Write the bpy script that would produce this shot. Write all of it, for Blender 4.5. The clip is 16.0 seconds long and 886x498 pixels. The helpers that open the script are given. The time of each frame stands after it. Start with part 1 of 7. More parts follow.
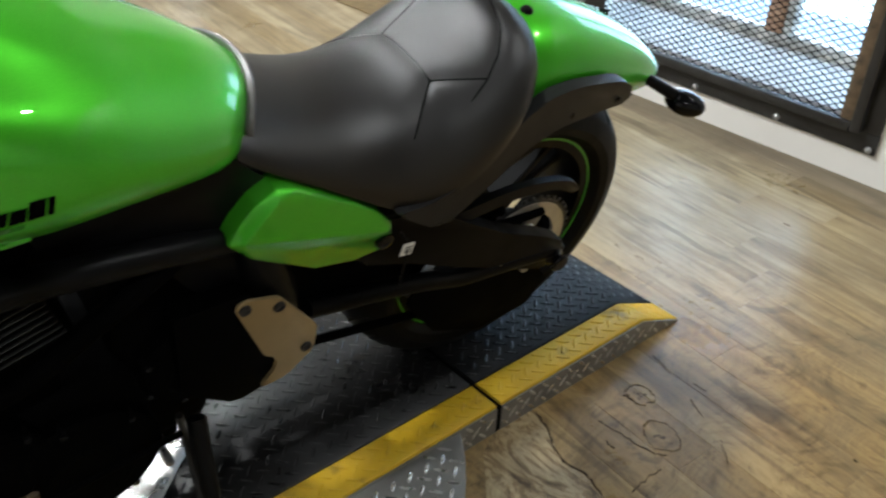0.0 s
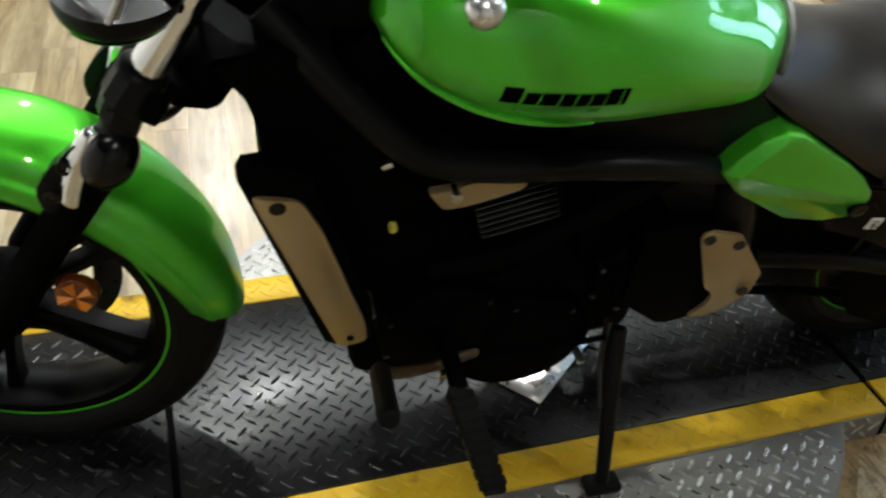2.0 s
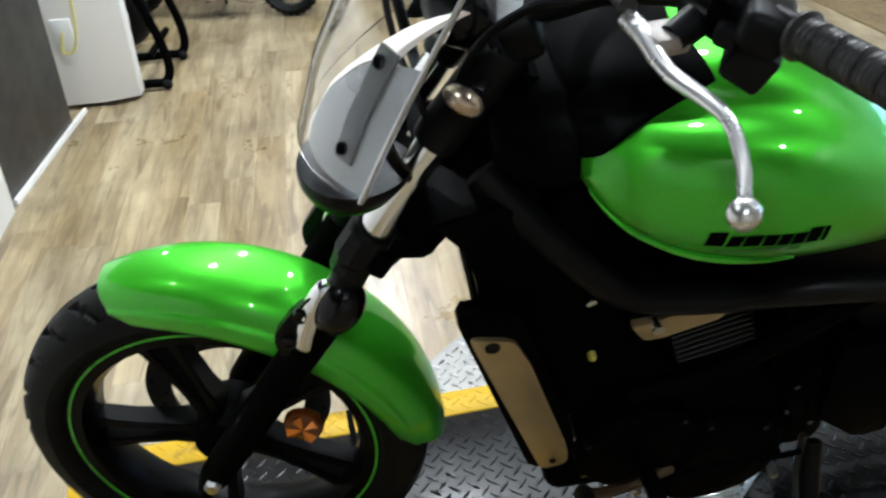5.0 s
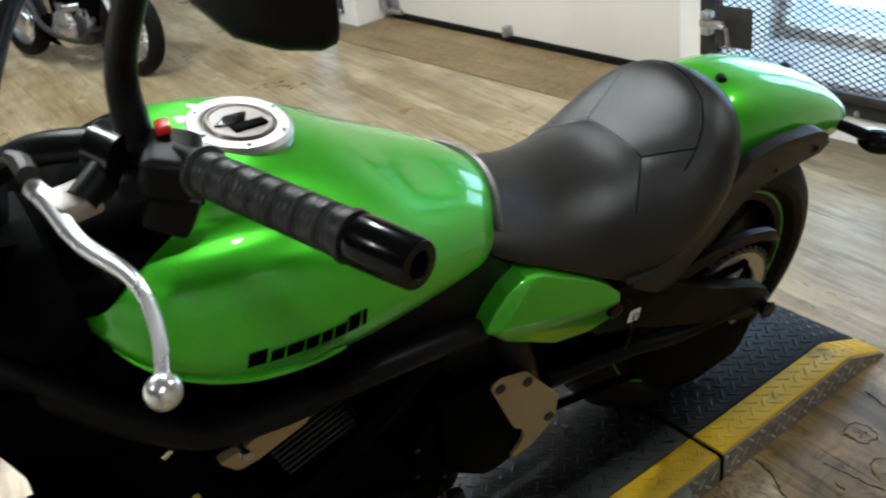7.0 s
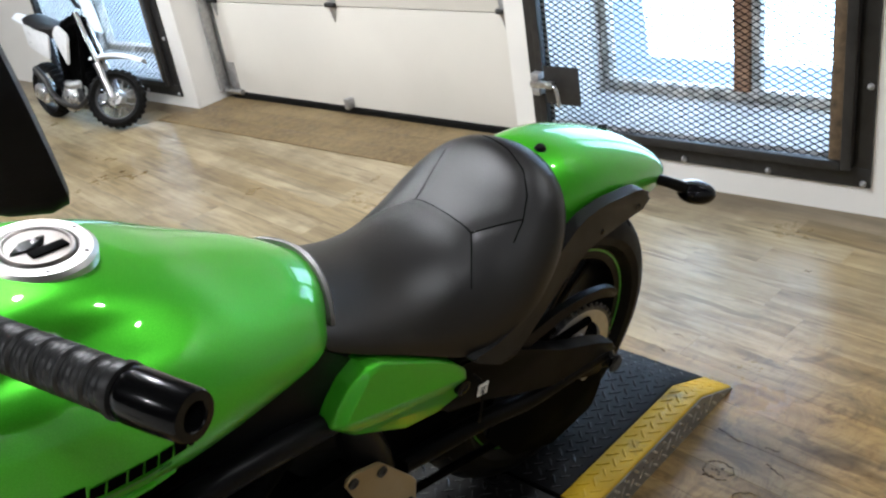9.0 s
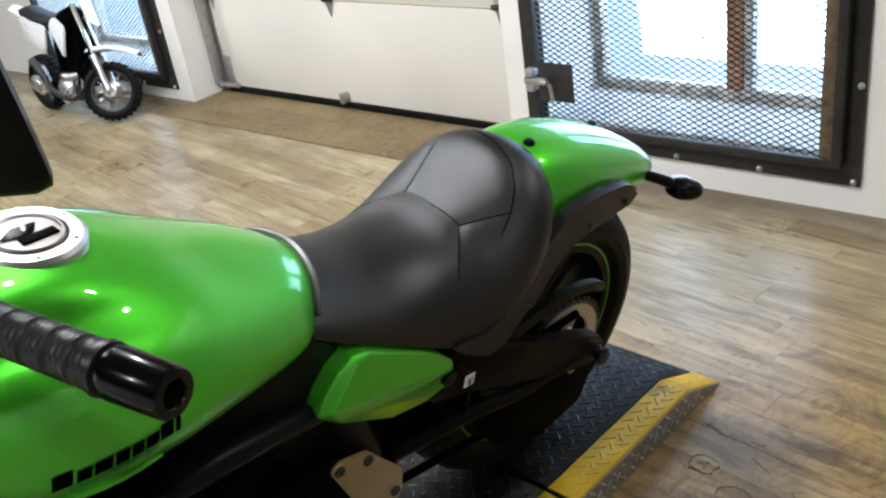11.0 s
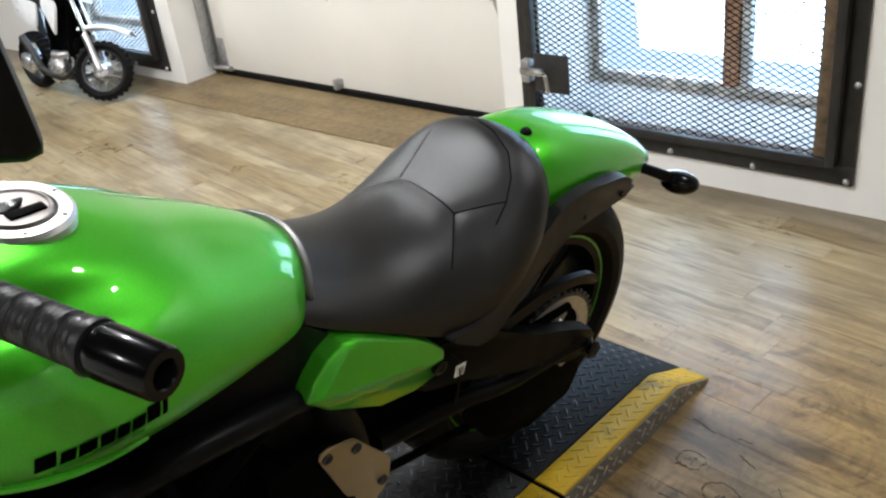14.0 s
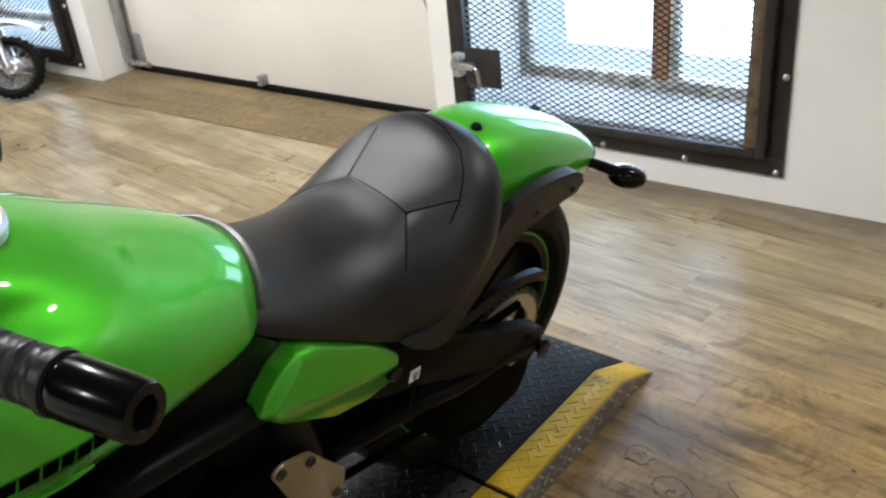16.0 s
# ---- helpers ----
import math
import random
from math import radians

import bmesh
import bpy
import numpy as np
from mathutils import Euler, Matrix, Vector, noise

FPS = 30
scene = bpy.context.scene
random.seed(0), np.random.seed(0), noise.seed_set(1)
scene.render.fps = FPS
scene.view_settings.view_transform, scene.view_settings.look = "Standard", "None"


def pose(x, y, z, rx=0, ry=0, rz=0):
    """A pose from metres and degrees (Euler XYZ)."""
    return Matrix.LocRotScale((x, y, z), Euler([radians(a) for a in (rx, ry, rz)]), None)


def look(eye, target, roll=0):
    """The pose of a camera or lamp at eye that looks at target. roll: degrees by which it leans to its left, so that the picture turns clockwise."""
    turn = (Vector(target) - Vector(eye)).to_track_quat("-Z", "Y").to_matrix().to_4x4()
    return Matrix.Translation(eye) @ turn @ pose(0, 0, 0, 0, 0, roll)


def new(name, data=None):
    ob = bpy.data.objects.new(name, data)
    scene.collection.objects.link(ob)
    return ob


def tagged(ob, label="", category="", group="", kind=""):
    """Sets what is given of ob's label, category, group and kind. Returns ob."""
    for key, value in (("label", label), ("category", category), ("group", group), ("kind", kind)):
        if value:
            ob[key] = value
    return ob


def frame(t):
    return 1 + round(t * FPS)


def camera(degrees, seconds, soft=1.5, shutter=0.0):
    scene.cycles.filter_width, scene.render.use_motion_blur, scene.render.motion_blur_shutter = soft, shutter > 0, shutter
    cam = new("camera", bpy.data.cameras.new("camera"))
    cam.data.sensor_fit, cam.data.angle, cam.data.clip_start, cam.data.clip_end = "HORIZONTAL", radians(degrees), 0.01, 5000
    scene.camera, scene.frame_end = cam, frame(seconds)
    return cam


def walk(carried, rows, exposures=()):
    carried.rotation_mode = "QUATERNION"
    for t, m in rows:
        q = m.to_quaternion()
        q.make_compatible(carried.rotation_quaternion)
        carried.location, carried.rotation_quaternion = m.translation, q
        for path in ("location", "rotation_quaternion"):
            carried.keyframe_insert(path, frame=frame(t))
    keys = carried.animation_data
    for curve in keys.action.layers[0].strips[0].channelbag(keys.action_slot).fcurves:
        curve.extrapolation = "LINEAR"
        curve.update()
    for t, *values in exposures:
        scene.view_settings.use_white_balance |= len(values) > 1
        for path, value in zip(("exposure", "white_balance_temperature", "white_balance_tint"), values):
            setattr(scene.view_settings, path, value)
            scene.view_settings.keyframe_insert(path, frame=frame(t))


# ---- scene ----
cam = camera(51.35, 16.0, soft=2.3, shutter=0.3)
# seconds, place in metres, Euler turn in degrees
PATH = [
    (0.0, 0.5576, -1.1518, 1.2811, 56.60, -2.31, -37.51),
    (0.5, 0.5008, -1.1535, 1.2766, 55.62, -2.78, -31.21),
    (1.0, 0.4526, -1.1464, 1.2707, 54.74, -2.99, -26.44),
    (1.5, 0.3886, -1.1375, 1.2641, 53.54, -3.33, -19.58),
    (2.0, 0.3263, -1.1263, 1.2611, 52.86, -3.78, -13.90),
    (2.5, 0.2656, -1.1356, 1.2562, 52.98, -3.18, -8.21),
    (3.0, 0.2262, -1.1376, 1.2637, 53.09, -3.00, -2.71),
    (3.2, 0.2137, -1.1389, 1.2647, 53.48, -2.85, -0.74),
    (4.3, 0.2086, -1.1409, 1.3152, 56.13, 0.34, -2.33),
    (5.5, 0.2781, -1.1387, 1.3698, 59.51, 4.60, -15.45),
    (6.0, 0.3293, -1.1359, 1.3729, 60.33, 5.62, -23.38),
    (6.5, 0.3713, -1.1302, 1.3669, 60.28, 6.56, -29.40),
    (7.0, 0.4065, -1.1251, 1.3656, 60.20, 7.31, -33.88),
    (7.5, 0.4433, -1.1207, 1.3686, 60.37, 8.46, -39.91),
    (8.0, 0.4654, -1.1282, 1.3822, 61.93, 9.57, -43.01),
    (8.5, 0.4671, -1.1321, 1.3846, 62.61, 8.91, -43.72),
    (9.7, 0.4655, -1.1444, 1.3847, 62.50, 8.51, -43.73),
    (11.0, 0.4639, -1.1567, 1.3848, 62.40, 8.10, -43.75),
    (11.5, 0.4628, -1.1550, 1.3762, 62.06, 6.99, -43.36),
    (12.0, 0.4639, -1.1553, 1.3781, 62.09, 7.03, -43.61),
    (12.5, 0.4662, -1.1502, 1.3784, 61.79, 6.88, -43.77),
    (13.0, 0.4652, -1.1479, 1.3802, 62.26, 6.71, -43.75),
    (13.5, 0.4659, -1.1434, 1.3763, 62.03, 6.60, -43.69),
    (14.0, 0.4657, -1.1417, 1.3749, 61.82, 6.48, -43.70),
    (14.5, 0.4634, -1.1401, 1.3738, 61.56, 6.47, -43.72),
    (15.0, 0.4625, -1.1311, 1.3691, 61.42, 6.28, -43.92),
    (15.5, 0.4645, -1.1117, 1.3608, 60.71, 6.34, -45.14),
    (16.0, 0.4681, -1.0749, 1.3622, 61.03, 5.29, -48.59),
]
walk(cam, [(t, pose(x, y, z, rx, ry, rz)) for t, x, y, z, rx, ry, rz in PATH], [(0.0, 0.42, 5850, 7), (1.2, 0.35, 6050, 3), (3.0, 0.58, 5700, 6), (5.5, 0.36, 5500, 6), (6.5, 0.22, 5750, 4), (7.0, 0.25, 5750, 5), (8.0, 0.38, 5700, 10), (16.0, 0.42, 5900, 10)])

from mathutils.bvhtree import BVHTree

# ---- light ----
world = bpy.data.worlds.new("world")
scene.world = world
world.use_nodes = True
wn = world.node_tree
sky = wn.nodes.new("ShaderNodeTexSky")
sky.sky_type, sky.sun_disc, sky.sun_elevation, sky.sun_rotation = "NISHITA", False, radians(35), radians(60)
wn.nodes["Background"].inputs["Strength"].default_value = 0.12
wn.links.new(sky.outputs[0], wn.nodes["Background"].inputs["Color"])


def area(name, m, sx, sy, watts, color):
    data = bpy.data.lights.new(name, "AREA")
    data.shape, data.size, data.size_y, data.energy, data.color = "RECTANGLE", sx, sy, watts, color
    ob = new(name, data)
    ob.matrix_world = m
    return ob


def bulb(name, x, y, z, watts, cone=136, radius=0.05, color=(1.0, 0.95, 0.87)):
    data = bpy.data.lights.new(name, "SPOT")
    data.spot_size, data.spot_blend = radians(cone), 0.35
    data.energy, data.shadow_soft_size, data.color = watts, radius, color
    ob = new(name, data)
    ob.location = (x, y, z)
    return ob


# The y -3.1 pair washes the south wall, the last the floor: added fill.
LAMPS = [(0.05, 1.10, 112), (0.55, 2.35, 150), (1.45, 1.5, 40), (2.0, 2.6, 56), (-1.0, 2.9, 62), (0.40, 4.6, 150), (1.6, -3.1, 55, 84), (-0.3, -3.1, 70, 84), (0.2, -2.2, 50, 120), (1.28, 0.42, 84), (-0.9, -0.4, 26), (2.5, -1.0, 42)]
LAMP_Z = 2.62
for lx, ly, lw, *cone in LAMPS:
    bulb("lamp_light", lx, ly, LAMP_Z - 0.07, lw, *cone)

for wx, wy, wz, sx, sz, watts in ((3.50, 0.57, 0.85, 1.0, 1.25, 28), (3.09, 4.09, 0.80, 1.15, 1.25, 40)):
    area("window_light", look((wx, wy, wz), (wx - 0.9933, wy - 0.1153, wz - 0.15)), sx, sz, watts * 0.70, (0.60, 0.81, 1.0))

# ---- materials ----


def nodes_of(name):
    m = bpy.data.materials.new(name)
    m.use_nodes = True
    nt = m.node_tree
    return m, nt, nt.nodes["Principled BSDF"]


def link(nt, a, b):
    nt.links.new(a, b)


def noise_tex(nt, scale, detail=4.0, rough=0.55, stretch=(1, 1, 1), coords="Object"):
    tc = nt.nodes.new("ShaderNodeTexCoord")
    mp = nt.nodes.new("ShaderNodeMapping")
    mp.inputs["Scale"].default_value = stretch
    nz = nt.nodes.new("ShaderNodeTexNoise")
    nz.inputs["Scale"].default_value, nz.inputs["Detail"].default_value, nz.inputs["Roughness"].default_value = scale, detail, rough
    link(nt, tc.outputs[coords], mp.inputs["Vector"])
    link(nt, mp.outputs["Vector"], nz.inputs["Vector"])
    return nz.outputs["Fac"]


def ramp(nt, fac, stops):
    cr = nt.nodes.new("ShaderNodeValToRGB")
    el = cr.color_ramp.elements
    while len(el) < len(stops):
        el.new(0.5)
    for e, (p, c) in zip(el, stops):
        e.position, e.color = p, (*c, 1) if len(c) == 3 else c
    link(nt, fac, cr.inputs["Fac"])
    return cr.outputs["Color"]


def remap(nt, fac, a, b, c, d):
    mr = nt.nodes.new("ShaderNodeMapRange")
    for n, v in (("From Min", a), ("From Max", b), ("To Min", c), ("To Max", d)):
        mr.inputs[n].default_value = v
    link(nt, fac, mr.inputs["Value"])
    return mr.outputs["Result"]


def mixed(nt, fac, c1, c2, mode="MIX"):
    mx = nt.nodes.new("ShaderNodeMix")
    mx.data_type, mx.blend_type = "RGBA", mode
    for sock, val in ((mx.inputs[0], fac), (mx.inputs[6], c1), (mx.inputs[7], c2)):
        if hasattr(val, "is_output"):
            link(nt, val, sock)
        elif isinstance(val, (int, float)):
            sock.default_value = val
        else:
            sock.default_value = (*val, 1)
    return mx.outputs[2]


def bumped(nt, bsdf, height, strength, distance):
    b = nt.nodes.new("ShaderNodeBump")
    b.inputs["Strength"].default_value, b.inputs["Distance"].default_value = strength, distance
    link(nt, height, b.inputs["Height"])
    link(nt, b.outputs["Normal"], bsdf.inputs["Normal"])


def plain(name, color, rough=0.5, metal=0.0, vary=0.12, scale=30.0, bump=0.0, bump_scale=200.0, coat=0.0, rough_vary=0.1, spec=0.5):
    m, nt, p = nodes_of(name)
    n1 = noise_tex(nt, scale)
    dark = tuple(c * (1 - vary) for c in color)
    light = tuple(min(1.0, c * (1 + vary)) for c in color)
    link(nt, ramp(nt, n1, [(0.3, dark), (0.7, light)]), p.inputs["Base Color"])
    n2 = noise_tex(nt, scale * 0.37, 6.0)
    link(nt, remap(nt, n2, 0.3, 0.7, max(0.02, rough - rough_vary), min(1.0, rough + rough_vary)), p.inputs["Roughness"])
    p.inputs["Metallic"].default_value = metal
    p.inputs["Specular IOR Level"].default_value = spec
    p.inputs["Coat Weight"].default_value = coat
    p.inputs["Coat Roughness"].default_value = 0.03
    if bump:
        bumped(nt, p, noise_tex(nt, bump_scale, 3.0), bump, 0.002)
    return m


def flake_paint(name, base, hot):
    m, nt, p = nodes_of(name)
    fl = noise_tex(nt, 900.0, 1.0)
    big = noise_tex(nt, 3.0, 2.0)
    c = mixed(nt, remap(nt, fl, 0.35, 0.75, 0.0, 0.5), base, hot)
    c = mixed(nt, remap(nt, big, 0.3, 0.7, 0.0, 0.08), c, (0.02, 0.1, 0.01))
    link(nt, c, p.inputs["Base Color"])
    p.inputs["Metallic"].default_value = 0.55
    p.inputs["Roughness"].default_value = 0.42
    p.inputs["Specular IOR Level"].default_value = 0.08
    p.inputs["Coat Weight"].default_value = 1.0
    p.inputs["Coat Roughness"].default_value = 0.012
    return m


def plate(name, paint, bare, worn_at, rough, metal_paint=0.0, spec=0.5):
    """Tread plate: paint over steel, worn through in spots, with dust."""
    m, nt, p = nodes_of(name)
    n1 = noise_tex(nt, 9.0, 8.0, 0.65)
    n2 = noise_tex(nt, 60.0, 4.0)
    mask = remap(nt, n1, worn_at, worn_at + 0.12, 0.0, 1.0)
    dust = remap(nt, n2, 0.4, 0.75, 0.0, 0.35)
    c = mixed(nt, mask, paint, bare)
    c = mixed(nt, dust, c, tuple(v * 0.85 + 0.006 for v in paint))
    link(nt, c, p.inputs["Base Color"])
    link(nt, remap(nt, n1, 0.3, 0.75, rough + 0.12, rough - 0.1), p.inputs["Roughness"])
    link(nt, remap(nt, mask, 0, 1, metal_paint, 0.9), p.inputs["Metallic"])
    p.inputs["Specular IOR Level"].default_value = spec
    bumped(nt, p, n2, 0.15, 0.002)
    return m


def plank_material(name, tones, rough=0.36, worn=False):
    m, nt, p = nodes_of(name)
    oi = nt.nodes.new("ShaderNodeObjectInfo")
    geo = nt.nodes.new("ShaderNodeNewGeometry")
    add = nt.nodes.new("ShaderNodeMath")
    add.operation = "ADD"
    link(nt, oi.outputs["Random"], add.inputs[0])
    link(nt, geo.outputs["Random Per Island"], add.inputs[1])
    fr = nt.nodes.new("ShaderNodeMath")
    fr.operation = "FRACT"
    link(nt, add.outputs[0], fr.inputs[0])
    tc = nt.nodes.new("ShaderNodeTexCoord")
    # each plank reads its own stretch of grain
    sh = nt.nodes.new("ShaderNodeVectorMath")
    sh.operation = "MULTIPLY_ADD"
    comb = nt.nodes.new("ShaderNodeCombineXYZ")
    for k in range(3):
        link(nt, fr.outputs[0], comb.inputs[k])
    sh.inputs[1].default_value = (37.0, 53.0, 11.0)
    link(nt, comb.outputs[0], sh.inputs[0])
    link(nt, geo.outputs["Position"], sh.inputs[2])
    rot = nt.nodes.new("ShaderNodeMapping")
    rot.inputs["Scale"].default_value = (34.0, 2.6, 34.0)
    link(nt, sh.outputs[0], rot.inputs["Vector"])
    g = nt.nodes.new("ShaderNodeTexNoise")
    g.inputs["Scale"].default_value, g.inputs["Detail"].default_value, g.inputs["Roughness"].default_value = 1.0, 8.0, 0.62
    g.inputs["Distortion"].default_value = 1.2
    link(nt, rot.outputs[0], g.inputs["Vector"])
    rot2 = nt.nodes.new("ShaderNodeMapping")
    rot2.inputs["Scale"].default_value = (9.0, 1.5, 9.0)
    link(nt, sh.outputs[0], rot2.inputs["Vector"])
    g2 = nt.nodes.new("ShaderNodeTexNoise")
    g2.inputs["Scale"].default_value, g2.inputs["Detail"].default_value = 1.0, 5.0
    link(nt, rot2.outputs[0], g2.inputs["Vector"])
    c1 = ramp(nt, g.outputs["Fac"], [(0.28, tones[0]), (0.5, tones[1]), (0.72, tones[2])])
    c2 = ramp(nt, g2.outputs["Fac"], [(0.3, tones[3]), (0.7, tones[2])])
    c = mixed(nt, 0.5, c1, c2)
    tone = ramp(nt, fr.outputs[0], [(0.0, (0.80, 0.75, 0.64)), (0.35, (0.98, 0.95, 0.86)), (0.7, (0.93, 0.94, 0.95)), (1.0, (1.12, 1.13, 1.15))])
    c = mixed(nt, 1.0, c, tone, "MULTIPLY")
    # long dark streaks
    rot3 = nt.nodes.new("ShaderNodeMapping")
    rot3.inputs["Scale"].default_value = (26.0, 3.4, 26.0)
    link(nt, sh.outputs[0], rot3.inputs["Vector"])
    g3 = nt.nodes.new("ShaderNodeTexNoise")
    g3.inputs["Scale"].default_value, g3.inputs["Detail"].default_value, g3.inputs["Roughness"].default_value, g3.inputs["Distortion"].default_value = 1.0, 3.0, 0.5, 0.8
    link(nt, rot3.outputs[0], g3.inputs["Vector"])
    c = mixed(nt, remap(nt, g3.outputs["Fac"], 0.54, 0.68, 0.0, 0.62), c, tones[0])
    if worn:
        # a trodden brown area round the end of the ramp
        dist = nt.nodes.new("ShaderNodeVectorMath")
        dist.operation = "DISTANCE"
        link(nt, geo.outputs["Position"], dist.inputs[0])
        dist.inputs[1].default_value = (1.72, -0.62, 0.0)
        wn_ = noise_tex(nt, 5.0, 5.0, 0.6)
        edge = nt.nodes.new("ShaderNodeMath")
        edge.operation = "MULTIPLY_ADD"
        link(nt, wn_, edge.inputs[0])
        edge.inputs[1].default_value = 0.55
        link(nt, dist.outputs["Value"], edge.inputs[2])
        swirl = nt.nodes.new("ShaderNodeTexNoise")
        swirl.inputs["Scale"].default_value, swirl.inputs["Detail"].default_value, swirl.inputs["Roughness"].default_value, swirl.inputs["Distortion"].default_value = 7.0, 7.0, 0.68, 2.6
        link(nt, geo.outputs["Position"], swirl.inputs["Vector"])
        brown = ramp(nt, swirl.outputs["Fac"], [(0.32, (0.42, 0.30, 0.15)), (0.44, (0.88, 0.70, 0.42)), (0.54, (1.15, 0.95, 0.62)), (0.66, (0.58, 0.43, 0.24))])
        c = mixed(nt, remap(nt, edge.outputs[0], 1.25, 0.72, 0.0, 0.95), c, mixed(nt, 1.0, c, brown, "MULTIPLY"))
    wd = nt.nodes.new("ShaderNodeTexNoise")
    wd.inputs["Scale"].default_value, wd.inputs["Detail"].default_value, wd.inputs["Roughness"].default_value = 2.3, 8.0, 0.68
    link(nt, geo.outputs["Position"], wd.inputs["Vector"])
    c = mixed(nt, remap(nt, wd.outputs["Fac"], 0.48, 0.70, 0.0, 0.62), c, (0.135, 0.105, 0.062))
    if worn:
        # darker brown in an uneven band along the foot of the wall
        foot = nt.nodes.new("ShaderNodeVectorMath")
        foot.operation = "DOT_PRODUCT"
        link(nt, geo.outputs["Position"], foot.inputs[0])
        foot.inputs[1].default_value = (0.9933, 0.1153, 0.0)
        foot_band = nt.nodes.new("ShaderNodeMath")
        foot_band.operation = "MULTIPLY_ADD"
        link(nt, wd.outputs["Fac"], foot_band.inputs[0])
        foot_band.inputs[1].default_value = 0.16
        link(nt, foot.outputs["Value"], foot_band.inputs[2])
        c = mixed(nt, remap(nt, foot_band.outputs[0], 2.86, 3.02, 0.0, 0.75), c, (0.070, 0.050, 0.026))
    link(nt, c, p.inputs["Base Color"])
    link(nt, remap(nt, wd.outputs["Fac"], 0.3, 0.7, rough - 0.14, rough + 0.12), p.inputs["Roughness"])
    p.inputs["Specular IOR Level"].default_value = 0.5
    bumped(nt, p, g.outputs["Fac"], 0.10, 0.002)
    return m


GREEN = flake_paint("green_pearl_paint", (0.066, 0.43, 0.013), (0.118, 0.60, 0.027))
SATIN = plain("dark_grey_satin_plastic", (0.012, 0.012, 0.0123), 0.45, vary=0.2, spec=0.2, bump=0.08, bump_scale=600)
LEATHER = plain("black_seat_vinyl", (0.0032, 0.0024, 0.0020), 0.39, vary=0.15, spec=0.52, scale=12, bump=0.25, bump_scale=420, rough_vary=0.05)
PLASTIC = plain("black_satin_plastic", (0.004, 0.004, 0.0042), 0.38, vary=0.2, spec=0.10, bump=0.08, bump_scale=600)
GLOSS = plain("black_gloss_paint", (0.003, 0.003, 0.0032), 0.2, vary=0.15, spec=0.15, coat=0.12, rough_vary=0.04)
ENGINE = plain("black_engine_paint", (0.0012, 0.0012, 0.0012), 0.55, vary=0.25, spec=0.012, bump=0.1, bump_scale=300)
WHEEL_BLACK = plain("black_wheel_paint", (0.0015, 0.0015, 0.0015), 0.38, vary=0.2, spec=0.08)
DARK_STEEL = plain("dark_brake_steel", (0.05, 0.05, 0.05), 0.4, metal=0.8)
GRIP = plain("grey_black_grip_rubber", (0.016, 0.0155, 0.015), 0.40, vary=0.2, spec=0.42, bump=0.2, bump_scale=350)
RUBBER = plain("tyre_rubber", (0.0042, 0.0041, 0.0040), 0.55, vary=0.25, spec=0.10, bump=0.12, bump_scale=250)
GOLD = plain("bronze_metal_paint", (0.38, 0.285, 0.145), 0.38, metal=0.7, vary=0.08, scale=14, rough_vary=0.06)
CHROME = plain("bright_chrome", (0.8, 0.8, 0.8), 0.12, metal=1.0, vary=0.04, rough_vary=0.05)
STEEL = plain("brushed_steel", (0.5, 0.5, 0.5), 0.33, metal=1.0, vary=0.15, scale=60)
ALU = plain("polished_lever_aluminium", (0.72, 0.71, 0.7), 0.28, metal=0.9, vary=0.08)
LIME = plain("lime_rim_tape", (0.06, 0.34, 0.015), 0.35, vary=0.08)
# Two ambers paint in the reflector's bright and dark facets.
AMBER = plain("amber_reflector", (0.60, 0.17, 0.006), 0.12, vary=0.2, coat=0.5)
AMBER_DEEP = plain("deep_amber_reflector", (0.10, 0.022, 0.002), 0.2, vary=0.3, coat=0.3)
RED = plain("red_switch_plastic", (0.6, 0.02, 0.015), 0.35)
ORANGE = plain("orange_red_fender_plastic", (0.75, 0.08, 0.01), 0.3, vary=0.08)
WHITE_PLASTIC = plain("white_fairing_plastic", (0.72, 0.72, 0.72), 0.35, vary=0.06)
TAG = plain("white_paper_tag", (0.75, 0.75, 0.72), 0.7, vary=0.05)
DECK = plate("black_painted_tread_plate", (0.0036, 0.0036, 0.0037), (0.08, 0.078, 0.074), 0.68, 0.31, 0.0, 0.34)
# Rear copies reflect less: the motorcycle's shade is put into the material.
DECK_REAR = plate("shaded_black_rear_plate", (0.004, 0.004, 0.0042), (0.05, 0.048, 0.045), 0.72, 0.48, 0.0, 0.13)
REAR_LUG = plate("shaded_black_rear_lug", (0.009, 0.009, 0.0093), (0.14, 0.135, 0.13), 0.66, 0.36, 0.1, 0.2)
DECK_LUG = plate("black_lug_paint", (0.008, 0.008, 0.0083), (0.16, 0.155, 0.15), 0.64, 0.28, 0.2, 0.35)
BARE_LUG = plain("polished_lug_aluminium", (0.55, 0.54, 0.52), 0.28, metal=0.95, vary=0.12, scale=90)
DECK_BARE = plate("bare_aluminium_tread_plate", (0.22, 0.213, 0.20), (0.38, 0.37, 0.35), 0.60, 0.42, 0.6)
YELLOW = plate("worn_yellow_tread_plate", (0.52, 0.33, 0.007), (0.10, 0.07, 0.03), 0.58, 0.5, 0.0, 0.25)
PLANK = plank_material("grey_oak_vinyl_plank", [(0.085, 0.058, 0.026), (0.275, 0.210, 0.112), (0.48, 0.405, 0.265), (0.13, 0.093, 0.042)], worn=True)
SUBFLOOR = plain("dark_floor_joint", (0.13, 0.10, 0.065), 0.8, vary=0.3, scale=8)
DIM_WALL = plain("low_bounce_wall_grey", (0.09, 0.09, 0.09), 0.7, vary=0.1, scale=3)
WALL = plain("white_wall_paint", (0.72, 0.70, 0.66), 0.6, vary=0.04, scale=3, bump=0.08, bump_scale=90)
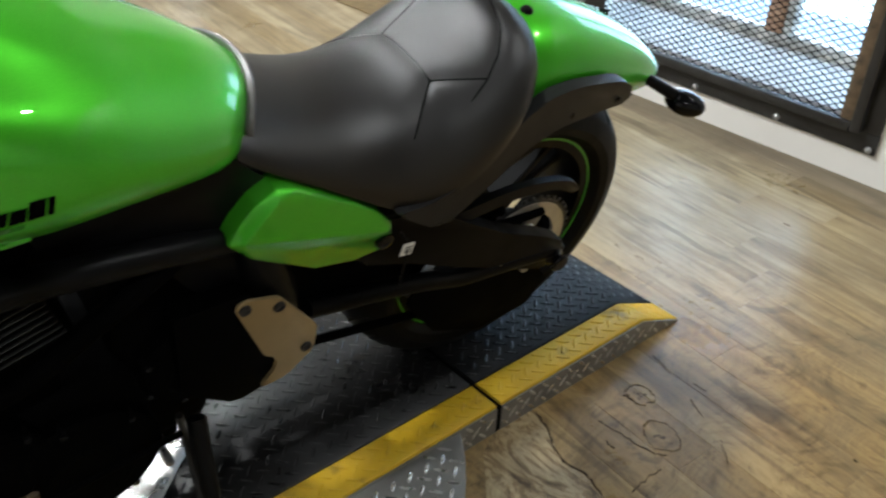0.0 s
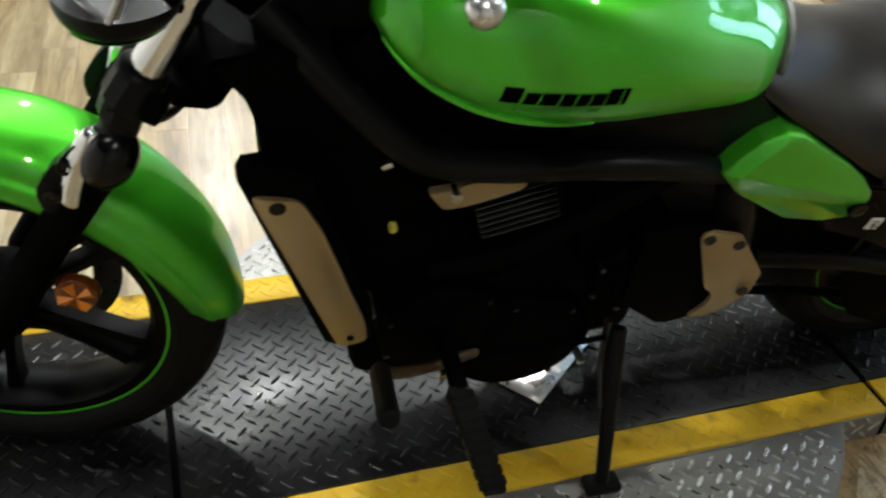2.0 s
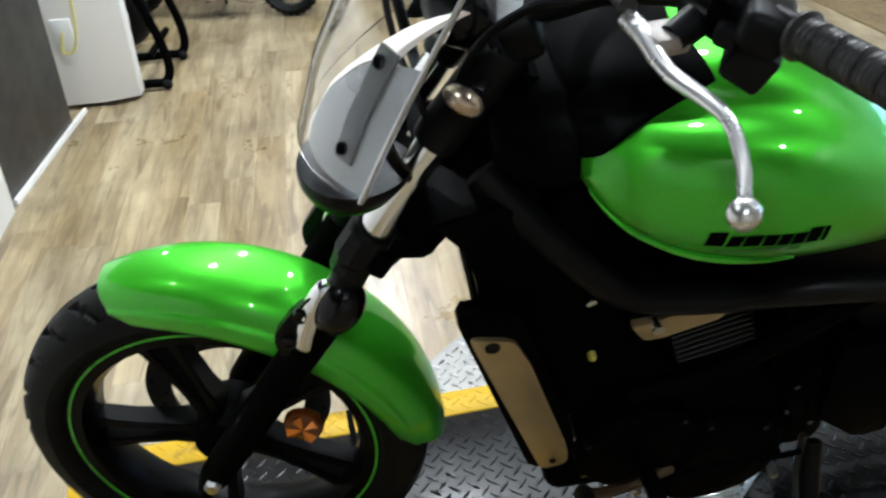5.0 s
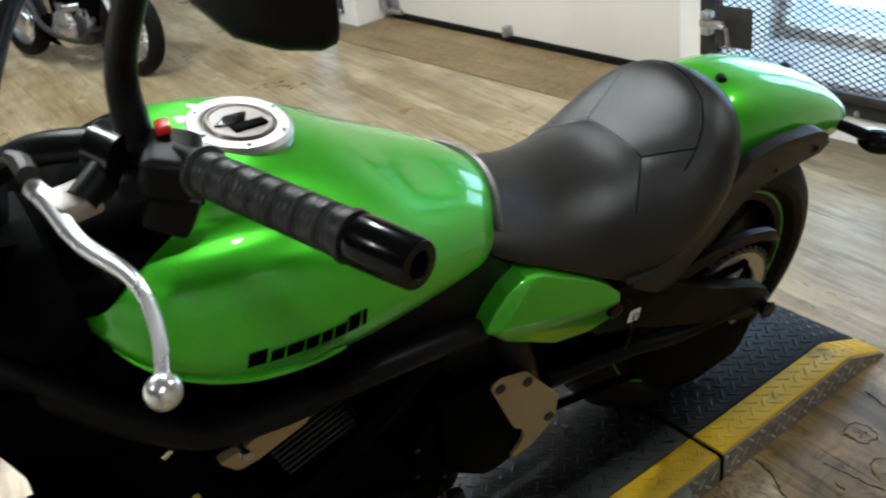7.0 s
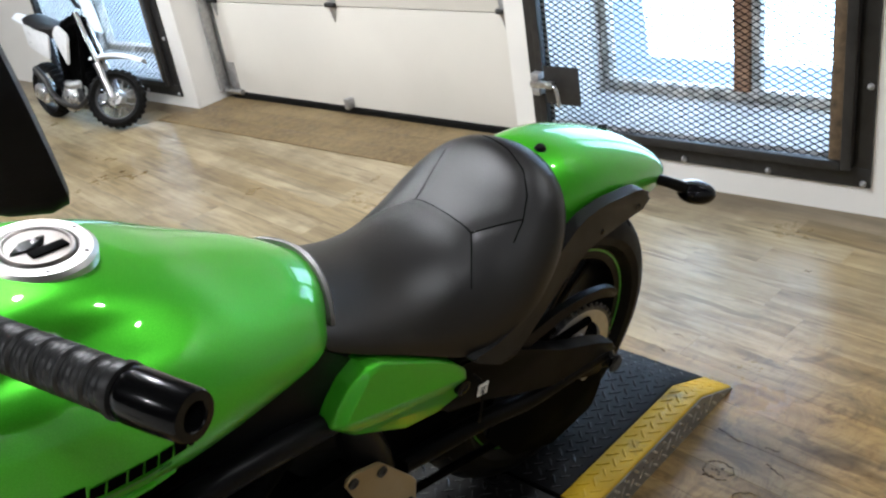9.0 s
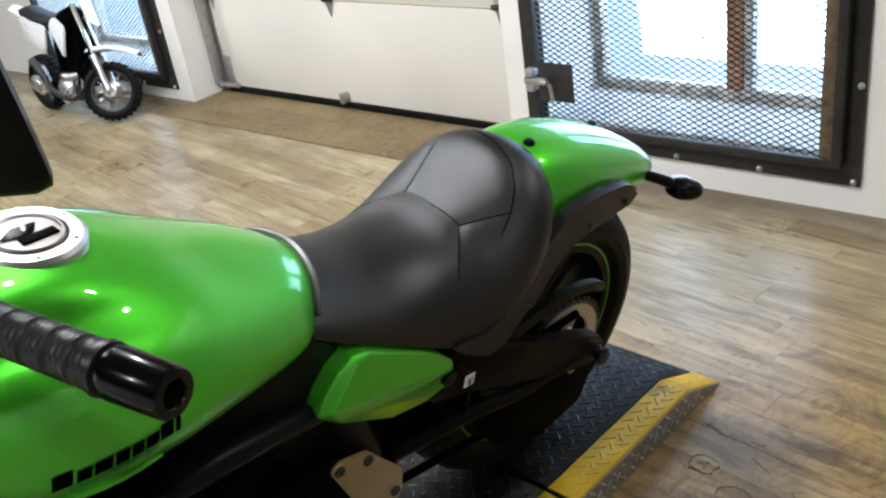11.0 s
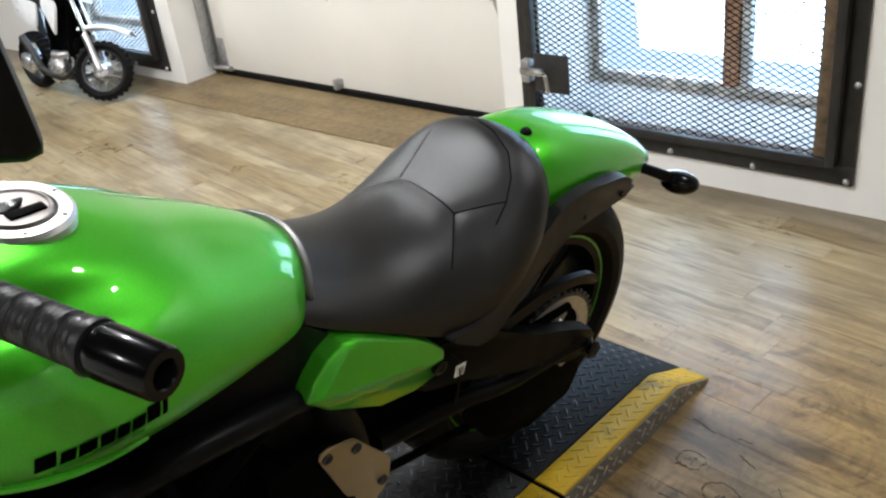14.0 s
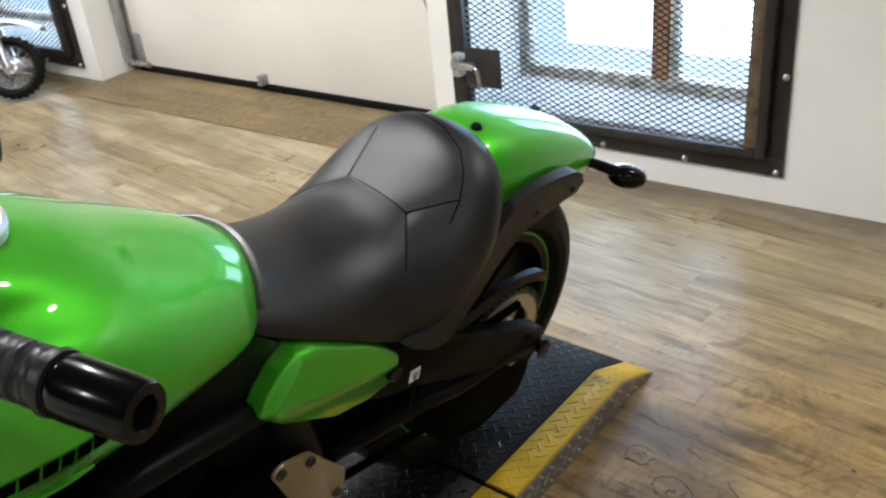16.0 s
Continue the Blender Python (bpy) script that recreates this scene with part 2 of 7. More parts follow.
DOOR = plain("cream_door_paint", (0.62, 0.59, 0.53), 0.42, vary=0.04, scale=2, bump=0.05, bump_scale=120)
CEIL = plain("low_bounce_ceiling_black", (0.025, 0.025, 0.025), 0.8, vary=0.05, scale=3)


def mottled(name, tones, rough):
    m, nt, p = nodes_of(name)
    a = noise_tex(nt, 4.0, 8.0, 0.7)
    b = noise_tex(nt, 38.0, 5.0, 0.65)
    c = mixed(nt, remap(nt, b, 0.35, 0.65, 0.0, 1.0), tones[0], tones[1])
    c = mixed(nt, remap(nt, a, 0.42, 0.66, 0.0, 0.8), c, tones[2])
    link(nt, c, p.inputs["Base Color"])
    link(nt, remap(nt, a, 0.3, 0.7, rough - 0.1, rough + 0.15), p.inputs["Roughness"])
    bumped(nt, p, b, 0.4, 0.003)
    return m




def swirl_wood(name, tones, rough):
    """Torn old board: bent grain with dark lines and pale worn spots."""
    m, nt, p = nodes_of(name)
    tc = nt.nodes.new("ShaderNodeTexCoord")
    mp = nt.nodes.new("ShaderNodeMapping")
    mp.inputs["Scale"].default_value = (11.0, 4.5, 11.0)
    mp.inputs["Rotation"].default_value = (0, 0, 0.5)
    link(nt, tc.outputs["Object"], mp.inputs["Vector"])
    nz = nt.nodes.new("ShaderNodeTexNoise")
    nz.inputs["Scale"].default_value, nz.inputs["Detail"].default_value, nz.inputs["Roughness"].default_value, nz.inputs["Distortion"].default_value = 1.0, 8.0, 0.66, 2.2
    link(nt, mp.outputs[0], nz.inputs["Vector"])
    fine = noise_tex(nt, 120.0, 4.0, 0.6, (1, 0.2, 1))
    c = ramp(nt, nz.outputs["Fac"], [(0.34, tones[0]), (0.43, tones[1]), (0.5, tones[2]), (0.57, tones[1]), (0.64, tones[0])])
    c = mixed(nt, remap(nt, fine, 0.4, 0.7, 0.0, 0.4), c, tones[0])
    link(nt, c, p.inputs["Base Color"])
    link(nt, remap(nt, nz.outputs["Fac"], 0.3, 0.7, rough - 0.1, rough + 0.15), p.inputs["Roughness"])
    bumped(nt, p, nz.outputs["Fac"], 0.3, 0.004)
    return m


THRESHOLD = mottled("dirty_brown_threshold", [(0.085, 0.055, 0.022), (0.185, 0.130, 0.058), (0.245, 0.182, 0.090)], 0.55)
FRAME_BLACK = plain("black_painted_steel", (0.022, 0.021, 0.020), 0.42, vary=0.35, spec=0.35, scale=18, bump=0.1, bump_scale=120)
RUST = plain("rusty_worn_steel", (0.11, 0.075, 0.042), 0.75, vary=0.5, scale=30, bump=0.3, bump_scale=90)
BROWN_WOOD = plain("brown_window_wood", (0.36, 0.19, 0.10), 0.55, vary=0.25, scale=25)
SILL = plain("white_dusty_sill", (0.60, 0.60, 0.60), 0.6, vary=0.15, scale=12)
DIRTY = plain("dirty_grey_brown_frame", (0.58, 0.55, 0.50), 0.75, vary=0.5, scale=22, bump=0.2, bump_scale=60)
GALV = plain("galvanised_steel", (0.42, 0.42, 0.42), 0.45, metal=0.8, vary=0.2, scale=40)
CABLE_YELLOW = plain("yellow_cord", (0.55, 0.5, 0.08), 0.5)


def glass(name, tint, rough=0.0, ior=1.45):
    m, nt, p = nodes_of(name)
    p.inputs["Base Color"].default_value = (*tint, 1)
    p.inputs["Transmission Weight"].default_value = 1.0
    p.inputs["Roughness"].default_value = rough
    p.inputs["IOR"].default_value = ior
    return m


GLASS = glass("clear_glass", (1, 1, 1))
SCREEN = glass("clear_windscreen", (0.93, 0.94, 0.95), ior=1.2)


def emitting(name, color, strength):
    m, nt, p = nodes_of(name)
    p.inputs["Base Color"].default_value = (*color, 1)
    p.inputs["Emission Color"].default_value = (*color, 1)
    p.inputs["Emission Strength"].default_value = strength
    return m


SKYGLOW = emitting("bright_outdoor_distance", (0.64, 0.81, 1.0), 0.86)

# ---- mesh helpers ----


def part(name, bm, material, parent=None, label="", smooth=True, sharp=35):
    me = bpy.data.meshes.new(name)
    bmesh.ops.recalc_face_normals(bm, faces=bm.faces)
    if smooth:
        lim = radians(sharp)
        for f in bm.faces:
            f.smooth = True
        for e in bm.edges:
            if len(e.link_faces) == 2 and e.calc_face_angle(0) > lim:
                e.smooth = False
    bm.to_mesh(me)
    bm.free()
    me.materials.append(material)
    ob = new(name, me)
    if parent:
        ob.parent = parent
    if label:
        ob["label"] = label
    return ob


def spline(pts, n):
    """Points along a smooth curve through pts."""
    pts = [Vector(p) for p in pts]
    if len(pts) == 2:
        return [pts[0].lerp(pts[1], i / n) for i in range(n + 1)]
    ext = [2 * pts[0] - pts[1], *pts, 2 * pts[-1] - pts[-2]]
    out = []
    segs = len(pts) - 1
    for i in range(n + 1):
        s = i / n * segs
        k = min(int(s), segs - 1)
        t = s - k
        a, b, c, d = ext[k:k + 4]
        out.append(0.5 * (2 * b + (c - a) * t + (2 * a - 5 * b + 4 * c - d) * t * t + (3 * b - a - 3 * c + d) * t ** 3))
    return out


def skin(bm, rings, closed=True, caps=True):
    """Quads between rings of equal length."""
    vs = [[bm.verts.new(p) for p in r] for r in rings]
    n = len(vs[0])
    for a, b in zip(vs, vs[1:]):
        for i in range(n if closed else n - 1):
            j = (i + 1) % n
            bm.faces.new((a[i], a[j], b[j], b[i]))
    if caps and closed:
        bm.faces.new(vs[0])
        bm.faces.new(vs[-1])
    return vs


def tube(bm, pts, radius, seg=12, n=None, squash=1.0):
    """A round bar along a smooth curve; radius may be a list, one for each given point."""
    path = spline(pts, n or max(1, (len(pts) - 1) * 6)) if len(pts) > 2 else [Vector(p) for p in pts]
    rad = radius if isinstance(radius, (list, tuple)) else [radius] * len(pts)
    rings = []
    prev = None
    for i, p in enumerate(path):
        d = (path[min(i + 1, len(path) - 1)] - path[max(i - 1, 0)]).normalized()
        if prev is None:
            prev = d.orthogonal().normalized()
        side = (prev - d * prev.dot(d)).normalized()
        prev = side
        up = d.cross(side)
        s = i / max(1, len(path) - 1) * (len(rad) - 1)
        k = min(int(s), len(rad) - 2) if len(rad) > 1 else 0
        r = rad[k] + (rad[k + 1] - rad[k]) * (s - k) if len(rad) > 1 else rad[0]
        rings.append([p + (side * math.cos(a) + up * math.sin(a) * squash) * r for a in (2 * math.pi * q / seg for q in range(seg))])
    skin(bm, rings)
    return bm


def rbox(bm, size, m=None, bevel=0.003, segs=2):
    made = bmesh.ops.create_cube(bm, size=1.0)["verts"]
    bmesh.ops.transform(bm, matrix=(m or Matrix()) @ Matrix.Diagonal((*size, 1)), verts=made)
    if bevel:
        es = list({e for v in made for e in v.link_edges})
        bmesh.ops.bevel(bm, geom=es, offset=bevel, segments=segs, affect="EDGES", profile=0.5)
    return bm


def lathe(bm, profile, m=None, seg=48, closed_profile=False):
    """Turn a profile of (radius, height) about z."""
    m = m or Matrix()
    rings = []
    for k in range(seg):
        a = 2 * math.pi * k / seg
        rings.append([m @ Vector((r * math.cos(a), r * math.sin(a), z)) for r, z in profile])
    vs = [[bm.verts.new(p) for p in r] for r in rings]
    n = len(profile)
    for k in range(seg):
        a, b = vs[k], vs[(k + 1) % seg]
        for i in range(n if closed_profile else n - 1):
            j = (i + 1) % n
            bm.faces.new((a[i], a[j], b[j], b[i]))
    if not closed_profile:
        for i in (0, n - 1):
            if profile[i][0] > 1e-5:
                bm.faces.new([vs[k][i] for k in range(seg)])
    bmesh.ops.remove_doubles(bm, verts=bm.verts, dist=1e-6)
    return bm


def slab(bm, outline, thick, put, bevel=0.002, segs=2):
    """A plate of a 2D outline; put(u, v, d) places a point of it, d from 0 to thick."""
    a = [bm.verts.new(put(u, v, 0)) for u, v in outline]
    b = [bm.verts.new(put(u, v, thick)) for u, v in outline]
    faces = [bm.faces.new(a), bm.faces.new(b)]
    n = len(a)
    for i in range(n):
        faces.append(bm.faces.new((a[i], a[(i + 1) % n], b[(i + 1) % n], b[i])))
    if bevel:
        es = list({e for f in faces[:2] for e in f.edges})
        bmesh.ops.bevel(bm, geom=es, offset=bevel, segments=segs, affect="EDGES", profile=0.5)
    return bm


def smooth_loop(pts, n):
    """A closed smooth outline through 2D points."""
    k = len(pts)
    out = []
    for i in range(k):
        a, b, c, d = (Vector(pts[(i + j) % k]) for j in (-1, 0, 1, 2))
        for q in range(n):
            t = q / n
            out.append(tuple(0.5 * (2 * b + (c - a) * t + (2 * a - 5 * b + 4 * c - d) * t * t + (3 * b - a - 3 * c + d) * t ** 3)))
    return out


def rounded(pts, r, n=4):
    """A closed outline with rounded corners."""
    k = len(pts)
    out = []
    for i in range(k):
        p, a, b = (Vector(pts[(i + j) % k]) for j in (0, -1, 1))
        ra = min(r, (a - p).length * 0.45)
        rb = min(r, (b - p).length * 0.45)
        s, e = p + (a - p).normalized() * ra, p + (b - p).normalized() * rb
        for q in range(n + 1):
            t = q / n
            out.append(tuple((1 - t) ** 2 * s + 2 * t * (1 - t) * p + t * t * e))
    return out


def empty(name, m, label, category, group=""):
    ob = new(name)
    ob.empty_display_size = 0.1
    ob.matrix_world = m
    return tagged(ob, label, category, group)


def raw(name, verts, faces, material, parent=None, smooth=False):
    me = bpy.data.meshes.new(name)
    me.from_pydata([tuple(v) for v in verts], [], faces)
    me.update()
    if smooth:
        me.shade_smooth()
    me.materials.append(material)
    ob = new(name, me)
    if parent:
        ob.parent = parent
    return ob

# ---- the room ----
WALL_O = Vector((3.017, -0.015, 0))
WALL_A = Vector((-0.1153, 0.9933, 0))       # along the wall, towards the roller door
WALL_N = Vector((-0.9933, -0.1153, 0))      # into the room


def on_wall(a, off, z):
    return WALL_O + WALL_A * a + WALL_N * off + Vector((0, 0, z))


ROOM_H = 2.7
WALL_T = 0.42


def wall_box(name, a0, a1, z0, z1, off0, off1, material, parent=None, bevel=0.0, label=""):
    bm = bmesh.new()
    c = on_wall((a0 + a1) / 2, (off0 + off1) / 2, (z0 + z1) / 2)
    m = Matrix.Translation(c) @ Matrix(((WALL_A.x, WALL_N.x, 0, 0), (WALL_A.y, WALL_N.y, 0, 0), (0, 0, 1, 0), (0, 0, 0, 1)))
    rbox(bm, (abs(a1 - a0), abs(off1 - off0), abs(z1 - z0)), m, bevel, 2)
    return part(name, bm, material, parent, label, smooth=bevel > 0)


def structure(ob, label):
    return tagged(ob, label, "", "", "structure")


# subfloor sheet under the planks
bm = bmesh.new()
rbox(bm, (9.0, 11.0, 0.1), pose(0.6, 1.5, -0.056), 0)
floor = structure(part("floor", bm, SUBFLOOR, smooth=False), "worn grey oak vinyl plank floor with torn patches")

GATE_A = (-0.05, 1.12)
OPEN_A, OPEN_Z = (0.0, 1.07), (0.145, 1.45)
LEFT_A = (3.5, 4.75)
wall_e = new("wall_east")
structure(wall_e, "white painted workshop wall with barred windows and a roller door")
for nm, a0, a1, z0, z1, o0, o1 in [
    ("wall_pier", -3.6, OPEN_A[0], 0, ROOM_H, 0, -WALL_T),
    ("wall_sill", OPEN_A[0], OPEN_A[1], 0, OPEN_Z[0], 0, -WALL_T),
    ("wall_head", OPEN_A[0], OPEN_A[1], OPEN_Z[1], ROOM_H, 0, -WALL_T),
    ("wall_pier", OPEN_A[1], 1.25, 0, ROOM_H, 0, -WALL_T),
    ("wall_head", 1.25, 3.36, 2.25, ROOM_H, 0, -WALL_T),
    ("wall_pier", 3.36, LEFT_A[0], 0, ROOM_H, 0, -WALL_T),
    ("wall_sill", LEFT_A[0], LEFT_A[1], 0, 0.1, 0, -WALL_T),
    ("wall_head", LEFT_A[0], LEFT_A[1], 1.45, ROOM_H, 0, -WALL_T),
    ("wall_pier", LEFT_A[1], 7.2, 0, ROOM_H, 0, -WALL_T),
]:
    wall_box(nm, a0, a1, z0, z1, o0, o1, WALL, wall_e)


def plain_wall(name, x0, y0, x1, y1, label, material=None):
    material = material or DIM_WALL
    bm = bmesh.new()
    rbox(bm, (x1 - x0, y1 - y0, ROOM_H), pose((x0 + x1) / 2, (y0 + y1) / 2, ROOM_H / 2), 0)
    return structure(part(name, bm, material, smooth=False), label)


# Unseen walls: the grey ones cut bounce light, the white one returns it.
plain_wall("wall_north", -3.2, 6.6, 3.2, 6.75, "unseen wall at the far end, grey to cut bounce light")
plain_wall("wall_south", -3.2, -3.6, 4.2, -3.45, "unseen white wall that bounces light onto the near flank", WALL)
plain_wall("wall_west", -3.2, -3.45, -3.05, 6.6, "unseen west wall, dim grey to cut bounce light")
# Ceiling out of view, nearly black so little light bounces back down.
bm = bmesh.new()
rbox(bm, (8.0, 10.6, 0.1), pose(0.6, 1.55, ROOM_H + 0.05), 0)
structure(part("ceiling", bm, CEIL, smooth=False), "unseen ceiling, near black to cut bounce light")

# outdoors: bright haze behind the windows
bm = bmesh.new()
slab(bm, [(-6, -1.0), (10, -1.0), (10, 6), (-6, 6)], 0.05, lambda u, v, d: on_wall(u, -0.78 - d, v), 0)
tagged(part("backdrop", bm, SKYGLOW, smooth=False), "bright washed-out daylight outdoors", "", "", "structure")

# roller door, set back in its recess
DOOR_OFF = -0.2
door = empty("door_1", Matrix(), "cream sectional garage door, closed, with steel hinges", "garage door")
tagged(door, kind="structure")
PANEL_H = 0.485
for k in range(5):
    bm = bmesh.new()
    a0, a1, z0 = 1.27, 3.30, 0.035 + k * PANEL_H
    slab(bm, [(a0, z0 + 0.002), (a1, z0 + 0.002), (a1, z0 + PANEL_H - 0.002), (a0, z0 + PANEL_H - 0.002)], 0.04,
         lambda u, v, d: on_wall(u, DOOR_OFF - d, v), 0.002)
    part("panel", bm, DOOR, door)
wall_box("bottom_seal", 1.27, 3.30, 0.0, 0.034, DOOR_OFF + 0.012, DOOR_OFF - 0.045, RUBBER, door, 0.006, "black rubber bottom seal")
for k in range(1, 4):
    for a in (1.40, 2.38, 3.27):
        bm = bmesh.new()
        zz = 0.035 + k * PANEL_H
        slab(bm, rounded([(a - 0.028, zz + 0.07), (a + 0.028, zz + 0.07), (a + 0.018, zz - 0.02), (a, zz - 0.075), (a - 0.018, zz - 0.02)], 0.008), 0.004,
             lambda u, v, d: on_wall(u, DOOR_OFF + 0.001 + d, v), 0.001)
        hinge = part("hinge", bm, GALV, door)
        bm = bmesh.new()
        tube(bm, [on_wall(a - 0.03, DOOR_OFF + 0.014, zz + 0.01), on_wall(a + 0.03, DOOR_OFF + 0.014, zz + 0.01)], 0.011)
        part("pin", bm, FRAME_BLACK, hinge)
bm = bmesh.new()
rbox(bm, (0.055, 0.03, 0.05), Matrix.Translation(on_wall(2.38, DOOR_OFF + 0.014, 0.062)), 0.004)
part("bracket", bm, GALV, door)
for a in (1.30, 3.27):
    wall_box("end_stile", a - 0.03, a + 0.03, 0.04, 0.20, DOOR_OFF + 0.003, DOOR_OFF, GALV, door, 0.001)
    wall_box("track", a + (0.05 if a > 2 else -0.06), a + (0.075 if a > 2 else -0.035), 0.05, 2.3, DOOR_OFF + 0.06, DOOR_OFF, GALV, door, 0.003, "galvanised vertical door track")
bm = bmesh.new()
tube(bm, [on_wall(3.33, DOOR_OFF + 0.03, 0.05), on_wall(3.18, DOOR_OFF + 0.03, 0.05)], 0.014)
part("roller", bm, STEEL, door)
wall_box("door_1_closure", 1.25, 3.36, 0, 2.25, DOOR_OFF - 0.1, DOOR_OFF - 0.16, FRAME_BLACK)
tagged(bpy.data.objects["door_1_closure"], "dark backing behind the garage door", "", "", "structure")


def mesh_grille(name, a0, a1, z0, z1, off, px, pz, parent):
    """Expanded steel mesh: two families of slanting strands."""
    verts, faces = [], []
    w, t = 0.0016, 0.0011
    slope = pz / px
    for fam in (1, -1):
        n = int((a1 - a0) / px + (z1 - z0) / pz) + 2
        for k in range(n):
            # line z = z0 + fam * slope * (a - c)
            c = a0 + k * px if fam < 0 else a1 - k * px
            pts = []
            for a in (a0, a1):
                z = z0 + fam * slope * (a - c)
                pts.append((a, z))
            (ua, za), (ub, zb) = pts
            if za > zb:
                (ua, za), (ub, zb) = (ub, zb), (ua, za)
            if zb <= z0 or za >= z1:
                continue
            if za < z0:
                ua += (z0 - za) / (zb - za) * (ub - ua)
                za = z0
            if zb > z1:
                ub = ua + (z1 - za) / (zb - za) * (ub - ua)
                zb = z1
            if abs(zb - za) < 1e-4:
                continue
            d = Vector((ub - ua, zb - za)).normalized()
            nx, nz = -d.y * w, d.x * w
            i = len(verts)
            o = off + fam * t * 1.05
            for (u, z) in ((ua, za), (ub, zb)):
                for su, so in ((1, -1), (1, 1), (-1, 1), (-1, -1)):
                    verts.append(on_wall(u + su * nx, o + so * t, z + su * nz))
            for q in range(4):
                r = (q + 1) % 4
                faces.append((i + q, i + r, i + 4 + r, i + 4 + q))
            faces += [(i, i + 3, i + 2, i + 1), (i + 4, i + 5, i + 6, i + 7)]
    return tagged(raw(name, verts, faces, ENGINE, parent), kind="stuff")


def window_unit(name, a0, a1, z0, z1, mull, label):
    win = empty(name, Matrix(), label, "window")
    tagged(win, kind="structure")
    off = -0.34
    fr = 0.036
    wall_box("sill", a0, a1, z0, z0 + 0.045, -0.004, off - 0.04, SILL, win, 0.006, "grey dusty window sill")
    zs = z0 + 0.045
    wall_box("window_frame", a0, a1, z1 - fr, z1, off, off - 0.06, BROWN_WOOD, win, 0.004)
    wall_box("window_frame", a0, a1, zs, zs + 0.04, off, off - 0.06, DIRTY, win, 0.004)
    for a in (a0 + fr / 2, a1 - fr / 2):
        wall_box("window_frame", a - fr / 2, a + fr / 2, zs + 0.04, z1 - fr, off, off - 0.06, DIRTY, win, 0.004)
    wall_box("mullion", mull - 0.03, mull + 0.03, zs + 0.04, z1 - fr, off + 0.01, off - 0.06, BROWN_WOOD, win, 0.004, "brown wooden mullion")
    wall_box("mullion", mull - 0.065, mull - 0.034, zs + 0.04, z1 - fr, off + 0.005, off - 0.05, DIRTY, win, 0.003)
    for x0, x1 in ((a0 + fr, mull - 0.066), (mull + 0.031, a1 - fr)):
        p = wall_box("pane", x0, x1, zs + 0.041, z1 - fr - 0.001, off - 0.03, off - 0.036, GLASS, win)
        p.visible_shadow = False
    return win


def debris(parent, a0, a1, z, off, n, seed):
    """Crumbs of mortar and dirt along the back of a sill."""
    rg = random.Random(seed)
    verts, faces = [], []
    for _ in range(n):
        u, o = rg.uniform(a0, a1), off + abs(rg.gauss(0, 0.025))
        r = rg.uniform(0.003, 0.010)
        i = len(verts)
        for k in range(5):
            a = 2 * math.pi * k / 5 + rg.random()
            verts.append(on_wall(u + r * math.cos(a) * 1.5, o + r * math.sin(a), z))
        verts.append(on_wall(u, o, z + r * rg.uniform(0.4, 0.9)))
        faces += [(i + k, i + (k + 1) % 5, i + 5) for k in range(5)]
    tagged(raw("debris", verts, faces, DIRTY, parent), kind="stuff")


window_unit("window_1", OPEN_A[0], OPEN_A[1], OPEN_Z[0], OPEN_Z[1], 0.50, "bright window with brown wooden mullion behind steel mesh")
debris(bpy.data.objects["window_1"], OPEN_A[0] + 0.05, OPEN_A[1] - 0.05, OPEN_Z[0] + 0.0452, -0.335, 150, 5)
window_unit("window_2", LEFT_A[0], LEFT_A[1], 0.1, 1.45, 4.1, "bright window behind a black mesh guard")


def gate(name, a0, a1, z0, z1, hinge_side, label):
    g = empty(name, Matrix(), label, "security gate")
    tagged(g, kind="structure")
    w = 0.062
    wall_box("frame_rail", a0, a1, z0, z0 + w, 0.012, 0.001, FRAME_BLACK, g, 0.002)
    wall_box("frame_rail", a0, a1, z1 - w, z1, 0.012, 0.001, FRAME_BLACK, g, 0.002)
    for a in (a0, a1 - w):
        wall_box("frame_stile", a, a + w, z0 + w + 0.0005, z1 - w - 0.0005, 0.012, 0.001, FRAME_BLACK, g, 0.002)
    # inner leaf of square tube
    for a in (a0 + w - 0.012, a1 - w - 0.018):
        wall_box("leaf_stile", a, a + 0.03, z0 + w + 0.002, z1 - w, 0.045, 0.0125, FRAME_BLACK, g, 0.003)
    wall_box("leaf_rail", a0 + w + 0.02, a1 - w - 0.02, z0 + w - 0.005, z0 + w + 0.025, 0.04, 0.0125, FRAME_BLACK, g, 0.003)
    wall_box("edge_strip", a0 + w + 0.0185, a0 + w + 0.058, z0 + w + 0.026, z1 - w, 0.03, 0.0125, RUST, g, 0.002, "rust-brown worn edge strip")
    mesh_grille("mesh", a0 + w, a1 - w, z0 + w, z1 - w, 0.02, 0.0365, 0.0205, g)
    for a in [a0 + 0.02 + k * 0.29 for k in range(int((a1 - a0) / 0.29) + 1)]:
        bm = bmesh.new()
        bmesh.ops.create_uvsphere(bm, u_segments=10, v_segments=6, radius=0.011)
        bmesh.ops.transform(bm, matrix=Matrix.Translation(on_wall(min(a, a1 - 0.02), 0.013, z0 + 0.014)), verts=bm.verts)
        part("bolt", bm, GALV, g)
    for k in range(1, 5):
        bm = bmesh.new()
        bmesh.ops.create_uvsphere(bm, u_segments=10, v_segments=6, radius=0.011)
        bmesh.ops.transform(bm, matrix=Matrix.Translation(on_wall(a0 + 0.014, 0.013, z0 + 0.014 + 0.305 * k)), verts=bm.verts)
        part("bolt", bm, GALV, g)
    return g


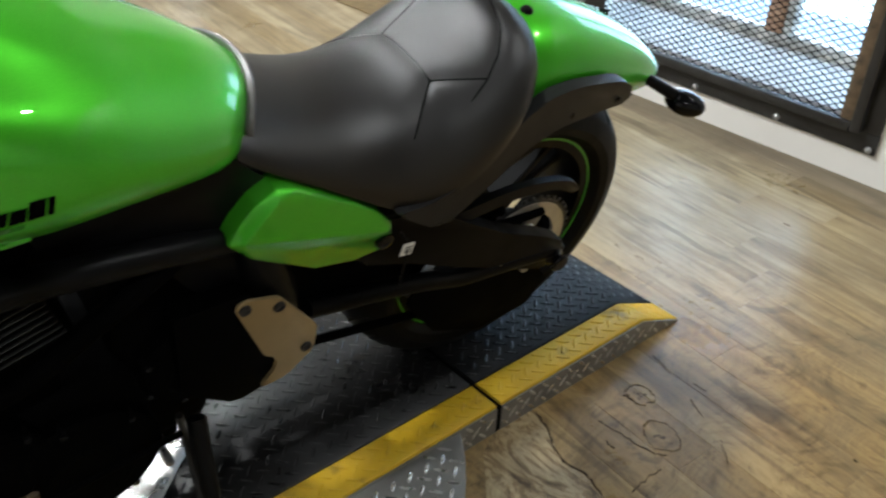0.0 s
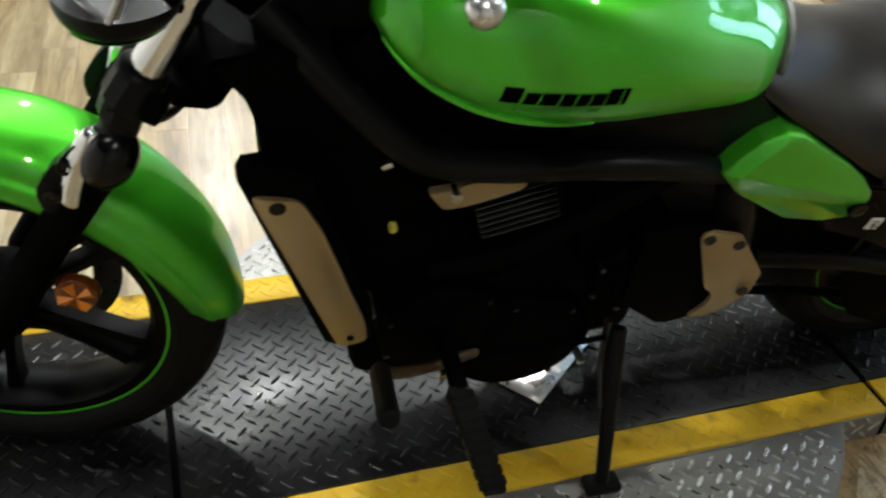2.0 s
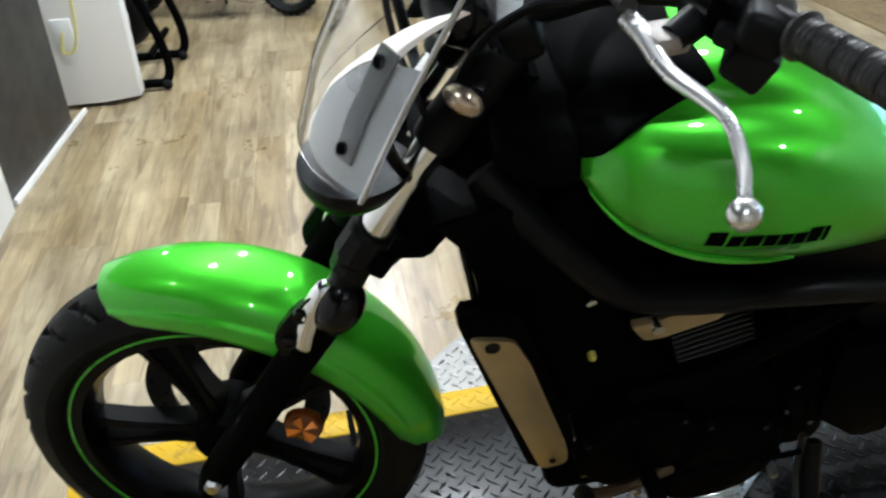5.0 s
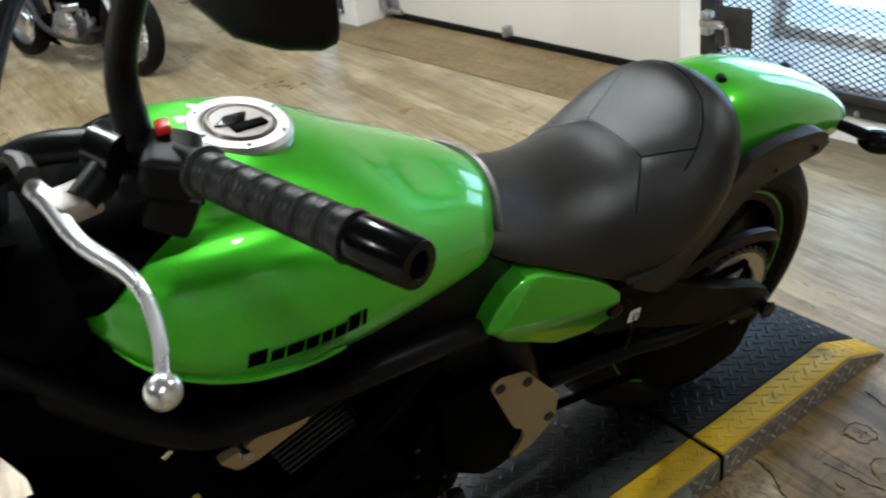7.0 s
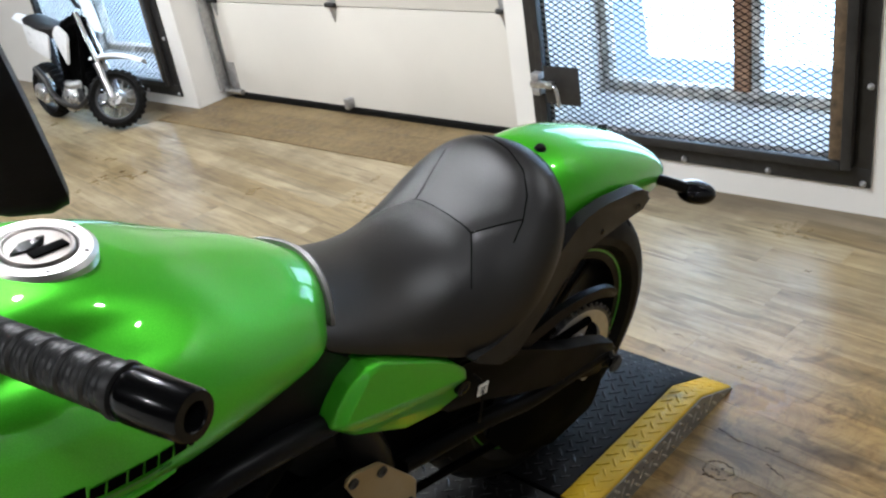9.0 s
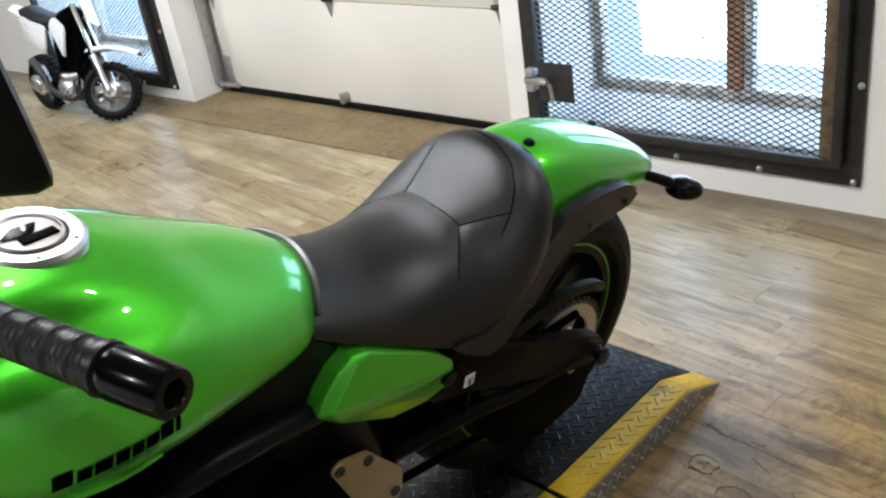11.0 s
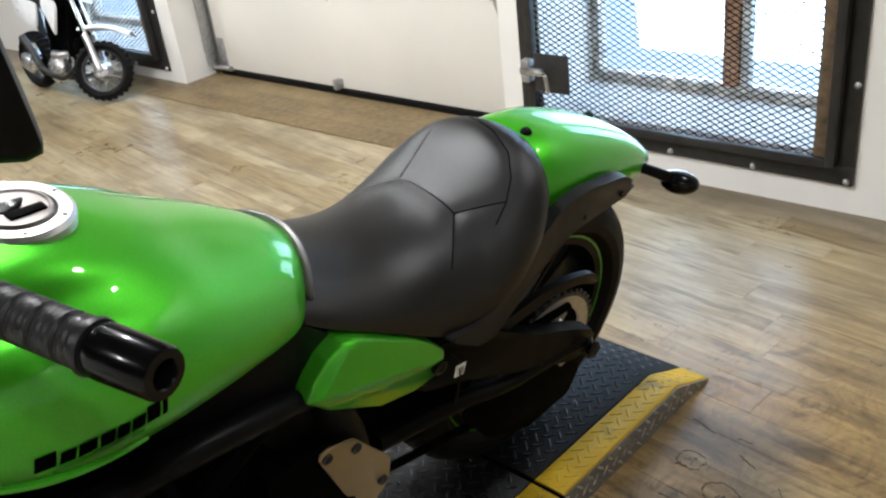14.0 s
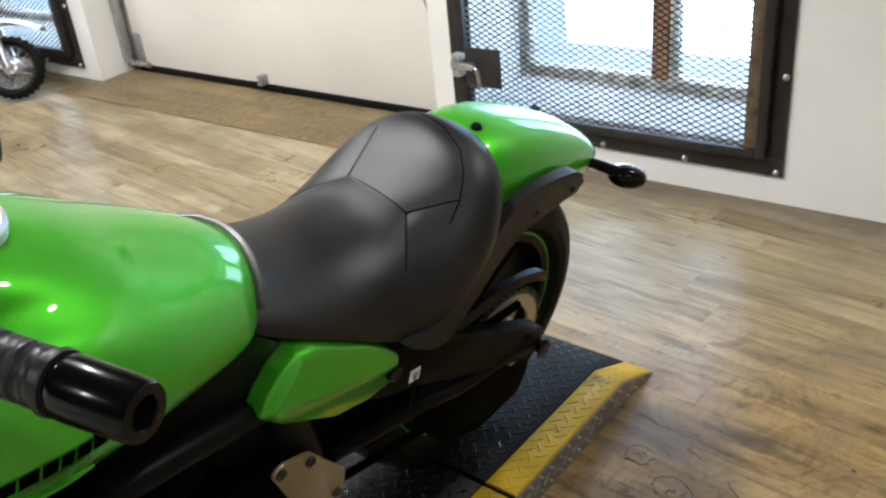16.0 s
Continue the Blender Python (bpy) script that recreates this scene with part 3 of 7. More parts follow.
g1 = gate("window_guard", GATE_A[0], 1.155, 0.095, 1.5, 0, "black steel security gate with expanded metal mesh")
wall_box("latch_plate", 0.92, 1.065, 0.272, 0.412, 0.052, 0.046, FRAME_BLACK, g1, 0.001, "black latch cover plate")
wall_box("latch_bolt", 1.02, 1.115, 0.335, 0.36, 0.078, 0.054, STEEL, g1, 0.006, "bright steel sliding bolt")
bm = bmesh.new()
tube(bm, [on_wall(1.035, 0.08, 0.35), on_wall(1.0, 0.085, 0.345), on_wall(0.99, 0.085, 0.30), on_wall(0.99, 0.085, 0.275)], 0.007)
part("latch_handle", bm, STEEL, g1)
for zz in (0.32, 0.375):
    wall_box("latch_staple", 1.075, 1.11, zz - 0.014, zz + 0.014, 0.075, 0.0125, GALV, g1, 0.004)
g2 = gate("window_guard", 3.475, 4.8, 0.06, 1.5, 0, "black steel mesh guard over the far window")

# ---- plank floor ----
PLANK_W, PLANK_L = 0.102, 0.914


def plank_mesh(x, y, length):
    w = PLANK_W - 0.0003
    l = length - 0.0003
    e = 0.0004
    v = []
    for s, z in ((0, -0.006), (0, -e), (e, 0.0)):
        v += [(x + s, y + s, z), (x + w - s, y + s, z), (x + w - s, y + l - s, z), (x + s, y + l - s, z)]
    f = [(8, 9, 10, 11)]
    for k in (0, 4):
        for q in range(4):
            r = (q + 1) % 4
            f.append((k + q, k + r, k + 4 + r, k + 4 + q))
    return v, f


near, rest_v, rest_f = [], [], []
rng = random.Random(4)
x = -3.0
col = 0
while x < 4.2:
    y = -3.4 - rng.random() * PLANK_L
    while y < 6.6:
        v, f = plank_mesh(0, 0, PLANK_L)
        cx, cy = x + PLANK_W / 2, y + PLANK_L / 2
        wall_x = 3.017 - 0.116 * (cy + 0.015)
        if cx < wall_x + 0.35:
            if 0.9 < cx < 2.95 and -1.2 < cy < 2.6:
                near.append((x, y))
            else:
                v = [(a + x, b + y, c) for a, b, c in v]
                i = len(rest_v)
                rest_v += v
                rest_f += [tuple(i + q for q in t) for t in f]
        y += PLANK_L
    x += PLANK_W
    col += 1

# brown threshold boards in front of the garage door
threshold = structure(new("threshold"), "brown worn wooden threshold boards before the garage door")
for k in range(3):
    o1, o0 = -0.19 + k * 0.132, -0.19 + k * 0.132 + 0.1317
    wall_box("board", 1.30, 3.345 if k < 2 else 3.45, 0.0005, 0.006, o0, o1, THRESHOLD, threshold, 0.001)

# ---- turntable stand ----
H = 0.068
STAND = Matrix.Translation((0, -0.2957, 0)) @ Matrix.Rotation(radians(3.2), 4, "Z")
STAND_W, STRIP = 0.63, 0.078
CREST, TIP, FRONT_CREST, FRONT_TIP = 1.915, 2.052, -0.22, -0.35


def stand_z(px):
    if px > CREST:
        return H - (H - 0.006) * (px - CREST) / (TIP - CREST)
    if px < FRONT_CREST:
        return H - (H - 0.006) * (FRONT_CREST - px) / (FRONT_CREST - FRONT_TIP)
    return H


def lugs(name, x0, x1, y0, y1, inside, zfun, m, material, parent, pitch=0.018):
    """Raised lens-shaped lugs of tread plate, turned one way and the other."""
    verts, faces = [], []
    l, w, t = 0.0150, 0.0032, 0.0017
    nx, ny = int((x1 - x0) / pitch), int((y1 - y0) / pitch)
    ox, oy = (x1 - x0 - (nx - 1) * pitch) / 2, (y1 - y0 - (ny - 1) * pitch) / 2
    for i in range(nx):
        for j in range(ny):
            if (i + j) % 2:
                continue
            cx, cy = x0 + ox + i * pitch, y0 + oy + j * pitch
            if not inside(cx, cy):
                continue
            a = radians(45 if i % 2 else -45)
            ca, sa = math.cos(a), math.sin(a)
            k = len(verts)
            for u, v, z in ((-l, 0, 0), (-l * 0.45, w, 0), (l * 0.45, w, 0), (l, 0, 0), (l * 0.45, -w, 0), (-l * 0.45, -w, 0), (-l * 0.78, 0, t), (l * 0.78, 0, t)):
                px, py = cx + u * ca - v * sa, cy + u * sa + v * ca
                verts.append(m @ Vector((px, py, zfun(px) + z)))
            for f in ((0, 6, 1), (1, 6, 7, 2), (2, 7, 3), (3, 7, 4), (4, 7, 6, 5), (5, 6, 0)):
                faces.append(tuple(k + q for q in f[::-1]))
    ob = raw(name, verts, faces, material, parent)
    return tagged(ob, kind="stuff")


stand = empty("display_stand", Matrix(), "black tread-plate motorcycle turntable with worn yellow edges", "display stand")


def deck_piece(name, x0, x1, y0, y1, top, material, label=""):
    """A folded plate section following the stand's slope, with a skirt to the floor."""
    bm = bmesh.new()
    xs = sorted({x0, x1, *[v for v in (CREST, FRONT_CREST) if x0 < v < x1]})
    rings = [[STAND @ Vector(p) for p in ((x, y0, 0.002), (x, y0, stand_z(x) - 0.003), (x, y0 + 0.003, stand_z(x)), (x, y1 - 0.003, stand_z(x)), (x, y1, stand_z(x) - 0.003), (x, y1, 0.002))] for x in xs]
    skin(bm, rings)
    return part(name, bm, material, stand, label, sharp=60)


yes = lambda a, b: True
SEAMS = [(FRONT_TIP, 0.2205), (0.2335, 1.4735), (1.4865, TIP)]
for x0, x1 in SEAMS:
    deck_piece("deck_plate", x0, x1, STRIP, STAND_W - STRIP, 0, DECK_REAR if x0 > 1.4 else DECK, "black painted tread plate")
    lugs("tread", x0, x1, STRIP + 0.004, STAND_W - STRIP - 0.004, yes, stand_z, STAND, REAR_LUG if x0 > 1.4 else DECK_LUG, stand)
    for y0, y1 in ((0.004, STRIP - 0.0008), (STAND_W - STRIP + 0.0008, STAND_W - 0.004)):
        deck_piece("edge_strip", x0, x1, y0, y1, 0, YELLOW, "worn yellow painted edge strip")
        lugs("tread", x0, x1, y0 + 0.003, y1 - 0.003, yes, stand_z, STAND, YELLOW, stand)
    for y0, y1, sgn in ((0.0, 0.0038, -1), (STAND_W - 0.0038, STAND_W, 1)):
        bm = bmesh.new()
        xs = sorted({x0, x1, *[v for v in (CREST, FRONT_CREST) if x0 < v < x1]})
        rings = [[STAND @ Vector(p) for p in ((x, y0, 0.001), (x, y1, 0.001), (x, y1, max(0.003, stand_z(x) - 0.006)), (x, y0, max(0.003, stand_z(x) - 0.006)))] for x in xs]
        skin(bm, rings)
        part("side_skirt", bm, DECK_BARE, stand, "bare aluminium tread-plate side", sharp=20)
        # lugs on the upright side
        ms = STAND @ Matrix.Translation((0, y0 if sgn < 0 else y1, 0)) @ Matrix.Rotation(radians(90), 4, "X") if sgn < 0 else STAND @ Matrix.Translation((0, y1, 0)) @ Matrix.Rotation(radians(90), 4, "X") @ Matrix.Diagonal((1, 1, -1, 1))
        lugs("tread", x0, x1, 0.002, H - 0.006, lambda a, b: b < stand_z(a) - 0.014, lambda a: 0.0, ms, BARE_LUG, stand)
# black gaps between the plate sections
for x in (0.227, 1.480):
    bm = bmesh.new()
    rbox(bm, (0.0118, STAND_W - 0.002, stand_z(x) - 0.006), STAND @ pose(x, STAND_W / 2, (stand_z(x) - 0.006) / 2 + 0.001), 0)
    part("seam_strip", bm, ENGINE, stand, "dark gap between deck plates")
DISC = Matrix.Translation((0.84, 0.07, 0))
DISC_R = 0.61
bm = bmesh.new()
lathe(bm, [(0.0, 0.050), (DISC_R - 0.002, 0.050), (DISC_R, 0.052), (DISC_R, 0.058), (DISC_R - 0.002, 0.060), (0.0, 0.060)], DISC, 96)
part("turntable_disc", bm, DECK_BARE, stand, "round bare aluminium tread-plate disc")
inv = STAND.inverted()


def off_deck(a, b):
    q = inv @ (DISC @ Vector((a, b, 0)))
    return a * a + b * b < (DISC_R - 0.014) ** 2 and (q.y < -0.012 or q.y > STAND_W + 0.012)


lugs("tread", -DISC_R, DISC_R, -DISC_R, DISC_R, off_deck, lambda a: 0.060, DISC, BARE_LUG, stand)
bm = bmesh.new()
lathe(bm, [(0.0, 0.0), (0.42, 0.0), (0.42, 0.0495), (0.0, 0.0495)], DISC, 48)
part("turntable_base", bm, FRAME_BLACK, stand)

# ---- the green cruiser ----
LEAN = radians(14.5)
BIKE = Matrix.Translation((0, 0, H)) @ Matrix.Rotation(LEAN, 4, "X") @ Matrix.Translation((0, 0.02, 0))
moto = empty("motorcycle", BIKE, "green and black cruiser motorcycle with black seat on its side stand", "motorcycle")


def B(x, v, w):
    """A point of the motorcycle: back, to its left, up."""
    return Vector((x, -v, w))


# steering: the head's axis, turned a little to the right
RAKE = radians(31)
AXIS_P = Vector((-0.12, 0, 0))
AXIS_D = Vector((math.sin(RAKE), 0, math.cos(RAKE)))
STEER = Matrix.Translation(AXIS_P) @ Matrix.Rotation(radians(-13), 4, AXIS_D) @ Matrix.Translation(-AXIS_P)


def steered(bm):
    bmesh.ops.transform(bm, matrix=STEER, verts=bm.verts)
    return bm


def mirror_copy(bm):
    """Adds the mirror image across the middle plane."""
    geo = bmesh.ops.duplicate(bm, geom=bm.verts[:] + bm.edges[:] + bm.faces[:])["geom"]
    vs = [g for g in geo if isinstance(g, bmesh.types.BMVert)]
    fs = [g for g in geo if isinstance(g, bmesh.types.BMFace)]
    for v in vs:
        v.co.y = -v.co.y
    bmesh.ops.reverse_faces(bm, faces=fs)
    return bm


def lerp_table(tab, x):
    """Smooth reading of a table whose first column is x."""
    if x <= tab[0][0]:
        return tab[0][1:]
    if x >= tab[-1][0]:
        return tab[-1][1:]
    for i in range(len(tab) - 1):
        if tab[i][0] <= x <= tab[i + 1][0]:
            break
    a, b = tab[i], tab[i + 1]
    p, n = tab[max(i - 1, 0)], tab[min(i + 2, len(tab) - 1)]
    h = b[0] - a[0]
    t = (x - a[0]) / h
    out = []
    for k in range(1, len(a)):
        ma = (b[k] - p[k]) / (b[0] - p[0]) if i > 0 else (b[k] - a[k]) / h
        mb = (n[k] - a[k]) / (n[0] - a[0]) if i + 2 < len(tab) else (b[k] - a[k]) / h
        out.append((2 * t ** 3 - 3 * t * t + 1) * a[k] + (t ** 3 - 2 * t * t + t) * h * ma + (-2 * t ** 3 + 3 * t * t) * b[k] + (t ** 3 - t * t) * h * mb)
    return out


# tank: x, half width, top, bottom
TANK = [(0.470, 0.085, 0.935, 0.905), (0.478, 0.118, 0.952, 0.880), (0.495, 0.146, 0.968, 0.856), (0.53, 0.170, 0.984, 0.838), (0.58, 0.188, 0.994, 0.816),
        (0.65, 0.197, 0.994, 0.799), (0.72, 0.195, 0.978, 0.795), (0.80, 0.181, 0.938, 0.795), (0.87, 0.159, 0.892, 0.780), (0.92, 0.141, 0.857, 0.768), (0.955, 0.126, 0.833, 0.764), (0.975, 0.104, 0.816, 0.764), (0.986, 0.070, 0.807, 0.768)]
# half section: share of the half width, share of the height from the bottom; a flute runs along the shoulder
TANK_SEC = [(0.0, 1.0), (0.22, 0.998), (0.40, 0.975), (0.495, 0.910), (0.555, 0.825), (0.630, 0.785), (0.735, 0.770), (0.840, 0.712), (0.925, 0.57), (0.975, 0.39), (1.0, 0.24), (0.975, 0.12), (0.91, 0.03)]


def evened(tab, step=0.004, reach=5, times=3):
    """A table read at small even steps and smoothed, its ends kept."""
    n = int(round((tab[-1][0] - tab[0][0]) / step))
    xs = [tab[0][0] + (tab[-1][0] - tab[0][0]) * i / n for i in range(n + 1)]
    rows = [list(lerp_table(tab, x)) for x in xs]
    for _ in range(times):
        rows = [[sum(rows[j][c] for j in range(i - w, i + w + 1)) / (2 * w + 1) for c in range(len(rows[0]))]
                for i, w in ((i, min(reach, i, n - i)) for i in range(n + 1))]
    return [(x, *r) for x, r in zip(xs, rows)]


TANK = evened(TANK)


def catmull(pts, s):
    k = min(int(s), len(pts) - 4)
    a, b, c, d = (Vector(q) for q in pts[k:k + 4])
    t = s - k
    return 0.5 * (2 * b + (c - a) * t + (2 * a - 5 * b + 4 * c - d) * t * t + (3 * b - a - 3 * c + d) * t ** 3)


def eased(x, a, b):
    f = max(0.0, min(1.0, (x - a) / (b - a)))
    return f * f * (3 - 2 * f)


def tank_point(x, u, grow=0.0):
    hw, zt, zb = lerp_table(TANK, x)
    ext = [(-TANK_SEC[1][0], TANK_SEC[1][1]), *TANK_SEC, (0.86, -0.06)]
    q = catmull(ext, u * (len(TANK_SEC) - 1))
    # towards the seat the flute runs out into a plain round section whose middle reaches further back
    f = eased(x, 0.62, 0.84)
    ang = u * math.pi * 0.60
    rnd = Vector((math.sin(ang) ** 0.92 if u > 0 else 0.0, 1 - (1 - math.cos(ang)) / (1 - math.cos(math.pi * 0.60))))
    rnd.y -= 0.02 * math.sin(math.pi * min(1.0, rnd.x)) ** 1.5
    q = q.lerp(rnd, f)
    g = eased(x, 0.84, 0.97)
    return B(x + 0.030 * g * max(0.0, 1 - q.x * q.x), q.x * (hw + grow), zb + q.y * (zt - zb) + grow * q.y)


bm = bmesh.new()
rings = []
xs = [TANK[0][0] + (TANK[-1][0] - TANK[0][0]) * (0.5 - 0.5 * math.cos(math.pi * i / 90)) for i in range(91)]
for x in xs:
    left = [tank_point(x, i / 44) for i in range(45)]
    rings.append(left[::-1] + [Vector((p.x, -p.y, p.z)) for p in left[1:]])
skin(bm, rings)
tank = part("fuel_tank", bm, GREEN, moto, "green pearl fuel tank", sharp=50)


def tank_at(x, z, grow):
    """A place on the tank's left side at a height."""
    lo, hi = 0.3, 1.0
    for _ in range(30):
        mid = (lo + hi) / 2
        if tank_point(x, mid, 0).z > z:
            lo = mid
        else:
            hi = mid
    p = tank_point(x, lo, 0)
    return Vector((p.x, p.y - grow, p.z))


def tank_bar(name, x0, x1, z0a, z0b, hgt, slant, material):
    bm = bmesh.new()
    n = 6
    rings = []
    for i in range(n + 1):
        f = i / n
        row = []
        for j in range(4):
            g = j / 3
            x = x0 + (x1 - x0) * f + slant * g
            z = z0a + (z0b - z0a) * f + hgt * g
            row.append(tank_at(x, z, 0.0012))
        rings.append(row)
    skin(bm, rings, closed=False, caps=False)
    return part(name, bm, material, tank)


# emblem: plain black blocks
wd = [0.019, 0.0145, 0.018, 0.0145, 0.013, 0.0145, 0.015, 0.006]
x = 0.595
for k, w_ in enumerate(wd):
    f = (x - 0.595) / 0.137
    tank_bar("emblem_block", x, x + w_ * 1.02, 0.845 - 0.010 * f, 0.845 - 0.010 * (f + 0.09), 0.019 if k in (0, 6, 7) else 0.0145, 0.004, ENGINE)
    x += w_ * 1.17
# rolled lip along the lower front edge
for s in (1, -1):
    bm = bmesh.new()
    rows = []
    for i in range(25):
        x = 0.492 + 0.216 * i / 24
        w = math.sin(math.pi * (0.04 + 0.92 * i / 24)) ** 0.6
        p = tank_point(x, 0.985)
        v, z = -p.y, p.z
        rows.append([B(x, s * (v + a), z + b) for a, b in ((-0.02, 0.004), (-0.003, 0.004), (0.005 * w, -0.001), (0.006 * w, -0.006 * w), (0.001, -0.011 * w), (-0.02, -0.013 * w))])
    skin(bm, rows)
    part("tank_lip", bm, GREEN, tank, "green rolled lower tank edge")
tank_bar("model_bar", 0.61, 0.70, 0.833, 0.828, 0.006, 0.002, plain("dark_green_lettering", (0.03, 0.2, 0.012), 0.3))

# black nose cover over the tank's front shoulders, and the surround ahead of it
for s in (1, -1):
    bm = bmesh.new()
    rows = []
    for i in range(19):
        u = 0.72 * i / 18
        x1 = 0.618 - 0.08 * max(0.0, 0.26 - u) - 0.136 * max(0.0, (u - 0.26) / 0.46) ** 0.62
        r_o, r_i = [], []
        for j in range(9):
            p = tank_point(0.4715 + (x1 - 0.4715) * j / 8, u)
            hw, zt, zb = lerp_table(TANK, p.x)
            n = Vector((-0.6 if j < 3 else -0.2, p.y / max(0.05, hw) * 0.8, 0.6)).normalized()
            g = 0.007 if j < 8 else 0.003
            r_o.append(Vector(((p + n * g).x, s * (p + n * g).y, (p + n * g).z)))
            r_i.append(Vector((p.x, s * p.y, p.z)))
        rows.append(r_o + r_i[::-1])
    skin(bm, rows)
    part("tank_trim", bm, ENGINE, tank, "black tank shoulder trim")
bm = bmesh.new()
rows = []
for x, g in ((0.400, -0.03), (0.425, 0.004), (0.452, 0.016), (0.472, 0.017), (0.478, 0.012)):
    left = [tank_point(0.480, i / 20, g) + Vector((x - 0.480, 0, -0.006)) for i in range(21)]
    rows.append(left[::-1] + [Vector((p.x, -p.y, p.z)) for p in left[1:]])
skin(bm, rows)
part("tank_surround", bm, ENGINE, tank, "black cover round the tank's front")
bm = bmesh.new()
rows = []
for x, g in ((0.974, -0.004), (0.976, 0.003), (0.981, 0.004), (0.985, 0.000)):
    left = [tank_point(min(x, 0.972), i / 20, g) + Vector((x - min(x, 0.972), 0, 0)) for i in range(21)]
    rows.append(left[::-1] + [Vector((p.x, -p.y, p.z)) for p in left[1:]])
skin(bm, rows)
part("tank_gasket", bm, plain("pale_grey_rubber_trim", (0.085, 0.080, 0.075), 0.42), tank, "pale trim between tank and seat")
bm = bmesh.new()
rbox(bm, (0.52, 0.20, 0.19), pose(0.71, 0, 0.735, 0, 6, 0), 0.03, 3)
part("airbox", bm, ENGINE, moto, "black airbox under the tank")

# filler cap on a bright ring
CAP_M = Matrix.Translation(tank_point(0.696, 0.0)) @ Matrix.Rotation(radians(8), 4, "Y")
bm = bmesh.new()
lathe(bm, [(0.038, 0.002), (0.039, 0.005), (0.042, 0.0065), (0.053, 0.0055), (0.0575, 0.001), (0.0575, -0.012), (0.038, -0.012)], CAP_M, 48, True)
ring = part("filler_ring", bm, plain("satin_filler_ring", (0.50, 0.49, 0.47), 0.38, metal=0.85, vary=0.1, scale=40), tank, "bright filler ring")
bm = bmesh.new()
lathe(bm, [(0.0, 0.006), (0.031, 0.006), (0.033, 0.0075), (0.035, 0.0075), (0.037, 0.005), (0.0375, -0.012), (0.0, -0.012)], CAP_M, 48)
part("filler_cap", bm, plain("brown_grey_satin_metal", (0.20, 0.18, 0.165), 0.38, metal=0.7), tank, "satin grey fuel cap")
bm = bmesh.new()
rbox(bm, (0.040, 0.013, 0.003), CAP_M @ pose(0.006, -0.012, 0.0072, 0, 0, 8), 0.0012)
part("key_flap", bm, ENGINE, tank)
bm = bmesh.new()
slab(bm, rounded([(-0.030, -0.004), (-0.012, 0.012), (0.014, 0.014), (0.006, -0.002), (-0.012, -0.006)], 0.003), 0.0018, lambda a, b, d: CAP_M @ Vector((a, b, 0.006 + d)), 0.0006)
part("cap_recess", bm, GLOSS, tank)
for k in range(6):
    bm = bmesh.new()
    a = 2 * math.pi * k / 6 + 0.3
    lathe(bm, [(0.0, 0.002), (0.0018, 0.002), (0.0026, 0.0005), (0.0026, -0.004), (0.0, -0.004)], CAP_M @ pose(0.048 * math.cos(a), 0.048 * math.sin(a), 0.006), 10)
    part("ring_bolt", bm, STEEL, ring)

# seat: x, roundness, top at the middle, how far the shoulders rise, half width, bottom
SEAT = [(0.955, 2.0, 0.803, 0.0, 0.118, 0.760), (0.975, 2.0, 0.797, 0.0, 0.126, 0.747), (1.01, 2.0, 0.783, 0.0, 0.131, 0.724), (1.06, 2.05, 0.765, 0.0, 0.135, 0.694), (1.12, 2.1, 0.746, 0.0, 0.142, 0.656),
        (1.18, 2.15, 0.741, 0.0, 0.152, 0.622), (1.24, 2.2, 0.746, 0.0, 0.162, 0.620), (1.29, 2.25, 0.762, 0.0, 0.166, 0.640), (1.33, 2.3, 0.782, 0.0, 0.163, 0.668),
        (1.365, 2.3, 0.800, 0.0, 0.154, 0.698), (1.395, 2.3, 0.811, 0.0, 0.140, 0.722), (1.42, 2.3, 0.812, 0.0, 0.119, 0.740), (1.44, 2.3, 0.806, 0.0, 0.092, 0.756), (1.455, 2.3, 0.797, 0.0, 0.054, 0.770), (1.462, 2.3, 0.788, 0.0, 0.026, 0.778)]
SEAT = evened(SEAT, 0.004, 4, 3)


def seat_point(x, u):
    """u from 0 at the middle of the top to 1 at the lower edge of the left flank."""
    n, zt, rise, hb, zb = lerp_table(SEAT, x)
    ang = min(u, 0.9999) * math.pi / 2
    v = hb * math.sin(ang) ** (2 / n) if ang > 0 else 0.0
    return B(x, v, zb + (zt - zb) * math.cos(ang) ** (2 / n) + rise * math.sin(2 * ang) ** 2)


S1, S2 = (1.272, -0.062), (1.272, 0.058)
SEAMS_2D = [[S1, S2], [S1, (1.365, -0.092)], [S2, (1.335, 0.102)], [S1, (1.215, -0.125)], [S2, (1.215, 0.116)],
            [(1.418, -0.06), (1.408, 0.0), (1.388, 0.052), (1.362, 0.084), (1.334, 0.103), (1.305, 0.113)]]


def seam_sink(x, v):
    """How deep the cover is drawn in near a seam."""
    best = 1.0
    q = Vector((x, v))
    for line in SEAMS_2D:
        for a, b in zip(line, line[1:]):
            a, b = Vector(a), Vector(b)
            t = max(0.0, min(1.0, (q - a).dot(b - a) / (b - a).length_squared))
            best = min(best, (q - a.lerp(b, t)).length)
    knot = min((q - Vector(S1)).length, (q - Vector(S2)).length)
    return 0.0011 * math.exp(-(best / 0.005) ** 1.3) + 0.0022 * math.exp(-(knot / 0.012) ** 1.5) - 0.0008 * math.exp(-((best - 0.022) / 0.016) ** 2)


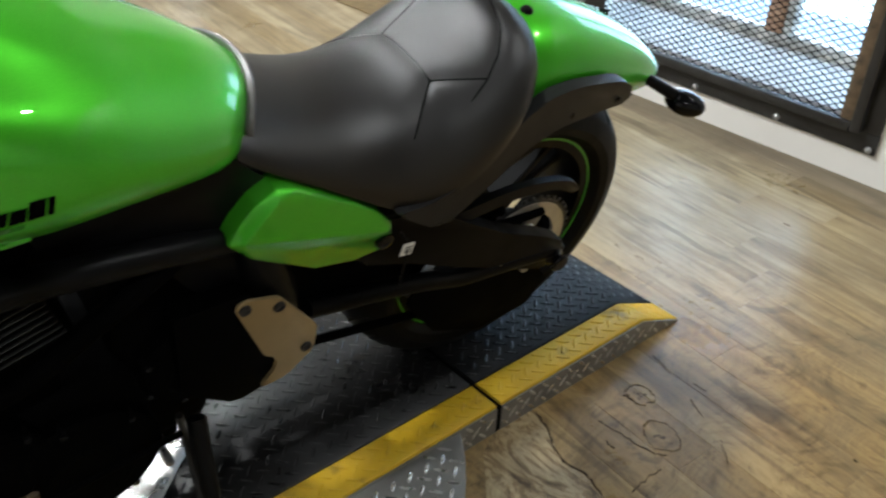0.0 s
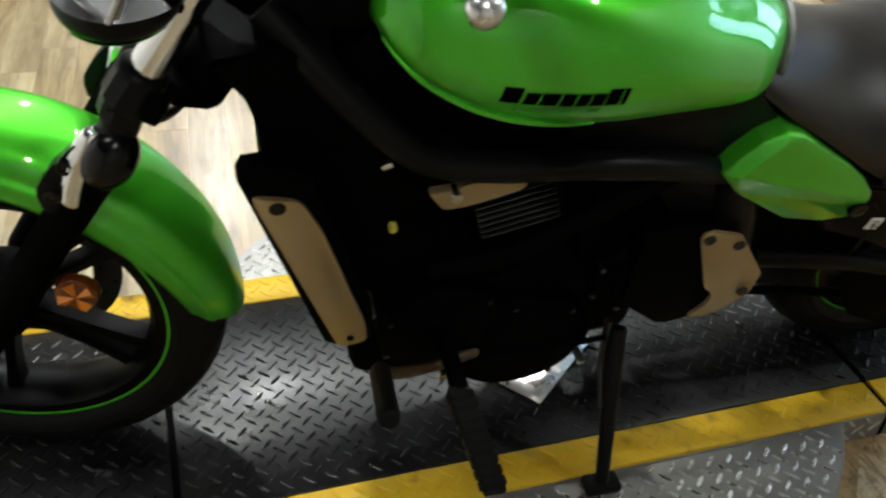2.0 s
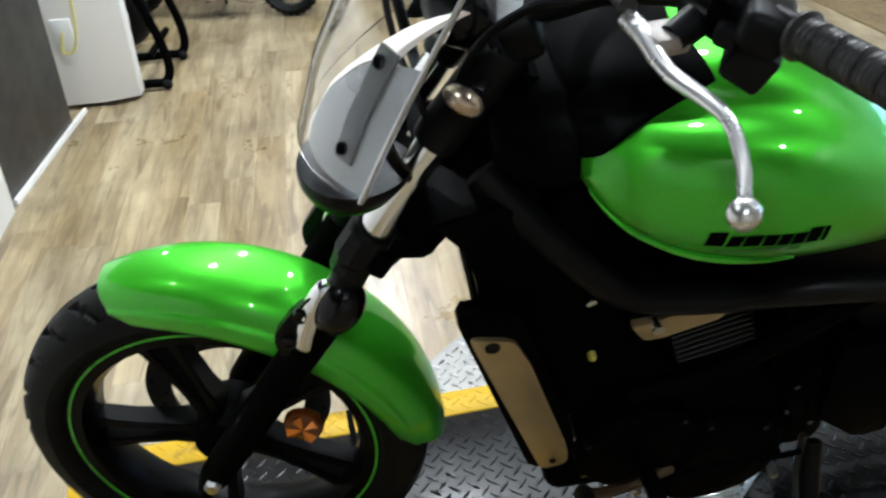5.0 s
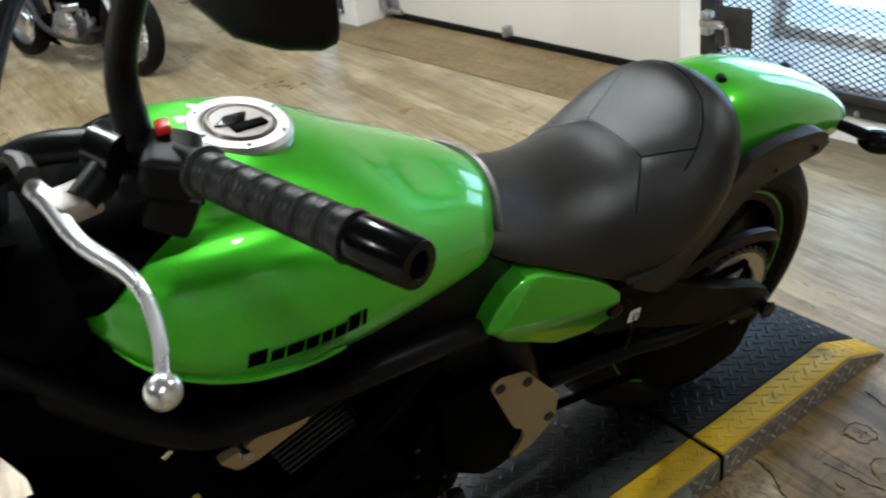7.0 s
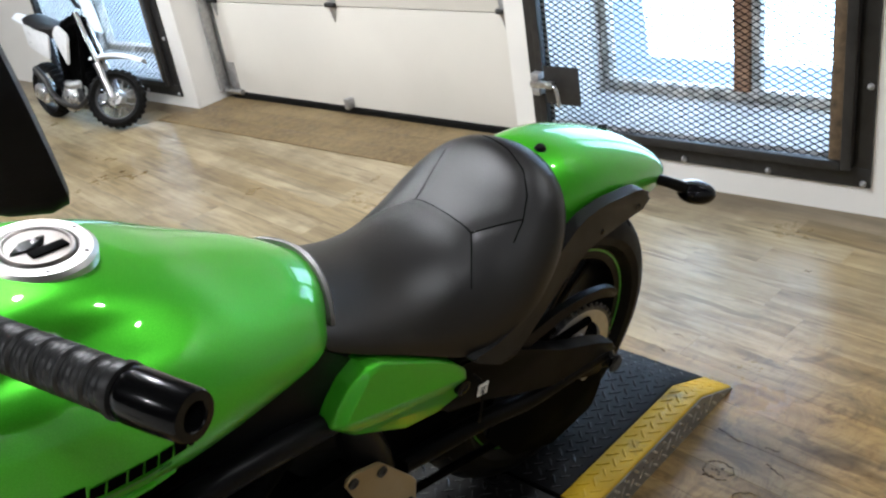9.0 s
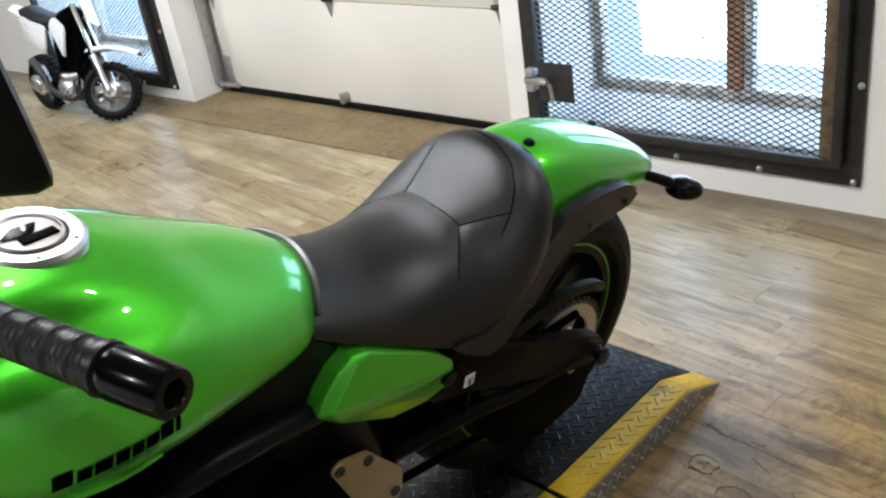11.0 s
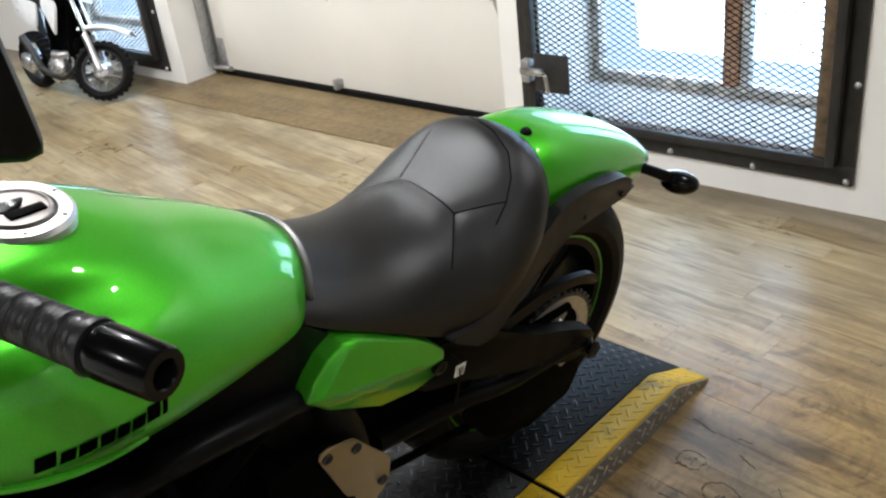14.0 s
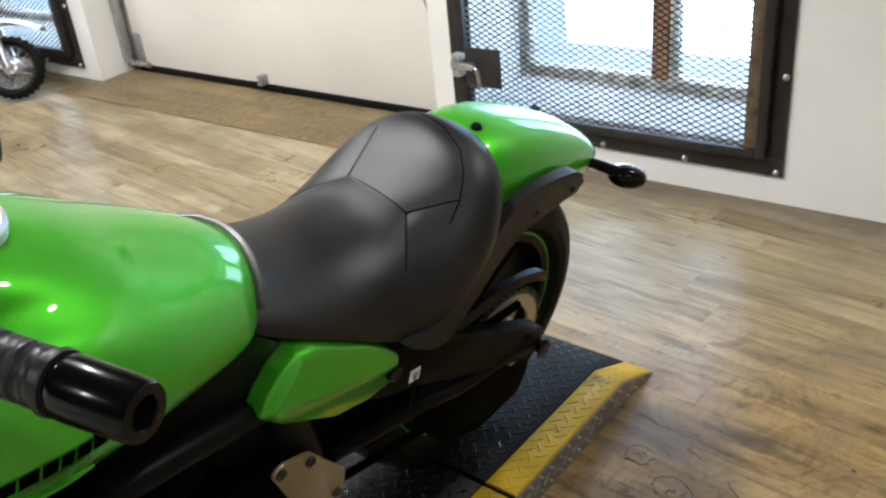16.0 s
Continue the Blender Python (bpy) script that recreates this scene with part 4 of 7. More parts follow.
bm = bmesh.new()
rings = []
for i in range(131):
    x = SEAT[0][0] + (SEAT[-1][0] - SEAT[0][0]) * (0.5 - 0.5 * math.cos(math.pi * i / 130))
    left = [seat_point(x, j / 56) for j in range(57)]
    ring_ = left[::-1] + [Vector((p.x, -p.y, p.z)) for p in left[1:]]
    f = eased(x, 1.17, 1.22) * (1 - eased(x, 1.41, 1.44))
    zb = min(p.z for p in ring_)
    rings.append([p - Vector((0, 0, seam_sink(p.x, -p.y) * f * eased(p.z, zb, zb + 0.06))) for p in ring_])
skin(bm, rings)
seat = part("seat", bm, LEATHER, moto, "black vinyl solo seat with stitched seams", sharp=60)


seat_tree = BVHTree.FromPolygons([v.co.copy() for v in seat.data.vertices], [tuple(p.vertices) for p in seat.data.polygons])


def seat_top(x, v):
    hit = seat_tree.ray_cast(Vector((x, -v, 1.2)), Vector((0, 0, -1)))[0]
    return hit or Vector((x, -v, 0.75))


def seam(line):
    bm = bmesh.new()
    path = []
    for a, b in zip(line, line[1:]):
        n = max(2, int((Vector(b) - Vector(a)).length / 0.008))
        path += [seat_top(a[0] + (b[0] - a[0]) * i / n, a[1] + (b[1] - a[1]) * i / n) for i in range(n)]
    path.append(seat_top(*line[-1]))
    tube(bm, path, 0.0011, 6)
    part("seam", bm, ENGINE, seat)


for line in SEAMS_2D:
    seam(line)

# rear fender: x, half width, top, drop of the sides
FENDER = [(1.40, 0.100, 0.770, 0.11), (1.44, 0.110, 0.797, 0.14), (1.52, 0.112, 0.792, 0.132), (1.60, 0.106, 0.766, 0.110), (1.68, 0.096, 0.730, 0.085), (1.74, 0.084, 0.697, 0.062), (1.785, 0.066, 0.664, 0.042), (1.80, 0.045, 0.648, 0.028)]


def fender_ring(tab, x, t=0.0):
    hw, zt, drop = lerp_table(tab, x)
    out = []
    for i in range(17):
        a = -math.pi / 2 + math.pi * i / 16
        s = math.sin(a)
        out.append(B(x, -(hw - t) * (abs(s) ** 0.8 * (1 if s > 0 else -1)), zt - t - (drop) * (1 - math.cos(a) ** 0.62)))
    return out


def shell(tab, n, t=0.004, xf=None):
    bm = bmesh.new()
    rings = []
    for i in range(n + 1):
        x = tab[0][0] + (tab[-1][0] - tab[0][0]) * i / n
        o, q = fender_ring(tab, x), fender_ring(tab, x, t)
        rings.append(o + q[::-1])
    skin(bm, rings)
    return bm


part("rear_fender", shell(FENDER, 24), GREEN, moto, "green rear fender", sharp=55)
for x, v in ((1.462, 0.022), (1.72, -0.040)):
    bm = bmesh.new()
    zt = lerp_table(FENDER, x)[1]
    lathe(bm, [(0.0, 0.008), (0.007, 0.007), (0.0098, 0.003), (0.010, -0.008), (0.0, -0.008)], Matrix.Translation(B(x, v, zt - abs(v) * 0.12)), 16)
    part("fender_knob", bm, PLASTIC, moto)


def flat_part(name, outline, v0, thick, material, parent=moto, bevel=0.003, both=False, label="", r=0.01):
    """A plate on the left flank, its outer face at v0; both: also on the right."""
    bm = bmesh.new()
    slab(bm, rounded(outline, r) if r else outline, thick, lambda a, b, d: B(a, v0 - d, b), bevel)
    if both:
        mirror_copy(bm)
    return part(name, bm, material, parent, label)


# fender struts
STRUT = [(1.165, 0.630), (1.225, 0.626), (1.280, 0.645), (1.335, 0.680), (1.380, 0.710), (1.430, 0.728), (1.500, 0.731), (1.597, 0.717), (1.632, 0.692), (1.634, 0.668), (1.563, 0.666), (1.492, 0.660), (1.420, 0.642), (1.370, 0.620), (1.305, 0.588), (1.255, 0.566), (1.213, 0.594)]
bm = bmesh.new()
slab(bm, rounded(STRUT, 0.02), 0.022, lambda a, b, d: B(a, 0.135 + 0.030 * max(0.0, min(1.0, (1.46 - a) / 0.19)) - d, b), 0.007)
part("fender_strut", bm, SATIN, moto, "dark grey satin fender strut")
flat_part("fender_strut", STRUT, -0.104, 0.022, PLASTIC, bevel=0.006, r=0.02)
for x, z in ((1.50, 0.677), (1.598, 0.680)):
    bm = bmesh.new()
    lathe(bm, [(0, 0.002), (0.004, 0.002), (0.0055, 0.0), (0.0055, -0.004), (0, -0.004)], Matrix.Translation(B(x, 0.1355, z)) @ Matrix.Rotation(radians(90), 4, "X"), 12)
    part("strut_bolt", bm, GLOSS, moto)

# side panel: a broad upper facet, a lower one under the crease and a narrow front one
PANEL = [(0.931, 0.654), (0.944, 0.680), (0.966, 0.708), (0.992, 0.723), (1.020, 0.715), (1.070, 0.682), (1.118, 0.651), (1.155, 0.622), (1.180, 0.594), (1.185, 0.564), (1.170, 0.545), (1.125, 0.541), (1.060, 0.556), (0.965, 0.617)]
bm = bmesh.new()
rim_, base_, foot_ = [], [], []
for a, b in PANEL:
    rim_.append(bm.verts.new(B(a, 0.146, b)))
    base_.append(bm.verts.new(B(a, 0.138, b)))
    foot_.append(bm.verts.new(B(a, 0.112, b)))
tip, tail, crown = (bm.verts.new(B(a, d, b)) for a, d, b in ((0.946, 0.160, 0.664), (1.168, 0.156, 0.590), (0.992, 0.156, 0.714)))
bm.faces.new([tip, crown, *rim_[4:9], tail])
bm.faces.new([tip, tail, *rim_[9:14]])
bm.faces.new([tip, *rim_[0:4], crown])
bm.faces.new([tail, rim_[8], rim_[9]])
bm.faces.new([crown, rim_[3], rim_[4]])
bm.faces.new([tip, rim_[13], rim_[0]])
for lo, hi in ((base_, rim_), (foot_, base_)):
    for k in range(len(PANEL)):
        j = (k + 1) % len(PANEL)
        bm.faces.new((lo[k], lo[j], hi[j], hi[k]))
bm.faces.new(foot_)
bmesh.ops.recalc_face_normals(bm, faces=bm.faces)
bm.normal_update()
sharp_ = [e for e in bm.edges if len(e.link_faces) == 2 and e.calc_face_angle(0) > radians(9) and not (e.verts[0] in foot_ and e.verts[1] in foot_)]
bmesh.ops.bevel(bm, geom=sharp_, offset=0.0035, segments=3, profile=0.5, affect="EDGES", clamp_overlap=True)
side_panel = part("side_panel", bm, GREEN, moto, "faceted green side panel", sharp=40)
bm = bmesh.new()
mlock = Matrix.Translation(B(1.168, 0.151, 0.568)) @ Matrix.Rotation(radians(90), 4, "X")
lathe(bm, [(0, 0.003), (0.007, 0.003), (0.009, 0.005), (0.013, 0.004), (0.014, -0.02), (0, -0.02)], mlock, 24)
part("panel_lock", bm, GLOSS, side_panel, "round black key lock")

# frame cover under the tank and seat
COVER = [(0.70, 0.79), (0.80, 0.80), (0.88, 0.79), (0.945, 0.768), (0.985, 0.728), (1.02, 0.692), (0.98, 0.65), (0.93, 0.64), (0.96, 0.60), (1.05, 0.54), (1.02, 0.50), (0.90, 0.56), (0.84, 0.66), (0.76, 0.70), (0.68, 0.72)]
flat_part("frame_cover", COVER, 0.118, 0.236, PLASTIC, label="black plastic frame cover", bevel=0.012, r=0.02)

flat_part("inner_cover", [(0.80, 0.64), (0.98, 0.66), (1.27, 0.58), (1.275, 0.44), (1.10, 0.38), (0.96, 0.40), (0.86, 0.40), (0.80, 0.46)], 0.10, 0.20, ENGINE, label="black inner frame cover", bevel=0.01, r=0.02)

# frame
for s in (1, -1):
    bm = bmesh.new()
    tube(bm, [B(0.385, s * 0.06, 0.865), B(0.467, s * 0.115, 0.785), B(0.543, s * 0.138, 0.722), B(0.625, s * 0.145, 0.703), B(0.712, s * 0.145, 0.697), B(0.795, s * 0.142, 0.685), B(0.88, s * 0.13, 0.66), B(0.98, s * 0.11, 0.62)], 0.019, 14, squash=1.25)
    part("frame_tube", bm, PLASTIC, moto, "black frame tube")
    bm = bmesh.new()
    tube(bm, [B(0.87, s * 0.135, 0.655), B(0.78, s * 0.14, 0.60), B(0.68, s * 0.14, 0.535), B(0.58, s * 0.13, 0.50)], 0.015, 12)
    part("frame_tube", bm, ENGINE, moto)
    bm = bmesh.new()
    tube(bm, [B(0.98, s * 0.11, 0.62), B(1.02, s * 0.11, 0.48), B(1.03, s * 0.11, 0.34)], [0.03, 0.038, 0.03], 12)
    part("frame_tube", bm, PLASTIC, moto)
    bm = bmesh.new()
    tube(bm, [B(1.00, s * 0.10, 0.61), B(1.15, s * 0.105, 0.58), B(1.30, s * 0.11, 0.57), B(1.45, s * 0.11, 0.62)], 0.016, 10)
    part("frame_tube", bm, PLASTIC, moto)
bm = bmesh.new()
tube(bm, [AXIS_P + AXIS_D * 0.86, AXIS_P + AXIS_D * 1.06], 0.036, 20)
part("steering_head", bm, ENGINE, moto)

# engine
bm = bmesh.new()
rbox(bm, (0.40, 0.22, 0.20), pose(0.74, 0, 0.33, 0, -4, 0), 0.04, 4)
engine = part("engine", bm, ENGINE, moto, "black parallel-twin engine")
for nm, x, z, r, v, dep in (("clutch_cover", 0.62, 0.34, 0.095, 0.145, 0.05), ("sprocket_cover", 0.90, 0.42, 0.075, 0.14, 0.05), ("alternator_cover", 0.74, 0.29, 0.11, 0.15, 0.055)):
    bm = bmesh.new()
    mm = Matrix.Translation(B(x, v, z)) @ Matrix.Rotation(radians(90), 4, "X")
    lathe(bm, [(0, 0.0), (r * 0.55, -0.002), (r * 0.62, -0.008), (r * 0.9, -0.012), (r, -0.022), (r * 1.02, -dep - 0.02), (0, -dep - 0.02)], mm, 40)
    c = part(nm, bm, ENGINE, engine)
    for k in range(7):
        a = 2 * math.pi * k / 7
        bm = bmesh.new()
        lathe(bm, [(0, 0.002), (0.005, 0.002), (0.006, -0.002), (0.006, -0.02), (0, -0.02)], mm @ pose(r * 0.95 * math.cos(a), r * 0.95 * math.sin(a), -0.014), 8)
        part("cover_bolt", bm, GLOSS, c)
bm = bmesh.new()
rbox(bm, (0.20, 0.20, 0.10), pose(0.63, 0, 0.46, 0, -14, 0), 0.012, 2)
part("crankcase_top", bm, ENGINE, engine)
CYL = pose(0.676, 0, 0.617, 0, -18, 0)
FIN = plain("dull_fin_edge", (0.030, 0.029, 0.027), 0.42, metal=0.7)
for k in range(8):
    bm = bmesh.new()
    rbox(bm, (0.105, 0.2525, 0.0018), CYL @ pose(0, 0, -0.055 + k * 0.0118), 0.0008, 1)
    part("cooling_fin", bm, FIN, engine)
bm = bmesh.new()
rbox(bm, (0.115, 0.245, 0.18), CYL @ pose(0, 0, -0.02), 0.012, 2)
part("cylinder_block", bm, ENGINE, engine)
bm = bmesh.new()
rbox(bm, (0.17, 0.24, 0.06), CYL @ pose(0, 0, 0.098), 0.015, 3)
part("cylinder_head", bm, ENGINE, engine)
flat_part("engine_bracket", [(0.555, 0.672), (0.575, 0.643), (0.60, 0.645), (0.668, 0.668), (0.672, 0.682), (0.60, 0.684), (0.585, 0.675)], 0.152, 0.012, GOLD, bevel=0.002, r=0.004, label="bronze engine bracket")
bm = bmesh.new()
lathe(bm, [(0, 0.006), (0.007, 0.006), (0.009, 0.0), (0.009, -0.01), (0, -0.01)], Matrix.Translation(B(0.587, 0.153, 0.668)) @ Matrix.Rotation(radians(90), 4, "X"), 12)
part("bracket_bolt", bm, CHROME, moto)
bm = bmesh.new()
rbox(bm, (0.40, 0.17, 0.07), pose(0.70, 0, 0.205), 0.025, 3)
part("sump", bm, ENGINE, engine)
bm = bmesh.new()
lathe(bm, [(0, 0.0), (0.03, 0.0), (0.034, -0.006), (0.034, -0.07), (0, -0.07)], Matrix.Translation(B(0.50, 0.0, 0.27)) @ Matrix.Rotation(radians(-100), 4, "Y"), 24)
part("oil_filter", bm, GLOSS, engine)
for s in (0.06, -0.06):
    bm = bmesh.new()
    tube(bm, [B(0.56, s, 0.60), B(0.50, s * 1.1, 0.58), B(0.465, s, 0.48), B(0.475, s * 0.8, 0.32), B(0.54, s * 0.6 - 0.02, 0.21), B(0.68, -0.06, 0.165), B(0.90, -0.10, 0.165)], 0.019, 12)
    part("exhaust_header", bm, GLOSS, engine)
bm = bmesh.new()
tube(bm, [B(0.82, -0.10, 0.175), B(0.95, -0.125, 0.18), B(1.15, -0.14, 0.20), B(1.27, -0.15, 0.225)], [0.035, 0.062, 0.06, 0.05], 20, squash=1.1)
part("muffler", bm, GLOSS, moto, "black low-slung muffler")

for x, z, r in ((0.509, 0.419, 0.006), (0.629, 0.235, 0.009), (0.689, 0.26, 0.009), (0.856, 0.222, 0.007), (0.80, 0.30, 0.006)):
    bm = bmesh.new()
    lathe(bm, [(0, 0.006), (r * 0.8, 0.006), (r, 0.003), (r, -0.04), (0, -0.04)], Matrix.Translation(B(x, 0.134, z)) @ Matrix.Rotation(radians(90), 4, "X"), 6)
    part("engine_bolt", bm, STEEL, engine, "bright hexagon bolt")
bm = bmesh.new()
rbox(bm, (0.014, 0.03, 0.010), pose(0.509, -0.118, 0.701, 0, -30, 0), 0.003)
part("hose_clamp", bm, CHROME, moto, "bright hose clamp")
bm = bmesh.new()
rbox(bm, (0.009, 0.02, 0.009), pose(0.531, -0.102, 0.562, 0, 20, 0), 0.002)
part("connector", bm, CABLE_YELLOW, moto, "small yellow connector")

# radiator with its bronze side shields
bm = bmesh.new()
rbox(bm, (0.035, 0.235, 0.30), pose(0.435, 0, 0.55, 0, -17, 0), 0.006)
radiator = part("radiator", bm, ENGINE, moto, "black radiator")
for k in range(22):
    bm = bmesh.new()
    rbox(bm, (0.004, 0.215, 0.003), pose(0.435, 0, 0.55, 0, -17, 0) @ pose(-0.02, 0, -0.135 + k * 0.0129), 0, 1)
    part("radiator_fin", bm, GLOSS, radiator, "")
SHIELD = [(0.358, 0.690), (0.412, 0.678), (0.437, 0.622), (0.497, 0.425), (0.501, 0.384), (0.463, 0.378)]
SHIELD_BACK = [(0.343, 0.722), (0.362, 0.735), (0.42, 0.715), (0.452, 0.62), (0.508, 0.44), (0.508, 0.373), (0.449, 0.374), (0.352, 0.69)]
for s in (1, -1):
    flat_part("radiator_shroud", SHIELD_BACK, 0.146 if s > 0 else -0.124, 0.022, ENGINE, radiator, bevel=0.005)
    sh = flat_part("radiator_shield", SHIELD, 0.154 if s > 0 else -0.147, 0.007, GOLD, radiator, bevel=0.002, label="bronze painted radiator shield")
    for x, z, r in ((0.386, 0.672, 0.0075), (0.478, 0.398, 0.004)):
        bm = bmesh.new()
        lathe(bm, [(0, 0.001), (r * 0.6, 0.001), (r, 0.0025), (r * 1.25, 0.0015), (r * 1.3, -0.003), (0, -0.003)], Matrix.Translation(B(x, 0.1545 * s, z)) @ Matrix.Rotation(radians(90 * s), 4, "X"), 16)
        part("shield_bolt", bm, GLOSS, sh)
flat_part("upper_shroud", [(0.318, 0.838), (0.331, 0.826), (0.360, 0.790), (0.376, 0.735), (0.378, 0.70), (0.43, 0.69), (0.50, 0.735), (0.47, 0.80), (0.40, 0.85)], 0.105, 0.21, ENGINE, bevel=0.01, label="black radiator top shroud")

# Added block that keeps the gap between radiator and engine dark.
bm = bmesh.new()
rbox(bm, (0.17, 0.20, 0.36), pose(0.535, 0, 0.54, 0, -12, 0), 0.03, 3)
part("hose_cover", bm, ENGINE, moto, "black block filling the dark gap behind the radiator")

# bronze footpeg plate
PEGPLATE = [(0.938, 0.545), (0.950, 0.557), (1.003, 0.540), (1.070, 0.448), (1.070, 0.395), (1.028, 0.354), (0.985, 0.350), (1.012, 0.388), (1.003, 0.414), (0.988, 0.424)]
pp = flat_part("heel_guard", PEGPLATE, 0.158, 0.006, GOLD, bevel=0.0025, r=0.008, label="bronze heel guard plate")
for x, z in ((0.952, 0.541), (1.003, 0.523), (1.055, 0.408)):
    bm = bmesh.new()
    lathe(bm, [(0, 0.0012), (0.0045, 0.0012), (0.005, 0.003), (0.0085, 0.003), (0.009, -0.004), (0, -0.004)], Matrix.Translation(B(x, 0.1585, z)) @ Matrix.Rotation(radians(90), 4, "X"), 18)
    part("guard_bolt", bm, DARK_STEEL, pp)
flat_part("heel_bracket", [(0.86, 0.56), (0.96, 0.56), (1.06, 0.42), (1.05, 0.36), (0.95, 0.33), (0.87, 0.40)], 0.151, 0.03, ENGINE, bevel=0.004)

# tag on its wire
bm = bmesh.new()
rbox(bm, (0.022, 0.003, 0.024), pose(1.214, -0.152, 0.532, 0, 8, 0), 0.002)
tag_ob = part("paper_tag", bm, TAG, moto, "small white paper tag")
bm = bmesh.new()
for k in range(3):
    rbox(bm, (0.013, 0.0006, 0.0016), pose(1.214, -0.1538, 0.5375 - k * 0.005, 0, 8, 0), 0)
part("tag_print", bm, PLASTIC, tag_ob)
bm = bmesh.new()
tube(bm, [B(1.205, 0.14, 0.56), B(1.212, 0.15, 0.545), B(1.215, 0.152, 0.50), B(1.225, 0.14, 0.44)], 0.0022, 6)
part("tag_wire", bm, PLASTIC, moto)

# ---- wheels ----


def tyre(bm, R, width, rim_r, m, grooves, bead):
    """A tyre with slanting tread cuts, turned about local y."""
    segs, prof = 312, []
    hw = width / 2
    r_w = rim_r + (R - rim_r) * 0.42     # where the tyre is widest
    for i in range(25):
        a = -1 + 2 * i / 24
        prof.append((r_w + (R - r_w) * math.sqrt(max(0.0, 1 - abs(a) ** 2.2)), a * hw))
    low = [(rim_r - 0.004, bead - 0.012), (rim_r + 0.009, bead - 0.003), (rim_r + 0.016, bead + (hw - bead) * 0.45), (rim_r + 0.024, bead + (hw - bead) * 0.82)]
    prof = [(r, -y) for r, y in low] + prof + low[::-1]
    vs = []
    for k in range(segs):
        th = 2 * math.pi * k / segs
        row = []
        for i, (r, y) in enumerate(prof):
            rr = r
            f = y / hw
            if grooves and 0.1 < abs(f) < 0.82 and r > rim_r + 0.035:
                ph = (th / (2 * math.pi) * grooves + 1.15 * abs(f) ** 1.4 + (0.5 if f > 0 else 0)) % 1.0
                if ph < 0.20:
                    rr -= 0.008
            row.append(bm.verts.new(m @ Vector((rr * math.cos(th), y, rr * math.sin(th)))))
        vs.append(row)
    for k in range(segs):
        a, b = vs[k], vs[(k + 1) % segs]
        for i in range(len(prof)):
            j = (i + 1) % len(prof)
            bm.faces.new((a[i], a[j], b[j], b[i]))
    return bm


Y_UP = Matrix.Rotation(radians(90), 4, "X")


def cast_wheel(R, width, rim_r, rim_w, m, grooves, name, disc_r, disc_v, spin=0.0):
    w = part("wheel_tyre", tyre(bmesh.new(), R, width, rim_r, m, grooves, rim_w / 2), RUBBER, moto, "black road tyre", sharp=28)
    w.name = name
    mm = m @ Y_UP
    hw = rim_w / 2
    bm = bmesh.new()
    lathe(bm, [(rim_r + 0.012, -hw), (rim_r + 0.010, -hw + 0.006), (rim_r - 0.004, -hw + 0.010), (rim_r - 0.012, -hw * 0.4), (rim_r - 0.012, hw * 0.4), (rim_r - 0.004, hw - 0.010), (rim_r + 0.010, hw - 0.006), (rim_r + 0.012, hw),
               (rim_r - 0.012, hw), (rim_r - 0.024, hw * 0.5), (rim_r - 0.024, -hw * 0.5), (rim_r - 0.012, -hw)], mm, 96, True)
    part("rim", bm, WHEEL_BLACK, w, "black cast rim")
    for s in (1, -1):
        bm = bmesh.new()
        lathe(bm, [(rim_r + 0.008, s * (hw + 0.0012)), (rim_r + 0.004, s * (hw + 0.0012)), (rim_r + 0.004, s * (hw - 0.003)), (rim_r + 0.008, s * (hw - 0.003))], mm, 96, True)
        part("rim_stripe", bm, LIME, w, "lime green rim stripe")
    bm = bmesh.new()
    lathe(bm, [(0, 0.055), (0.03, 0.055), (0.045, 0.045), (0.05, 0.02), (0.055, -0.02), (0.045, -0.05), (0, -0.055)], mm, 32)
    part("hub", bm, ENGINE, w)
    for k in range(10):
        a0 = 2 * math.pi * (k // 2) / 5 + spin
        side = 1 if k % 2 else -1
        bm = bmesh.new()
        rr = []
        for r, wid, dep, sh in ((0.035, 0.030, 0.05, 0.010), (0.09, 0.019, 0.04, 0.013), (rim_r * 0.65, 0.019, 0.036, 0.018), (rim_r - 0.018, 0.028, 0.034, 0.026)):
            ca, sa = math.cos(a0), math.sin(a0)
            rr.append([mm @ Vector((r * ca - (q + side * sh) * sa, r * sa + (q + side * sh) * ca, z)) for q, z in ((-wid / 2, -dep / 2), (wid / 2, -dep / 2), (wid / 2 * 0.8, dep / 2), (-wid / 2 * 0.8, dep / 2))])
        skin(bm, rr)
        bmesh.ops.bevel(bm, geom=bm.edges[:], offset=0.003, segments=2, affect="EDGES")
        part("spoke", bm, WHEEL_BLACK, w)
    bm = bmesh.new()
    lathe(bm, [(disc_r * 0.72, disc_v - 0.002), (disc_r, disc_v - 0.002), (disc_r, disc_v + 0.002), (disc_r * 0.72, disc_v + 0.002)], mm, 60, True)
    disc = part("brake_disc", bm, DARK_STEEL, w, "drilled dark steel brake disc")
    bm = bmesh.new()
    for k in range(30):
        a = 2 * math.pi * k / 30
        r = disc_r * (0.79, 0.86, 0.93)[k % 3]
        bmesh.ops.create_circle(bm, cap_ends=True, segments=8, radius=0.004, matrix=mm @ pose(r * math.cos(a), r * math.sin(a), disc_v + 0.0024))
    tagged(part("disc_holes", bm, PLASTIC, disc), kind="stuff")
    return w


WF = STEER @ Matrix.Translation(B(0.008, -0.042, 0.305))
WR = Matrix.Translation(B(1.547, -0.03, 0.305))
cast_wheel(0.3125, 0.12, 0.2285, 0.085, WF, 26, "front_wheel", 0.15, -0.06, -0.5585)
rw = cast_wheel(0.312, 0.16, 0.216, 0.12, WR, 26, "rear_wheel", 0.125, 0.085 - 0.17, 0.72)
